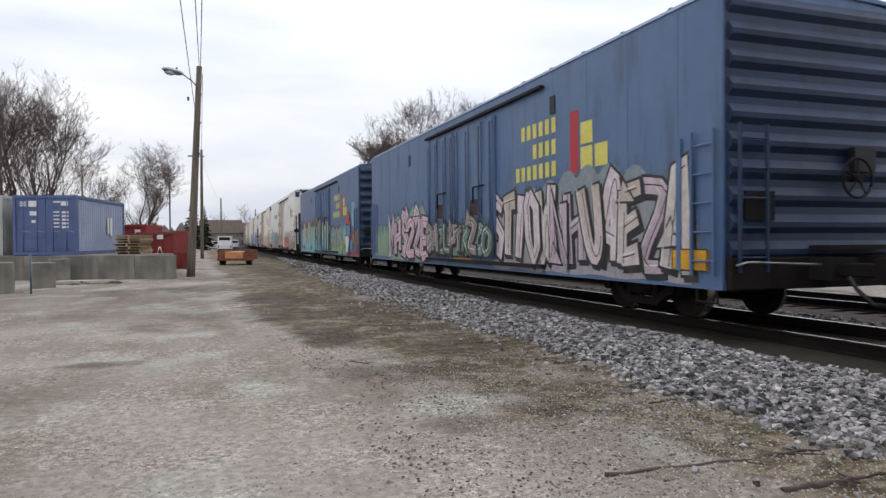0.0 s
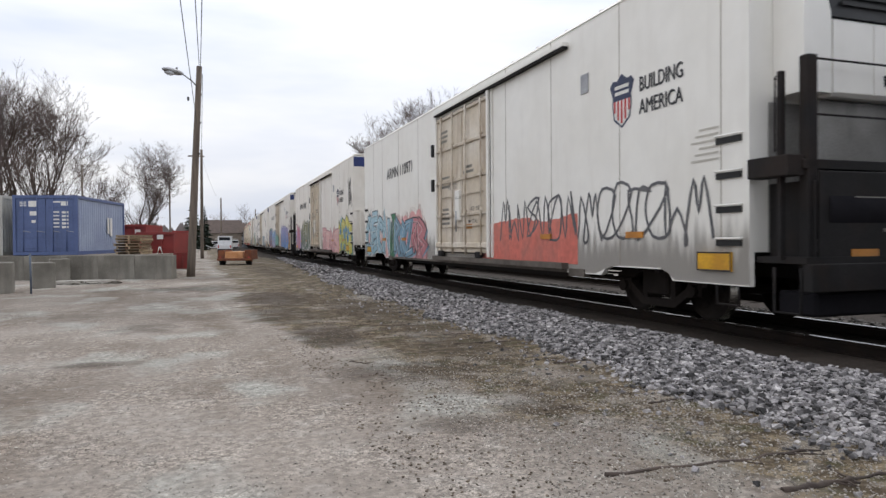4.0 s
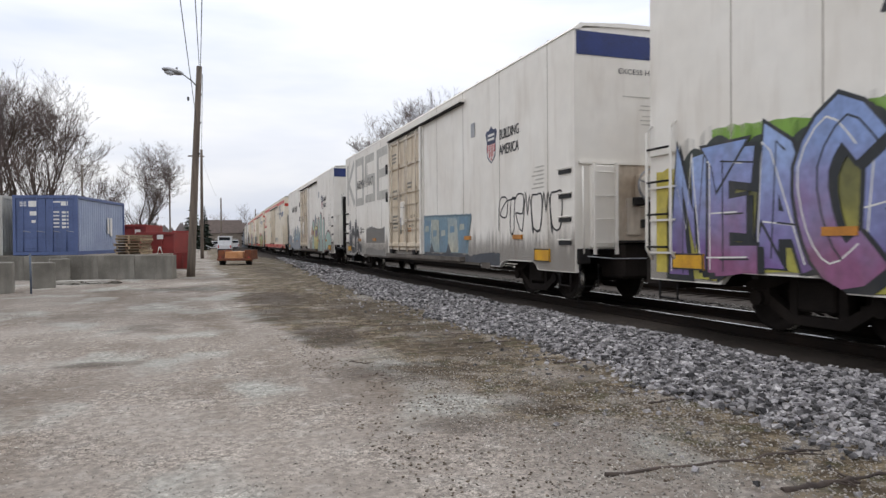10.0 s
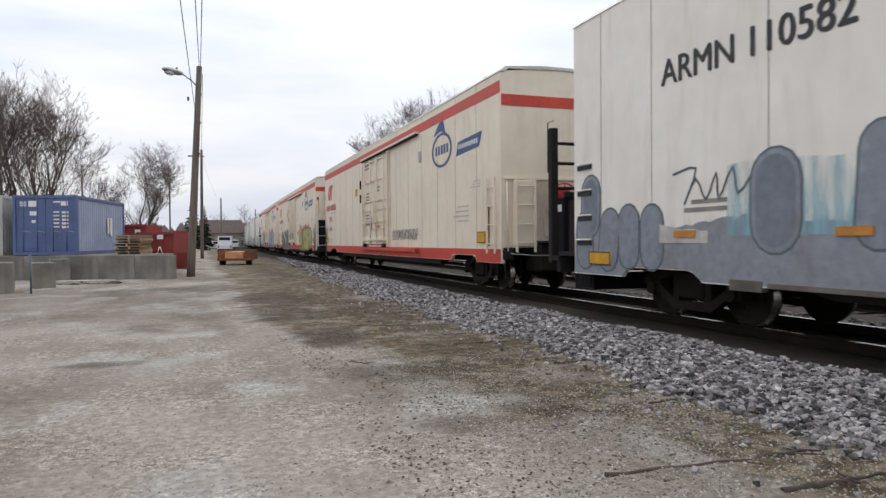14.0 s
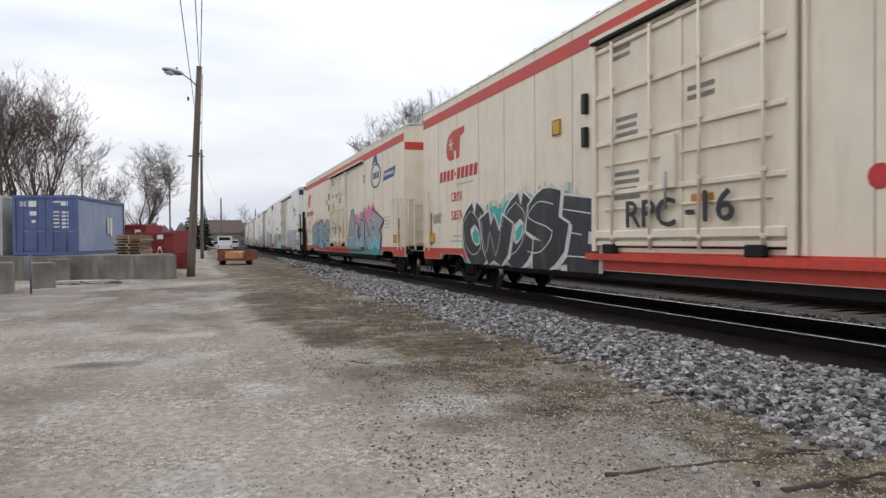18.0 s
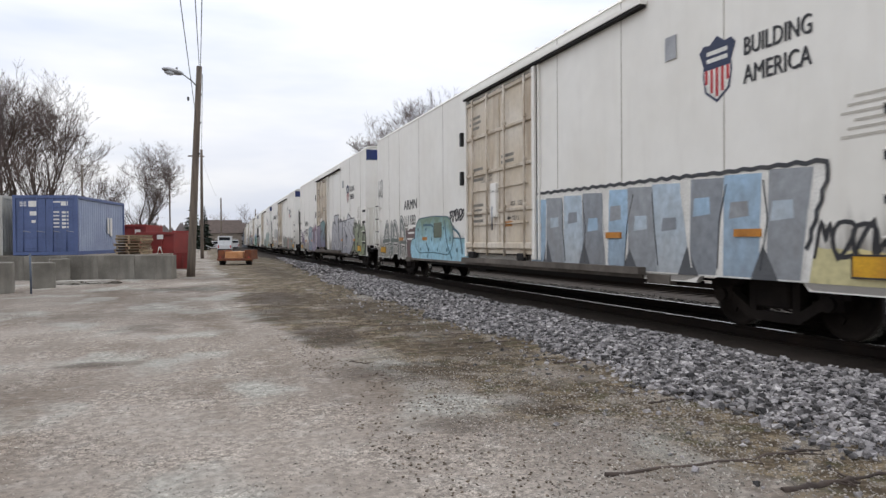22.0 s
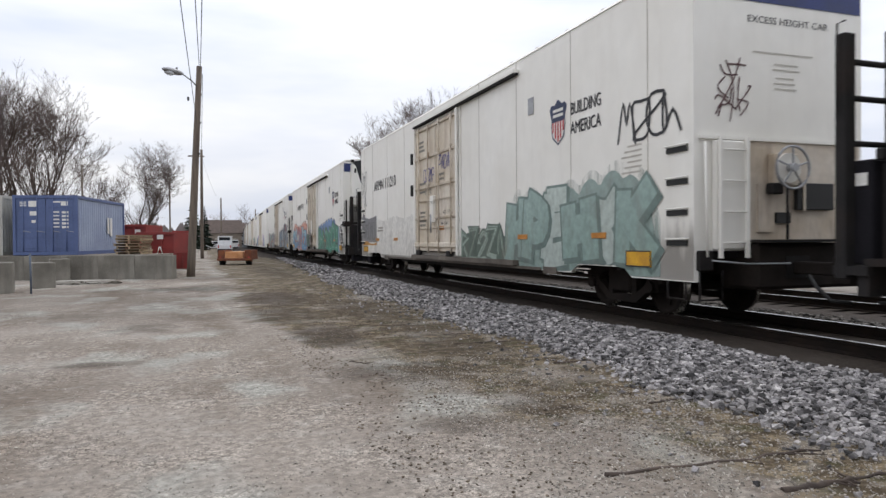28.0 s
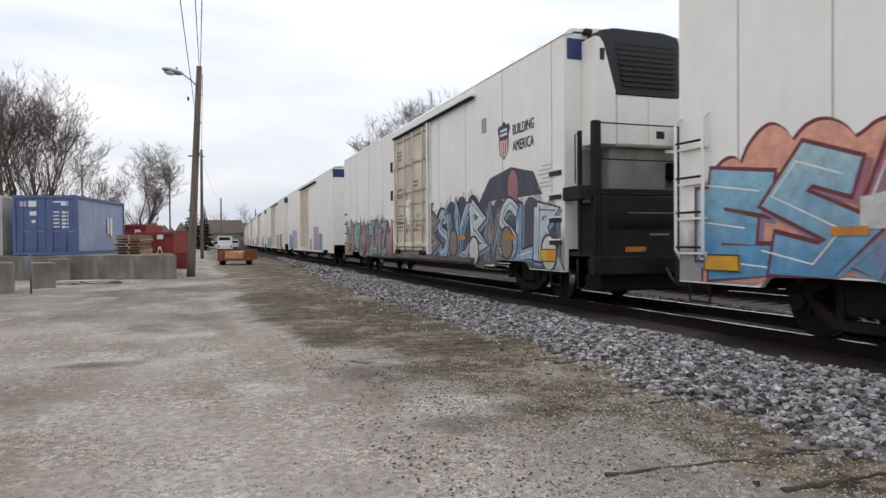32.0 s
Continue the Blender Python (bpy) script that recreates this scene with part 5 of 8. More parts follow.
# -- reefer doors and ends --
def reefer_door(car, u0, u1, z0, z1, paint, door_paint, placards=True):
    rail_paint = WHITE_RAIL if door_paint is not CREAM else CREAM
    bm = box(XL - 0.035, XL - 0.003, u0, u1, z0, z1)
    d = part("door", bm, door_paint, car, "stained plug door with lock rods")
    for u in (u0 - 0.08, u1 - 0.04):
        part("door_post", box(XL - 0.1, XL - 0.036, u, u + 0.12, z0 - 0.1, z1 + 0.08, 0.01), paint, d)
    for f in (0.0, 0.25, 0.50, 0.74, 0.97):
        z = z0 + f * (z1 - z0)
        part("cross_rail", box(XL - 0.085, XL - 0.036, u0 + 0.05, u1 - 0.05, z, z + 0.075, 0.012), rail_paint, d)
    part("centre_joint", box(XL - 0.06, XL - 0.036, u0 + 0.46 * (u1 - u0), u0 + 0.46 * (u1 - u0) + 0.14, z0, z1), rail_paint, d)
    for f in (0.09, 0.36, 0.62, 0.86):
        u = u0 + f * (u1 - u0)
        lr = part("lock_rod", tube([(XL - 0.115, u, z0 - 0.05), (XL - 0.115, u, z1)], 0.026, 6), rail_paint, d)
        for g in (0.04, 0.28, 0.53, 0.77):
            z = z0 + g * (z1 - z0)
            part("rod_guide", box(XL - 0.14, XL - 0.07, u - 0.04, u + 0.04, z - 0.03, z + 0.035, 0.01), rail_paint, lr)
    for g in (0.18, 0.40):
        z = z0 + g * (z1 - z0)
        part("door_brace", tube([(XL - 0.06, u0 + 0.3, z), (XL - 0.06, u1 - 0.3, z)], 0.018, 5), rail_paint, d)
    um = u0 + 0.55 * (u1 - u0)
    part("lock_box", box(XL - 0.14, XL - 0.036, um - 0.3, um + 0.02, z0 + 0.85, z0 + 1.65, 0.015), paint, d)
    part("door_handle", tube([(XL - 0.15, um - 0.12, z0 + 0.55), (XL - 0.15, um - 0.12, z0 + 1.1)], 0.022, 6), GALV, d)
    part("door_sill", box(XL - 0.12, XL - 0.036, u0 + 0.05, u1 - 0.05, z0 + 0.12, z0 + 0.26, 0.02), door_paint, d)
    part("lower_track", box(XL - 0.15, XL - 0.003, u0 - 3.7, u1 + 0.2, z0 - 0.24, z0 - 0.13), RED if door_paint is CREAM else TRACKGRIME, car)
    part("door_gasket", box(XL - 0.0028, XL - 0.001, u0 - 0.03, u1 + 0.03, z0 - 0.03, z1 + 0.03), RUBBER, car)
    for u in (u0 + 0.5, u1 - 0.5):
        part("door_roller", box(XL - 0.16, XL - 0.05, u - 0.16, u + 0.16, z0 - 0.13, z0 + 0.03, 0.02), BLACKSTEEL, d)
    part("door_jamb", box(XL - 0.05, XL - 0.003, u0 - 0.2, u0 - 0.14, z0 - 0.1, z1 + 0.1), paint, car)
    if placards:
        rows = bmesh.new()
        for u, z, n in ((um + 1.15, z0 + 3.35, 3), (um + 1.0, z0 + 2.05, 3), (um - 0.75, z0 + 2.2, 2), (um + 1.0, z0 + 1.15, 4)):
            for k in range(n):
                w = random.uniform(0.5, 0.75)
                side_bar(rows, u - w / 2, u + w / 2, z - 0.13 * k, z - 0.13 * k + 0.07, 0.04)
        tagged(part("placard", rows, GREYINK, d), "faded warning stencils", kind="stuff")
        o = bmesh.new()
        side_bar(o, um - 1.0, um - 0.55, z0 + 0.62, z0 + 0.74, 0.041)
        part("reflector", o, ORANGE, d)
    if placards and door_paint is not CREAM:
        for q, row in enumerate(("SECURE BOTH", "HASPS BEFORE", "MOVING CAR")):
            side_text(d, row, u0 + 2.88, u0 + 2.2, z0 + 1.93 - 0.105 * q, 0.075, GREYINK, 0.04)
        side_text(d, "OPEN  CLOSE", u0 + 2.06, u0 + 1.62, z0 + 1.42, 0.055, INK, 0.142)
        side_text(d, "ASD", u0 + 1.2, u0 + 0.95, z0 + 1.08, 0.1, INK, 0.04)
        side_text(d, "YSD", u0 + 0.82, u0 + 0.57, z0 + 1.08, 0.1, INK, 0.04)
        side_text(d, "SEAL", u0 + 1.1, u0 + 0.72, z0 + 0.76, 0.1, INK, 0.04)
        bm = bmesh.new()
        side_poly(bm, [(u0 + 1.36, z0 + 0.81), (u0 + 1.26, z0 + 0.76), (u0 + 1.26, z0 + 0.795), (u0 + 1.16, z0 + 0.795), (u0 + 1.16, z0 + 0.825), (u0 + 1.26, z0 + 0.825), (u0 + 1.26, z0 + 0.86)], 0.04)
        part("arrow", bm, INK, d)
    for z in (z1 - 0.85, z0 + 1.95):
        part("door_stop", box(XL - 0.1, XL - 0.003, u1 + 0.3, u1 + 0.42, z - 0.18, z + 0.18, 0.01), RUBBER, car, "black rubber door stop")
    track = part("door_track", box(XL - 0.14, XL - 0.003, u0 - 3.75, u1 + 0.06, z1 + 0.13, z1 + 0.2), paint, car, "painted sliding-door track with a dark bar for its shadow")
    # black bar drawn as the shadow line beneath the track
    part("track_slot", box(XL - 0.125, XL - 0.02, u0 - 3.74, u1 + 0.05, z1 + 0.085, z1 + 0.129), BLACKSTEEL, track)
    part("gasket_line", box(XL - 0.012, XL - 0.0032, u0 - 0.11, u0 - 0.095, z0, z1), GREYINK, car)


def grab_irons(car, us, zs, material, w=0.45, recessed=True):
    for z in zs:
        if recessed:
            # dark plate on the wall paints the shade of a recessed slot
            part("ladder_recess", box(XL - 0.03, XL - 0.002, us, us + w, z - 0.1, z - 0.018), RUBBER, car)
        part("grab_iron", tube([(XL - 0.003, us, z), (XL - 0.06, us + 0.02, z), (XL - 0.06, us + w - 0.02, z), (XL - 0.003, us + w, z)], 0.016, 6), material, car)


def side_ladder(car, u, material):
    """An open ladder standing off the side, its stile tops bent in to the wall."""
    lad = None
    for du in (-0.28, 0.28):
        bar = tube([(XL - 0.003, u + du, 3.0), (XL - 0.1, u + du, 2.88), (XL - 0.1, u + du, 1.1), (XL - 0.003, u + du, 0.95)], 0.022, 6)
        lad = part("stile", bar, material, lad) if lad else part("ladder", bar, material, car, "open side ladder")
    for z in (2.62, 2.12, 1.63, 1.14):
        part("rung", tube([(XL - 0.1, u - 0.28, z), (XL - 0.1, u + 0.28, z)], 0.018, 6), BLACKSTEEL, lad)
        part("rung_flange", box(XL - 0.06, XL - 0.003, u - 0.28, u + 0.28, z - 0.1, z - 0.07), material, lad)


def stirrup(car, u, material):
    part("stirrup_step", tube([(XL + 0.02, u - 0.2, 0.78), (XL + 0.02, u - 0.2, 0.38), (XL + 0.02, u + 0.2, 0.38), (XL + 0.02, u + 0.2, 0.78)], 0.02, 6), material, car)


def plain_end(car, L, rear, paint, stripe, top_z, accent=None):
    """The end with hand brake and ladder. rear: at the far end."""
    s, y = (1, 0.0) if not rear else (-1, L)

    def Y(d):
        return y - s * d
    lo, hi = sorted((Y(0.004), Y(0.012)))
    if stripe:
        part("end_stripe", box(-1.56, 1.56, lo, hi, top_z - 0.48, top_z - 0.04), stripe, car)
        end_ok = not rear
        if end_ok and stripe is STRIPE_BLUE:
            end_text(car, "EXCESS HEIGHT CAR", -0.65, 0.9, 4.42, 0.1, INK, -0.008)
            bm = bmesh.new()
            for k, (x0, x1) in enumerate(((-0.55, 0.6), (-0.15, 0.3), (-0.18, 0.34), (-0.12, 0.22), (-0.16, 0.25), (-0.14, 0.28))):
                z = (3.98, 3.82, 3.74, 3.62, 3.54, 3.46)[k]
                bm.faces.new([bm.verts.new(p) for p in ((x0, -0.008, z), (x1, -0.008, z), (x1, -0.008, z + 0.022), (x0, -0.008, z + 0.022))])
            tagged(part("stencil_block", bm, FAINTINK, car), "small faded stencilling", kind="stuff")
    # lower frame, ladder cage, brake housing
    def EB(x0, x1, d0, d1, z0, z1, bev=0.0):
        p, q = sorted((Y(d0), Y(d1)))
        return box(*sorted((x0 * s, x1 * s)), p, q, z0, z1, bev)

    def ET(pts, r, n=6):
        return tube([(x * s, Y(d), z) for x, d, z in pts], r, n)
    part("end_sheet", EB(-0.74, 1.52, 0.003, 0.02, 1.1, 2.68), ENDRUST if paint is WHITE_DULL else ENDSTAIN, car, "grime-stained lower end sheet")
    part("end_lip", EB(-1.52, 1.52, 0.003, 0.05, 2.68, 2.73), paint, car)
    cage = part("ladder_panel", EB(-1.3, -0.76, 0.003, 0.1, 1.1, 2.66, 0.02), paint, car, "raised white ladder panel")
    for x in (-1.27, -0.8):
        part("ladder_stile", EB(x - 0.025, x + 0.025, 0.14, 0.19, 0.98, 2.7), paint, cage)
    for k in range(4):
        part("rung", ET([(-1.27, 0.165, 1.2 + 0.44 * k), (-0.8, 0.165, 1.2 + 0.44 * k)], 0.015), paint, cage)
    part("end_rail", ET([(-1.5, 0.12, 2.62), (-1.5, 0.16, 1.0)], 0.016), paint, car)
    w = brake_wheel(car, -0.1 * s, Y(0.3), 2.28, accent or GALV, 0.31)
    part("brake_dial", ET([(-0.1, 0.2, 2.28), (-0.1, 0.24, 2.28)], 0.22, 18), accent or paint, w)
    part("brake_housing", EB(-0.3, 0.12, 0.02, 0.2, 2.02, 2.5, 0.02), accent or ENDSTAIN, car)
    part("brake_chain", ET([(-0.12, 0.22, 2.0), (-0.12, 0.22, 1.2)], 0.02), BLACKSTEEL, car)
    part("chain_guide", EB(-0.5, -0.2, 0.02, 0.06, 1.35, 2.05), ENDSTAIN, car)
    part("plate", EB(-0.17, 0.1, 0.02, 0.07, 1.48, 1.64), RUBBER, car)
    part("brake_crank", EB(-0.42, -0.2, 0.1, 0.24, 1.9, 2.06, 0.02), BLACKSTEEL, car)
    part("end_box", EB(0.2, 0.92, 0.02, 0.1, 1.68, 2.08, 0.01), RUBBER, car)
    part("box_bar", EB(0.3, 0.34, 0.1, 0.12, 1.66, 2.1), ENDSTAIN, car)
    part("end_platform", EB(-0.74, 0.8, 0.02, 0.42, 1.2, 1.24), BLACKSTEEL, car)
    part("end_sill", EB(-0.74, 1.5, -0.5, 0.28, 0.52, 1.19, 0.05), TRUCKSTEEL, car)
    part("corner_bracket", EB(-1.56, -1.3, -0.05, 0.06, 0.8, 1.09, 0.02), BLACKSTEEL, car)
    part("corner_step", ET([(-1.5, 0.0, 0.8), (-1.5, 0.0, 0.38), (-1.1, 0.0, 0.38), (-1.1, 0.0, 0.8)], 0.02), BLACKSTEEL, car)
    part("uncoupling_lever", ET([(-1.45, 0.2, 0.95), (-0.9, 0.25, 0.9), (-0.25, 0.4, 0.9)], 0.014), GALV, car)


def unit_end(car, L, rear, white, black_frame, cowl=GRILLE):
    """The end with the cooling unit, fuel tank and railed platform."""
    s, y = (1, 0.0) if not rear else (-1, L)

    def B(x0, x1, d0, d1, z0, z1, bev=0.0):
        y0, y1 = sorted((y - s * d0, y - s * d1))
        x0, x1 = sorted((x0 * s, x1 * s))
        return box(x0, x1, y0, y1, z0, z1, bev)

    def T(pts, r, n=6):
        return tube([(x * s, y - s * d, z) for x, d, z in pts], r, n)
    unit = part("cooling_unit", B(-0.76, 0.68, 0.005, 0.46, 3.03, 4.01, 0.04), white, car, "white refrigeration unit")
    bm = bmesh.new()
    add_prism(bm, [(x * s, z) for x, z in ((-0.76, 4.02), (0.68, 4.02), (0.7, 5.02), (0.62, 5.18), (0.3, 5.24), (-0.8, 5.24), (-1.08, 5.18), (-1.1, 5.04))], "y", *sorted((y - s * 0.005, y - s * 0.47)))
    part("cowl", bm, cowl, unit, "sloped cooling unit cowl")
    for k in range(9):
        z = 4.16 + 0.098 * k
        part("slat", B(-0.62 - 0.02 * k, 0.56, 0.47, 0.515 - 0.004 * k, z, z + 0.04), RUBBER if cowl is GRILLE else GRILLE, unit)
    cv = bmesh.new()
    add_prism(cv, [(x * s, z) for x, z in ((-1.22, 3.06), (-0.78, 3.06), (-0.78, 4.06), (-1.04, 4.94), (-1.12, 5.04), (-1.22, 5.06))], "y", *sorted((y - s * 0.005, y - s * 0.485)))
    part("side_cover", cv, white, unit, "curved white side cover")
    part("exhaust_port", B(-1.12, -1.02, 0.485, 0.5, 4.62, 4.84, 0.02), RUBBER, unit)
    part("access_door", B(-0.73, -0.06, 0.46, 0.472, 3.08, 3.97), white, unit)
    part("access_door", B(-0.03, 0.65, 0.46, 0.472, 3.08, 3.97), white, unit)
    part("vent_port", B(0.14, 0.32, 0.472, 0.482, 3.2, 3.34), RUBBER, unit)
    part("end_sign", B(-1.54, -1.08, 0.004, 0.012, 4.72, 5.12), STRIPE_BLUE, car, "navy sign panel")
    part("end_sign", B(1.3, 1.56, 0.004, 0.012, 4.72, 5.12), STRIPE_BLUE, car, "navy sign panel")
    part("roof_lug", B(-1.2, -1.05, 0.0, 0.12, 5.2, 5.3), BLACKSTEEL, car)
    # grey sheets carry the shade under the cooling unit in their colour
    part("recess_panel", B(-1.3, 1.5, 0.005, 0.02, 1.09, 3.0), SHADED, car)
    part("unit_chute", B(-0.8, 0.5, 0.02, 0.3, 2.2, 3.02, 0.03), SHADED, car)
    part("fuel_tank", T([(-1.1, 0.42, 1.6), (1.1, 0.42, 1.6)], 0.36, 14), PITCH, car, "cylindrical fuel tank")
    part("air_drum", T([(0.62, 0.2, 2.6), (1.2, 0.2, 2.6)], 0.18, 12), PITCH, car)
    if cowl is GRILLE:
        part("front_apron", B(-1.25, 1.2, 0.70, 0.74, 0.95, 2.06, 0.01), black_frame, car)
        part("side_cheek", B(-1.31, -1.26, 0.03, 0.72, 0.95, 1.95, 0.01), black_frame, car)
        part("side_cheek", B(1.26, 1.31, 0.03, 0.72, 0.95, 2.05, 0.01), black_frame, car)
        if rear:
            part("equipment_box", B(0.78, 1.42, 0.74, 1.0, 0.96, 2.1, 0.02), PITCH, car, "black equipment box behind the posts")
            part("box_sign", B(1.42, 1.425, 0.8, 0.94, 1.82, 1.96), WHITEINK, car)
        part("battery_box", B(-1.24, 1.2, 0.1, 0.68, 0.3, 0.6, 0.03), PITCH, car)
    else:
        part("intake", B(-0.5, 1.0, 0.5, 0.51, 4.3, 4.75), GRILLE, unit)
    part("platform", B(-1.5, 1.5, 0.02, 0.78, 0.95, 1.03), black_frame, car)
    part("platform_rail", B(-1.45, 1.45, 0.60, 0.69, 2.08, 2.2, 0.01), black_frame, car)
    part("rail_wing", B(-1.66, -1.4, 0.02, 0.66, 2.0, 2.25, 0.01), black_frame, car)
    out = 1.02 if rear else 0.62
    tall = ((-1.1, 3.45), (0.72, 3.62), (1.48, 3.5)) if rear else ((-1.3, 3.45), (0.62, 3.42), (1.42, 3.42))
    for x, top in tall:
        part("post", B(x - 0.08, x + 0.08, out - 0.07, out + 0.07, 0.8, top, 0.015), black_frame, car)
    part("post", B(-1.56, -1.49, 0.4, 0.46, 1.0, 3.28), black_frame, car)
    part("grab_bar", T([(-1.62, 0.43, 2.3), (-1.62, 0.43, 3.2), (-1.53, 0.43, 3.26)], 0.012), black_frame, car)
    for z in (2.75, 3.42):
        part("hand_rail", T([(tall[0][0], out, z), (tall[1][0], out, z)], 0.014), black_frame, car)
    for z in (1.35, 2.3, 2.8, 3.2):
        part("rung", T([(tall[1][0], out, z), (tall[2][0], out, z)], 0.035), black_frame, car)
    part("grab_loop", T([(tall[2][0] + 0.12, out, 2.6), (tall[2][0] + 0.12, out, 3.6), (tall[2][0], out, 3.65)], 0.012), black_frame, car)
    if rear:
        part("walkway", B(0.55, 1.55, 0.7, 1.12, 0.85, 0.95), black_frame, car)
    part("end_sill", B(-1.5, 1.5, 0.72, 0.86, 0.62, 0.95, 0.01), black_frame, car)
    part("step", T([(-1.5, 0.7, 0.9), (-1.5, 0.7, 0.35), (-1.5, 0.3, 0.35), (-1.5, 0.3, 0.9)], 0.022), black_frame, car)
    part("orange_tag", B(-0.75, -0.3, 0.74, 0.746, 1.02, 1.12), ORANGE, car)
    bm = bmesh.new()
    for k in range(4):
        w = 1.4 - 0.32 * k
        y0 = y - s * 0.747
        bm.faces.new([bm.verts.new(p) for p in ((-w / 2, y0, 1.72 - 0.13 * k), (w / 2, y0, 1.72 - 0.13 * k), (w / 2, y0, 1.76 - 0.13 * k), (-w / 2, y0, 1.76 - 0.13 * k))])
    if cowl is not GRILLE:
        bm.free()
        return
    tagged(part("stencil_block", bm, GREYINK, car), "small faded stencilling", kind="stuff")


def cream_unit_end(car, L, rear):
    """Cooling unit over a railed cream deck; a black open bay below, crossed by ladders and a brace."""
    s, y = (1, 0.0) if not rear else (-1, L)

    def B(x0, x1, d0, d1, z0, z1, bev=0.0):
        y0, y1 = sorted((y - s * d0, y - s * d1))
        return box(*sorted((x0 * s, x1 * s)), y0, y1, z0, z1, bev)

    def T(pts, r, n=6):
        return tube([(x * s, y - s * d, z) for x, d, z in pts], r, n)
    # flat black sheet stands in for the shaded depth of the open bay
    part("bay_back", B(-1.5, 1.52, 0.003, 0.02, 1.0, 2.62), PITCH, car, "black sheet with the machinery bay's shade in its colour")
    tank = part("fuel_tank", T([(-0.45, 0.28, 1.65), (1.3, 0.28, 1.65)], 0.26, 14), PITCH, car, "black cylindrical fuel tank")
    for k in range(7):
        part("louvre", B(0.1, 1.1, 0.5, 0.53, 1.3 + 0.14 * k, 1.36 + 0.14 * k), GRILLE, tank)
    unit = part("cooling_unit", B(-1.02, 1.3, 0.005, 0.34, 3.28, 4.62, 0.05), WHITE_DULL, car, "off-white refrigeration unit with black cowl")
    part("access_door", B(-0.18, 0.62, 0.34, 0.36, 3.32, 4.36, 0.008), WHITE_DULL, unit)
    part("access_door", B(0.65, 1.27, 0.34, 0.36, 3.32, 4.36, 0.008), WHITE_DULL, unit)
    bm = bmesh.new()
    y0, y1 = y - s * 0.02, y - s * 0.42
    add_prism(bm, [(-0.05 * s, 4.5), (1.22 * s, 4.42), (1.22 * s, 5.36), (-0.22 * s, 5.36)], "y", *sorted((y0, y1)))
    part("cowl", bm, GRILLE, unit, "black louvred cowl")
    for k in range(7):
        part("slat", B(0.0, 1.15, 0.42, 0.445, 4.6 + 0.1 * k, 4.64 + 0.1 * k), RUBBER, unit)
    part("side_cover", B(-0.98, -0.3, 0.34, 0.4, 3.4, 5.3, 0.04), WHITE_DULL, unit)
    part("port", B(-0.72, -0.64, 0.4, 0.41, 3.85, 4.05), RUBBER, unit)
    part("gauge_light", B(-1.5, -1.4, 0.01, 0.07, 3.85, 4.05, 0.02), RUBBER, car)
    part("red_hose", T([(-1.42, 0.06, 3.85), (-1.4, 0.1, 3.3), (-1.42, 0.1, 2.95)], 0.012), RED, car)
    part("under_unit", B(-0.9, 1.25, 0.02, 0.28, 2.9, 3.27), BLACKSTEEL, car)
    deck = part("deck", B(-0.7, 1.55, 0.02, 0.46, 2.62, 2.68), CREAM, car)
    part("deck_edge", B(-0.7, 1.55, 0.43, 0.47, 2.62, 2.84, 0.01), CREAM, deck)
    for x, top in ((-0.55, 3.2), (0.2, 4.1), (0.88, 4.1), (1.5, 4.0)):
        part("post", B(x - 0.035, x + 0.035, 0.42, 0.49, 2.68, top, 0.008), CREAM if x < 0.5 else BLACKSTEEL, deck)
    for z in (3.5, 4.05):
        part("hand_rail", T([(-0.78, 0.45, z), (1.55, 0.45, z)], 0.015), CREAM if z > 4 else BLACKSTEEL, deck)
    part("hand_rail", T([(-0.55, 0.47, 3.02), (0.2, 0.47, 3.02)], 0.018), CREAM, deck)
    lad = part("ladder", B(-1.53, -1.47, 0.28, 0.33, 0.95, 3.3), CREAM, car, "tall thin cream ladder")
    part("stile", B(-0.84, -0.78, 0.36, 0.42, 0.95, 3.95), CREAM, lad)
    for z in (1.05, 1.62, 2.18):
        part("rung", T([(-1.5, 0.31, z), (-0.81, 0.39, z)], 0.014), WHITEINK, lad)
    part("brace", T([(0.26, 0.46, 2.62), (0.04, 0.46, 1.1)], 0.05, 4), CREAM, car)
    for z, u in ((2.42, 0.35), (3.45, 0.45)):
        part("side_bracket", B(-1.66, -1.585, -u, 0.3, z, z + 0.1, 0.015), CREAM, car)
    part("low_deck", B(-0.35, 1.55, 0.05, 0.6, 1.02, 1.08), BLACKSTEEL, car)
    part("low_lip", B(-0.1, 1.55, 0.6, 0.63, 1.04, 1.12), CREAM, car)
    part("step", T([(-0.45, 0.55, 1.02), (-0.4, 0.6, 0.92), (0.05, 0.6, 0.92), (0.08, 0.55, 1.02)], 0.014), WHITEINK, car)
    part("end_sill", B(-1.5, 1.5, 0.0, 0.6, 0.66, 1.0, 0.02), PITCH, car)
    for a in (-1.5, -0.85):
        part("step", T([(a, 0.32, 0.95), (a, 0.32, 0.34), (a + 0.5, 0.32, 0.34), (a + 0.5, 0.32, 0.7)], 0.018), BLACKSTEEL, car)
    bm = bmesh.new()
    a, b = (0.01, 0.75) if not rear else (L - 0.01, L - 0.75)
    side_bar(bm, min(a, b), max(a, b), 0.72, 3.2, 0.0095)
    part("soot_stain", bm, stain_film("brown_soot_film", rgb("241a14"), a, b, 1.0, 3.0), car, "brown soot stain on the corner")


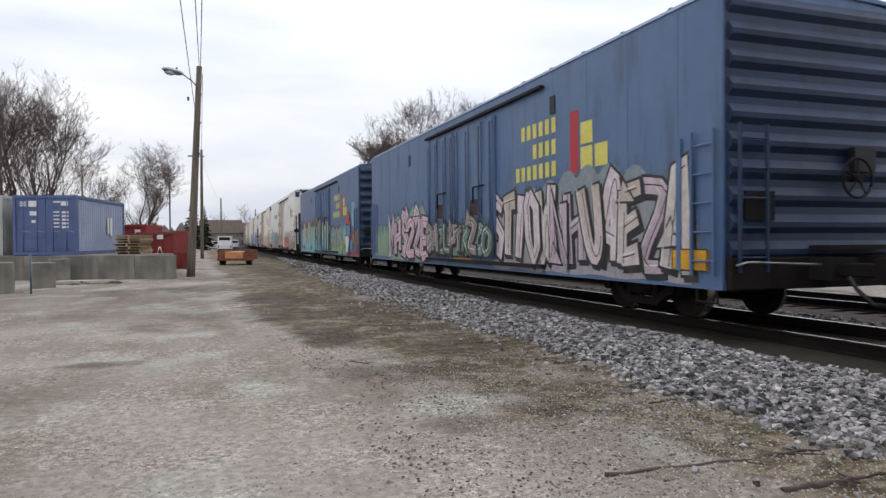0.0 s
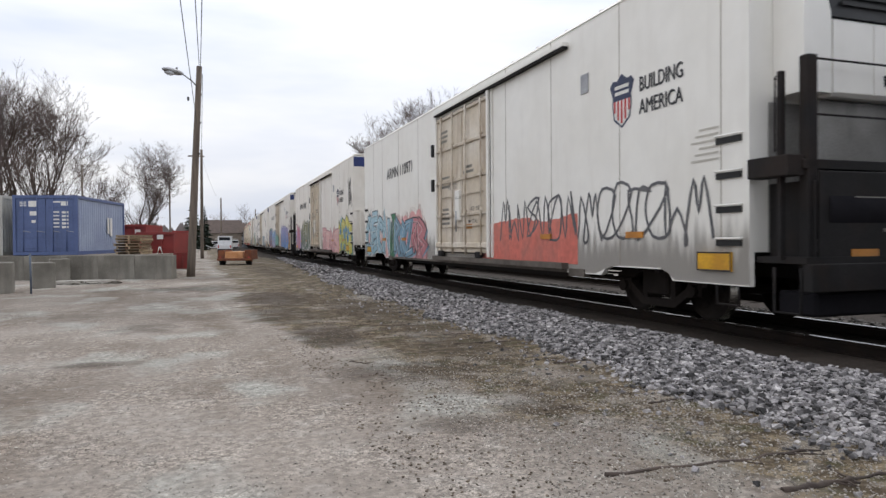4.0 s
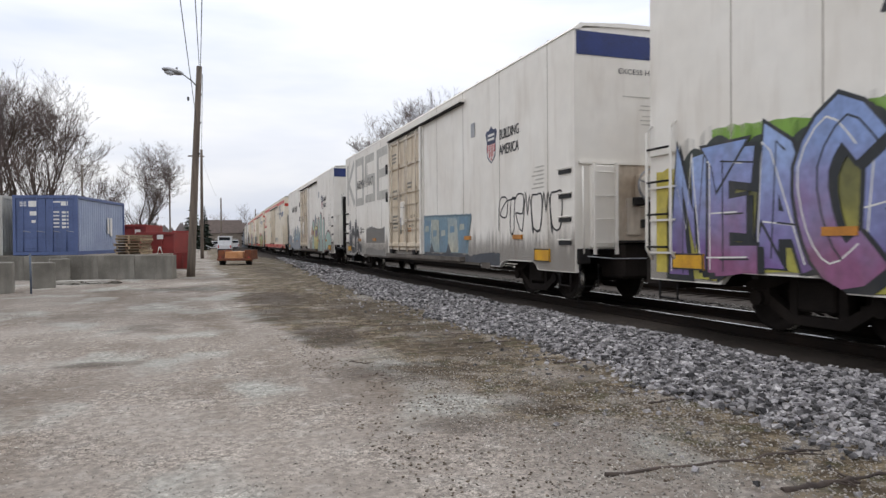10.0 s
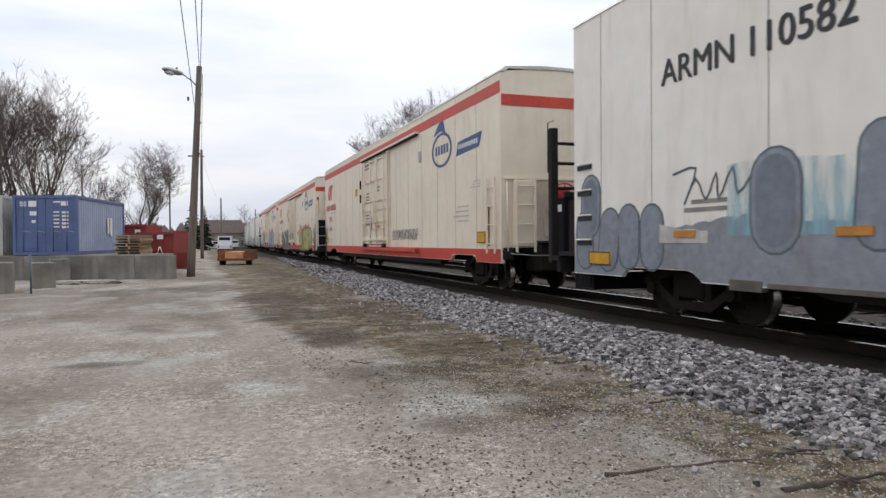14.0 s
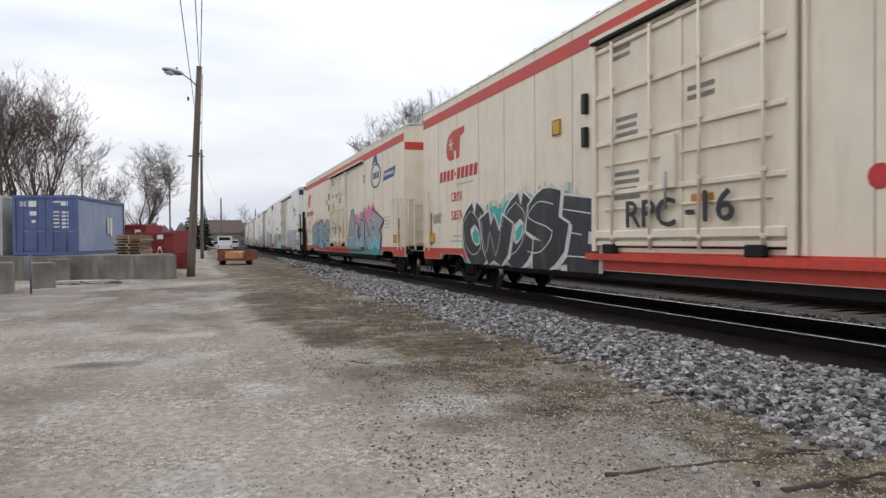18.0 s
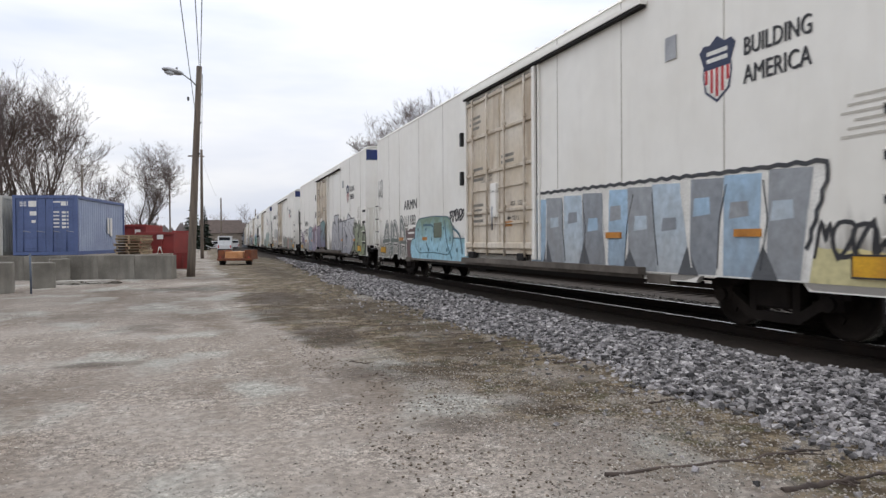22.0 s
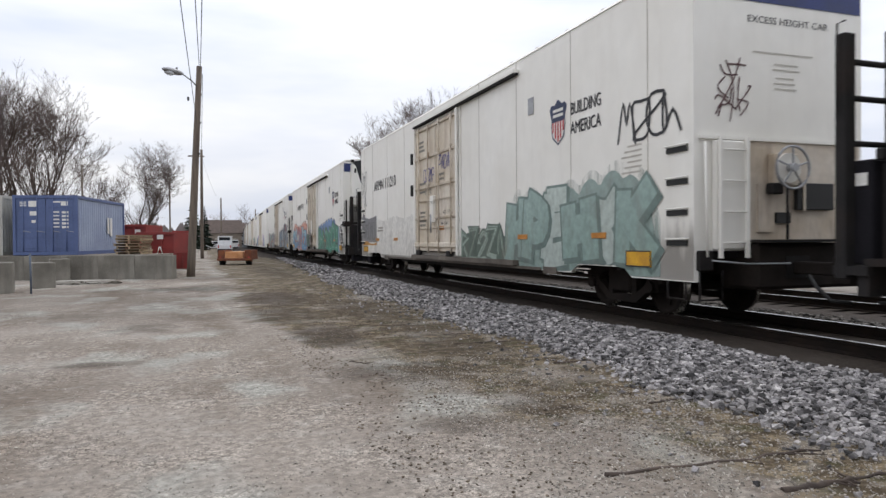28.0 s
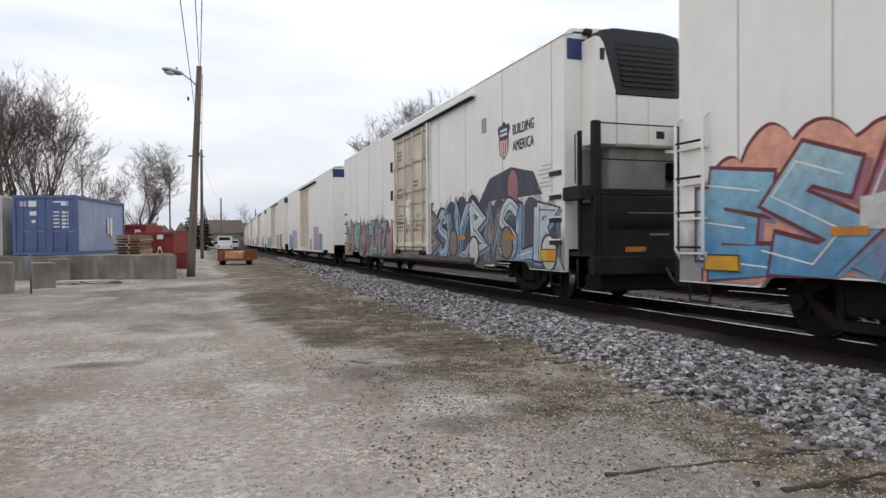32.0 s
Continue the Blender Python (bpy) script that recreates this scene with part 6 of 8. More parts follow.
# -- painted decoration --
def shield(car, u0, u1, z0, z1):
    """A crest: blue crown over red and white stripes."""
    w, h = u1 - u0, z1 - z0

    def poly(pts, lift):
        bm = bmesh.new()
        side_poly(bm, [(u1 - a * w, z0 + b * h) for a, b in pts], lift)
        return bm
    crest = part("crest", poly([(0.5, -0.03), (0.86, 0.16), (0.93, 0.45), (0.9, 0.6), (1.03, 0.85), (0.9, 0.95), (0.72, 0.93), (0.5, 1.05), (0.28, 0.93), (0.1, 0.95), (-0.03, 0.85), (0.1, 0.6), (0.07, 0.45), (0.14, 0.16)], 0.005), CREST_BLUE, car, "striped shield crest")
    part("crown", poly([(0.11, 0.56), (0.89, 0.56), (0.97, 0.84), (0.86, 0.92), (0.72, 0.9), (0.5, 1.0), (0.28, 0.9), (0.14, 0.92), (0.03, 0.84)], 0.006), CREST_BLUE, crest)
    part("field", poly([(0.12, 0.53), (0.12, 0.4), (0.2, 0.18), (0.5, 0.02), (0.8, 0.18), (0.88, 0.4), (0.88, 0.53)], 0.006), WHITEINK, crest)
    for k in range(5):
        a = 0.15 + 0.155 * k
        lo = (0.3, 0.14, 0.07, 0.14, 0.3)[k]
        part("stripe", poly([(a, lo), (a + 0.085, lo), (a + 0.085, 0.53), (a, 0.53)], 0.0075), REDBLOCK, crest)
    for b in (0.76, 0.64):
        part("bar", poly([(0.2, b), (0.8, b), (0.8, b + 0.07), (0.2, b + 0.07)], 0.0075), WHITEINK, crest)


DKNOTCH = surface("dark_grey_spray", rgb("55575a"), rgb("4a4c50"), 0.6, bump=0)
CREST_BLUE = surface("crest_blue", rgb("2f3957"), rgb("2a324c"), 0.6, bump=0)
STROKES = (
    ((0.1, 0.0), (0.35, 0.95), (0.5, 0.45), (0.65, 0.95), (0.9, 0.0)),
    ((0.85, 0.85), (0.3, 0.95), (0.1, 0.5), (0.35, 0.05), (0.9, 0.15)),
    ((0.15, 0.95), (0.15, 0.05), (0.5, 0.5), (0.8, 0.0)),
    ((0.1, 0.05), (0.2, 0.9), (0.8, 0.9), (0.75, 0.45), (0.25, 0.45)),
    ((0.85, 0.9), (0.15, 0.8), (0.8, 0.45), (0.1, 0.1)),
    ((0.1, 0.95), (0.45, 0.05), (0.6, 0.9), (0.95, 0.1)),
    ((0.2, 0.1), (0.15, 0.8), (0.5, 0.98), (0.85, 0.8), (0.8, 0.15), (0.5, 0.0), (0.2, 0.15)),
    ((0.1, 0.9), (0.9, 0.85), (0.5, 0.85), (0.45, 0.0)),
)


def smooth_line(pts, n=3):
    """Catmull-Rom curve through the points."""
    out = []
    P = [pts[0], *pts, pts[-1]]
    for i in range(1, len(P) - 2):
        p0, p1, p2, p3 = P[i - 1:i + 3]
        for k in range(n):
            t = k / n
            out.append(tuple(0.5 * (2 * b + (c_ - a) * t + (2 * a - 5 * b + 4 * c_ - d) * t * t + (3 * b - a - 3 * c_ + d) * t ** 3) for a, b, c_, d in zip(p0, p1, p2, p3)))
    return out + [pts[-1]]


def add_ribbon(bm, pts, w, lift, rise=0.0012, mi=0, taper=1.0):
    """A painted band along a line, one connected strip that rises a hair along its way, so that it never lies in its own plane."""
    n = len(pts)
    pairs = []
    for i, (a, b) in enumerate(pts):
        d0 = Vector((pts[i][0] - pts[i - 1][0], pts[i][1] - pts[i - 1][1])) if i else None
        d1 = Vector((pts[i + 1][0] - pts[i][0], pts[i + 1][1] - pts[i][1])) if i < n - 1 else None
        d0 = (d0 if d0 is not None and d0.length > 1e-6 else d1).normalized()
        d1 = (d1 if d1 is not None and d1.length > 1e-6 else d0).normalized()
        m = (d0 + d1)
        m = m.normalized() if m.length > 0.3 else Vector((-d0.y, d0.x)) * 0 + d1
        k = min(1.5, 1 / max(0.3, m.dot(d1)))
        ww = w / 2 * k * (1 + (taper - 1) * i / max(1, n - 1))
        nx, ny = -m.y * ww, m.x * ww
        h = XL - lift - rise * i / max(1, n - 1)
        pairs.append((bm.verts.new((h, a + nx, b + ny)), bm.verts.new((h, a - nx, b - ny))))
    for (a, b), (c_, d) in zip(pairs, pairs[1:]):
        f = bm.faces.new((a, b, d, c_))
        f.material_index = mi


def ribbon(*args, **kw):
    bm = bmesh.new()
    add_ribbon(bm, *args, **kw)
    return bm


def stretch_ends(pts, e):
    (a, b), (c_, d) = pts[0], pts[1]
    k = e / max(1e-4, math.hypot(a - c_, b - d))
    first = (a + (a - c_) * k, b + (b - d) * k)
    (a, b), (c_, d) = pts[-1], pts[-2]
    k = e / max(1e-4, math.hypot(a - c_, b - d))
    return [first, *pts[1:-1], (a + (a - c_) * k, b + (b - d) * k)]


# letters as strokes in a unit square, left to right
GLYPH = {
    "A": (((0.08, 0.0), (0.4, 1.0), (0.6, 1.0), (0.92, 0.0)), ((0.24, 0.36), (0.78, 0.36))),
    "B": (((0.15, 0.0), (0.15, 1.0)), ((0.15, 0.97), (0.8, 0.82), (0.2, 0.52)), ((0.2, 0.52), (0.9, 0.3), (0.15, 0.03))),
    "C": (((0.9, 0.85), (0.5, 1.0), (0.12, 0.6), (0.25, 0.12), (0.6, 0.0), (0.9, 0.2)),),
    "E": (((0.15, 0.0), (0.18, 1.0)), ((0.15, 0.96), (0.9, 0.92)), ((0.18, 0.5), (0.75, 0.52)), ((0.15, 0.04), (0.92, 0.08))),
    "H": (((0.14, 0.0), (0.16, 1.0)), ((0.84, 0.0), (0.88, 1.0)), ((0.16, 0.5), (0.86, 0.54))),
    "I": (((0.5, 0.0), (0.5, 1.0)),),
    "K": (((0.15, 0.0), (0.15, 1.0)), ((0.85, 1.0), (0.2, 0.45)), ((0.35, 0.55), (0.95, 0.0))),
    "L": (((0.2, 1.0), (0.18, 0.06), (0.9, 0.08)),),
    "M": (((0.08, 0.0), (0.18, 1.0), (0.5, 0.35), (0.82, 1.0), (0.92, 0.0)),),
    "N": (((0.12, 0.0), (0.18, 1.0), (0.8, 0.02), (0.86, 1.0)),),
    "O": (((0.5, 1.0), (0.14, 0.75), (0.14, 0.25), (0.5, 0.0), (0.88, 0.25), (0.86, 0.78), (0.45, 1.0)),),
    "P": (((0.16, 0.0), (0.16, 1.0)), ((0.16, 0.97), (0.88, 0.85), (0.82, 0.5), (0.2, 0.44))),
    "R": (((0.15, 0.0), (0.15, 1.0)), ((0.15, 0.97), (0.85, 0.8), (0.2, 0.5)), ((0.4, 0.5), (0.92, 0.0))),
    "S": (((0.9, 0.88), (0.4, 1.0), (0.14, 0.74), (0.86, 0.36), (0.6, 0.03), (0.1, 0.12)),),
    "T": (((0.05, 0.95), (0.95, 0.98)), ((0.5, 0.95), (0.48, 0.0))),
    "U": (((0.14, 1.0), (0.2, 0.2), (0.55, 0.0), (0.82, 0.25), (0.86, 1.0)),),
    "W": (((0.05, 1.0), (0.3, 0.05), (0.5, 0.6), (0.7, 0.05), (0.95, 1.0)),),
    "Z": (((0.1, 0.95), (0.9, 0.95), (0.1, 0.05), (0.92, 0.06)),),
    "2": (((0.1, 0.7), (0.45, 1.0), (0.86, 0.72), (0.12, 0.06), (0.92, 0.06)),),
}
GLYPH_KEYS = sorted(GLYPH)
MIST = {}


def mist(material):
    """A speckled, see-through film of the same spray colour, for the soft edge of a piece."""
    if material.name not in MIST:
        c = [n.inputs["B"].default_value for n in material.node_tree.nodes if n.type == "MIX"]
        MIST[material.name] = stain_film("overspray_" + material.name, tuple(c[0])[:3], -99, -100, -2.0, 3.4, 0.75)
    return MIST[material.name]


def graffiti(car, seed, u0, u1, z0, z1, fills, line, cloud=None, shine=True, fat=0.29, label="spray-painted wildstyle piece", base=0.0, style="wild", n_letters=0, word="", dots=None):
    """An abstract painted piece from u0 to u1: backing cloud, interlocked outlined bands with cast edges, shards, shine."""
    rng = random.Random(seed)
    z0 = 0.655 if 0.705 < z0 <= 0.81 else z0
    H_, L_ = z1 - z0, u1 - u0
    tail = car.get("length", 0.0)

    def floor_at(u):
        """Lowest painted height: over the trucks the side is cut away."""
        return cut_line(u, tail, z0)
    lift = 0.005 + base
    back = cloud or (fills[0] if style == "bubble" else line)
    # backing: one sheet with a lobed or flaming upper edge, a dark rim behind it
    n = max(6, int(L_ / 0.09))
    lobe = rng.uniform(0.55, 0.8)
    wave = [rng.uniform(0, 6.28) for _ in range(3)]
    bm, rim = bmesh.new(), bmesh.new()
    tops = []
    for i in range(n + 1):
        f = i / n
        edge = min(1.0, 7 * f, 7 * (1 - f)) ** 0.5
        if style == "fire":
            up = 0.1 * abs((f * L_ * 1.3 + wave[0]) % 1.0 - 0.5) * 2 + rng.uniform(0, 0.1)
        else:
            up = 0.16 * abs(math.sin(f * L_ * math.pi / (lobe * 1.25) + wave[0])) ** 0.6 + 0.08 * math.sin(f * L_ * 1.1 + wave[1])
        tops.append((u0 + L_ * f, z0 + H_ * ((0.46 if style == "lobed" else 0.34 if style == "halo" else 0.3) + 0.52 * edge + up if cloud else 0.3 + 0.38 * edge + up * 0.5)))
    feet = [(u, floor_at(u) + H_ * 0.01 * (1 + math.sin(u * 4 + wave[2]))) for u, z in tops]
    for b_, l_, e in ((rim, lift, 0.045 if style == "lobed" else 0.16), (bm, lift + 0.0012, 0.0)):
        hi = [b_.verts.new((XL - l_, u0 + L_ / 2 + (u - u0 - L_ / 2) * (1 + 2 * e / L_), z + e)) for u, z in tops]
        lo = [b_.verts.new((XL - l_, u0 + L_ / 2 + (u - u0 - L_ / 2) * (1 + 2 * e / L_), z)) for u, z in feet]
        for i in range(n):
            b_.faces.new((lo[i], hi[i], hi[i + 1], lo[i + 1]))
    piece = part("graffiti", bm, back, car, label)
    if cloud:
        part("cloud_rim", rim, line if style == "lobed" else mist(cloud), piece)
    else:
        rim.free()
    count = len(word) or n_letters or max(2, round(L_ / ((0.5 if style == "wild" else 0.6) * H_)))
    cell = L_ / count
    shadow = fills[-1] if rng.random() < 0.35 else line
    for k in range(count):
        uc = u1 - cell * (k + 0.5)
        lv = 0.0085 + base + 0.0075 * (k % 2)
        glyph = GLYPH[word[k] if word else GLYPH_KEYS[rng.randrange(len(GLYPH_KEYS))]]
        wdt, hgt = cell * rng.uniform(1.0, 1.25), H_ * rng.uniform(0.74, 0.92)
        lean, slope = rng.uniform(-0.22, 0.22), rng.uniform(-0.12, 0.12)
        foot = z0 + H_ * rng.uniform(0.02, 0.1)
        w = fat * min(H_, cell * 1.5) * rng.uniform(0.9, 1.25)
        dark, edge_, fill_, glow, inner = bmesh.new(), bmesh.new(), bmesh.new(), bmesh.new(), bmesh.new()
        fill = fills[rng.randrange(len(fills))]
        ends_ = []
        for q, st in enumerate(glyph):
            pts = [(uc + wdt / 2 - wdt * (a + rng.uniform(-0.06, 0.06)) - lean * (b - 0.5) * hgt * 0.7, foot + hgt * (0.08 + 0.84 * b + slope * (a - 0.5) + rng.uniform(-0.05, 0.05))) for a, b in st]
            if style == "bubble" or rng.random() < 0.4:
                pts = smooth_line(pts)
            tap = rng.uniform(0.7, 1.35) if style != "bubble" else 1.0
            long = stretch_ends(pts, 0.045)
            add_ribbon(dark, [(a - 0.07, b - 0.06) for a, b in long], w + 0.1, lv + 0.0003 * q, 0.0002, taper=tap)
            add_ribbon(edge_, long, w + (0.16 if style == "halo" else 0.1), lv + 0.0016 + 0.0003 * q, 0.0002, taper=tap)
            add_ribbon(fill_, pts, w, lv + 0.0032 + 0.0003 * q, 0.0002, taper=tap)
            if shine:
                add_ribbon(glow, [(a + w * 0.4, b + w * 0.1) for a, b in pts], 0.02, lv + 0.0048 + 0.0003 * q, 0.0001)
            if style == "wild":
                cut = pts[:max(2, int(len(pts) * 0.8))]
                add_ribbon(inner, [(a - w * 0.2, b + w * 0.05) for a, b in cut], 0.022, lv + 0.0057 + 0.0003 * q, 0.0001)
            ends_ += [pts[0], pts[-1]]
        for b_ in (dark, edge_, fill_, glow, inner):
            for v in b_.verts:
                v.co.z = min(max(v.co.z, floor_at(v.co.y)), z1 + 0.3)
        part("cast_edge", dark, shadow, piece)
        part("outline", edge_, line, piece)
        part("fill", fill_, fill, piece)
        if shine:
            part("shine", glow, WHITEINK, piece)
        else:
            glow.free()
        if inner.verts:
            part("inner_line", inner, line, piece)
        else:
            inner.free()
        if style == "wild" and rng.random() < 0.6:
            # a barbed arrowhead at one end of the letter
            a, b = ends_[rng.randrange(len(ends_))]
            r, ang = w * rng.uniform(0.8, 1.15), rng.choice((-0.5, 0.4, 1.4, 2.7, 3.6))
            for nm, m, grow, up in (("barb_edge", line, 0.07, 0.0046), ("barb", fill, 0.0, 0.0052)):
                sp = bmesh.new()
                side_poly(sp, [(a + (r + grow) * f * math.cos(ang + v), min(z1 + 0.3, max(floor_at(a) + 0.03, b + (r + grow) * f * math.sin(ang + v)))) for v, f in ((0.0, 1.3), (2.1, 0.9), (3.14, 0.3), (4.2, 0.9))], lv + up)
                part(nm, sp, m, piece)
    if dots:
        for q in range(dots[1]):
            a, b, r = rng.uniform(u0 + 0.1 * L_, u1 - 0.1 * L_), z0 + H_ * rng.uniform(0.12, 0.75), dots[2] * rng.uniform(0.5, 1.2)
            sp = bmesh.new()
            side_poly(sp, [(a + r * math.cos(6.283 * v / 12), max(b + r * math.sin(6.283 * v / 12), floor_at(a))) for v in range(12)], base + 0.0245 + 0.0002 * q)
            part("paint_dot", sp, dots[0], piece)
    return piece


def throw_up(car, strokes, w, fill, rim, line, base=0.0, label="dark bubble-lettered throw-up with pale rim"):
    """Fat rounded strokes: an outer line, a pale rim and a fill, each merged over all the strokes."""
    piece = None
    for nm, grow, m, lift in (("graffiti", 0.2, line, 0.006), ("rim", 0.13, rim, 0.009), ("fill", 0.0, fill, 0.012)):
        bm = bmesh.new()
        for q, st in enumerate(strokes):
            pts = smooth_line(st, 5) if len(st) > 2 else list(st)
            add_ribbon(bm, pts, w + grow, base + lift + 0.0003 * q, 0.0001)
            for e, (a, b) in enumerate((pts[0], pts[-1])):
                r = (w + grow) / 2
                side_poly(bm, [(a + r * math.cos(6.283 * v / 14), b + r * math.sin(6.283 * v / 14)) for v in range(14)], base + lift + 0.0003 * q + 0.00008 + 0.00012 * e)
        piece = part(nm, bm, m, piece or car, label if piece is None else "")
    return piece


def spray_shape(car, pts, fill, lift, name="painted_shape", rim=None, grow=0.05, label=""):
    """A flat sprayed shape, with a darker rim behind it where it has one."""
    cu, cz = sum(p[0] for p in pts) / len(pts), sum(p[1] for p in pts) / len(pts)
    bm = bmesh.new()
    side_poly(bm, pts, lift)
    ob = part(name, bm, fill, car, label)
    if rim:
        bm = bmesh.new()
        side_poly(bm, [(u + grow * (1 if u > cu else -1), max(0.66, z + grow * (1 if z > cz else -1))) for u, z in pts], lift - 0.0012)
        part("shape_rim", bm, rim, ob)
    return ob


def oval(u, z, ru, rz, n=26):
    return [(u + ru * math.cos(6.2832 * q / n), z + rz * math.sin(6.2832 * q / n)) for q in range(n)]


def slab_piece(car, seed, u0, u1, z0, z1, fills, line, base=0.0, label="tall block-lettered painted piece", back=None):
    """Tall slabs side by side in alternating colours, pale gaps, dark notches at the foot, a ragged outline over all."""
    rng = random.Random(seed)
    H_ = z1 - z0
    bm = bmesh.new()
    side_poly(bm, [(u1, z0), (u0, z0), (u0 - 0.25, z1), (u1 + 0.05, z1 + 0.1)], 0.006 + base)
    piece = part("graffiti", bm, back or WHITEINK, car, label)
    n = max(3, round((u1 - u0) / 0.72))
    c = (u1 - u0) / n
    for k in range(n):
        a, b = u1 - c * k, u1 - c * (k + 1)
        d = rng.uniform(-0.12, 0.12)
        bm = bmesh.new()
        side_poly(bm, [(a - 0.02 + d * 0.6, z0 + 0.02), (b + 0.03 - d, z0 + 0.02), (b + 0.02 + d, z1 - 0.05), (a - 0.03 + d, z1 - 0.02)], 0.0085 + base + 0.0004 * (k % 2))
        part("slab", bm, fills[k % len(fills)], piece)
        bm = bmesh.new()
        f, g = rng.uniform(0.45, 0.62), rng.uniform(0.12, 0.2)
        side_poly(bm, [(a - 0.2 * c, z0 + H_ * f), (b + 0.3 * c, z0 + H_ * (f + 0.02)), (b + 0.32 * c, z0 + H_ * (f + g)), (a - 0.25 * c, z0 + H_ * (f + g))], 0.0105 + base)
        part("counter", bm, fills[(k + 1) % len(fills)], piece)
        if k % 2:
            bm = bmesh.new()
            side_poly(bm, [(a + 0.18, z0), (a - 0.26, z0), (a - 0.02, z0 + H_ * rng.uniform(0.25, 0.42))], 0.011 + base)
            part("notch", bm, DKNOTCH, piece)
        bm = bmesh.new()
        add_ribbon(bm, [(b + d + rng.uniform(-0.03, 0.03), z1 - 0.1 * H_), (b + rng.uniform(-0.1, 0.1), z0 + 0.55 * H_), (b - d, z0 + 0.08 * H_)], 0.022, 0.0115 + base, 0.0002)
        part("joint_line", bm, line if k % 3 else WHITEINK, piece)
    pts, m = [], int((u1 - u0) / 0.13)
    for i in range(m + 1):
        pts.append((u1 + 0.06 - (u1 - u0 + 0.3) * i / m, z1 + 0.1 - 0.1 * i / m + 0.02 * (-1) ** i * rng.uniform(0.3, 1)))
    for i in range(9):
        pts.append((u0 - 0.27 + 0.33 * i / 9 + 0.016 * (-1) ** i, z1 - (H_ * 0.72) * (i + 1) / 9))
    part("ragged_outline", ribbon(pts, 0.055, 0.0125 + base, 0.0004), line, piece)
    part("end_line", ribbon([(u1 + 0.04, z1 + 0.05), (u1 + 0.12, z0 + 0.7 * H_), (u1 + 0.02, z0)], 0.05, 0.0122 + base, 0.0002), line, piece)
    return piece


def scrawl(car, seed, u0, u1, z0, z1, material, w=0.03, label="thin sprayed scrawl", base=0.0):
    """A looping tag drawn in one thin line."""
    rng = random.Random(seed)
    n = max(3, int((u1 - u0) / (0.4 * (z1 - z0))))
    pts = []
    for k in range(n):
        uc = u1 - (u1 - u0) * (k + 0.5) / n
        cw = (u1 - u0) / n
        zig = STROKES[rng.randrange(len(STROKES))]
        pts += [(uc + cw * 0.8 - cw * 1.6 * a, z0 + (z1 - z0) * (0.05 + 0.9 * b) * rng.uniform(0.85, 1.0)) for a, b in zig]
    part("scrawl", ribbon(smooth_line(pts, 3), w, 0.0052 + base, 0.004), material, car, label)


def end_scrawl(car, seed, x0, x1, z0, z1, material, w=0.025):
    """A tag on the front end of a car."""
    rng = random.Random(seed)
    bm = bmesh.new()
    for q in range(11):
        p0 = (rng.uniform(x0, x1), rng.uniform(z0, z1))
        p1 = (rng.uniform(x0, x1), rng.uniform(z0, z1))
        mid = ((p0[0] + p1[0]) / 2 + rng.uniform(-0.2, 0.2), (p0[1] + p1[1]) / 2 + rng.uniform(-0.2, 0.2))
        line_ = smooth_line([p0, mid, p1], 5)
        add_tube(bm, [(x, -0.006 - 0.0006 * q, z) for x, z in line_], w * 0.22, 4)
        for (xa, za), (xb, zb) in zip(line_, line_[1:]):
            d = math.hypot(xb - xa, zb - za) or 1
            nx, nz = -(zb - za) / d * w / 2, (xb - xa) / d * w / 2
            bm.faces.new([bm.verts.new((x, -0.009 - 0.0006 * q, z)) for x, z in ((xa + nx, za + nz), (xb + nx, zb + nz), (xb - nx, zb - nz), (xa - nx, za - nz))])
    part("scrawl", bm, material, car, "thin sprayed tag on the end")


def cut_line(u, tail, z):
    """The side's lower edge at u, at least z: over each truck the wall is cut away."""
    e = min(u, tail - u) if tail else 0.0
    if not 1.5 < e < 3.42:
        return z
    return max(z, 0.645 + 0.165 * min(1.0, (e - 1.5) / 0.2, (3.42 - e) / 0.25))


def patch(car, u0, u1, z0, z1, material, seed=1, name="paint_patch", label="buffed paint patch", lift=0.0042):
    """A flat coat of paint in one sheet, uneven along its top, cut away over the trucks."""
    rng = random.Random(seed)
    tail = car.get("length", 0.0)
    n = max(4, int((u1 - u0) / 0.12))
    us = [u0 + (u1 - u0) * k / n for k in range(n + 1)]
    bm = bmesh.new()
    lo, hi = [], []
    for u in us:
        lo.append(bm.verts.new((XL - lift, u, cut_line(u, tail, z0))))
        hi.append(bm.verts.new((XL - lift, u, z1 + 0.05 * math.sin(u * 2.3 + seed) + rng.uniform(-0.03, 0.03))))
    for k in range(n):
        bm.faces.new((lo[k], hi[k], hi[k + 1], lo[k + 1]))
    part(name, bm, material, car, label)


def data_lines(car, u, z, n, w, material, h=0.06, gap=0.11):
    bm = bmesh.new()
    for k in range(n):
        side_bar(bm, u, u + w * (0.7 + 0.3 * ((k * 7) % 3) / 2), z - gap * k, z - gap * k + h)
    tagged(part("stencil_block", bm, material, car), "small stencilled data", kind="stuff")


def label_plate(car, u0, u1, z0, z1):
    p = part("yellow_label", box(XL - 0.034, XL - 0.004, u0, u1, z0, z1), YELLOW, car, "yellow panel label with dark border")
    bm = bmesh.new()
    for a, b, c, d in ((u0, u1, z1 - 0.02, z1), (u0, u1, z0, z0 + 0.02), (u0, u0 + 0.02, z0 + 0.021, z1 - 0.021), (u1 - 0.02, u1, z0 + 0.021, z1 - 0.021)):
        side_bar(bm, a, b, c, d, 0.038)
    part("border", bm, INK, p)


FOOT_FILM = None


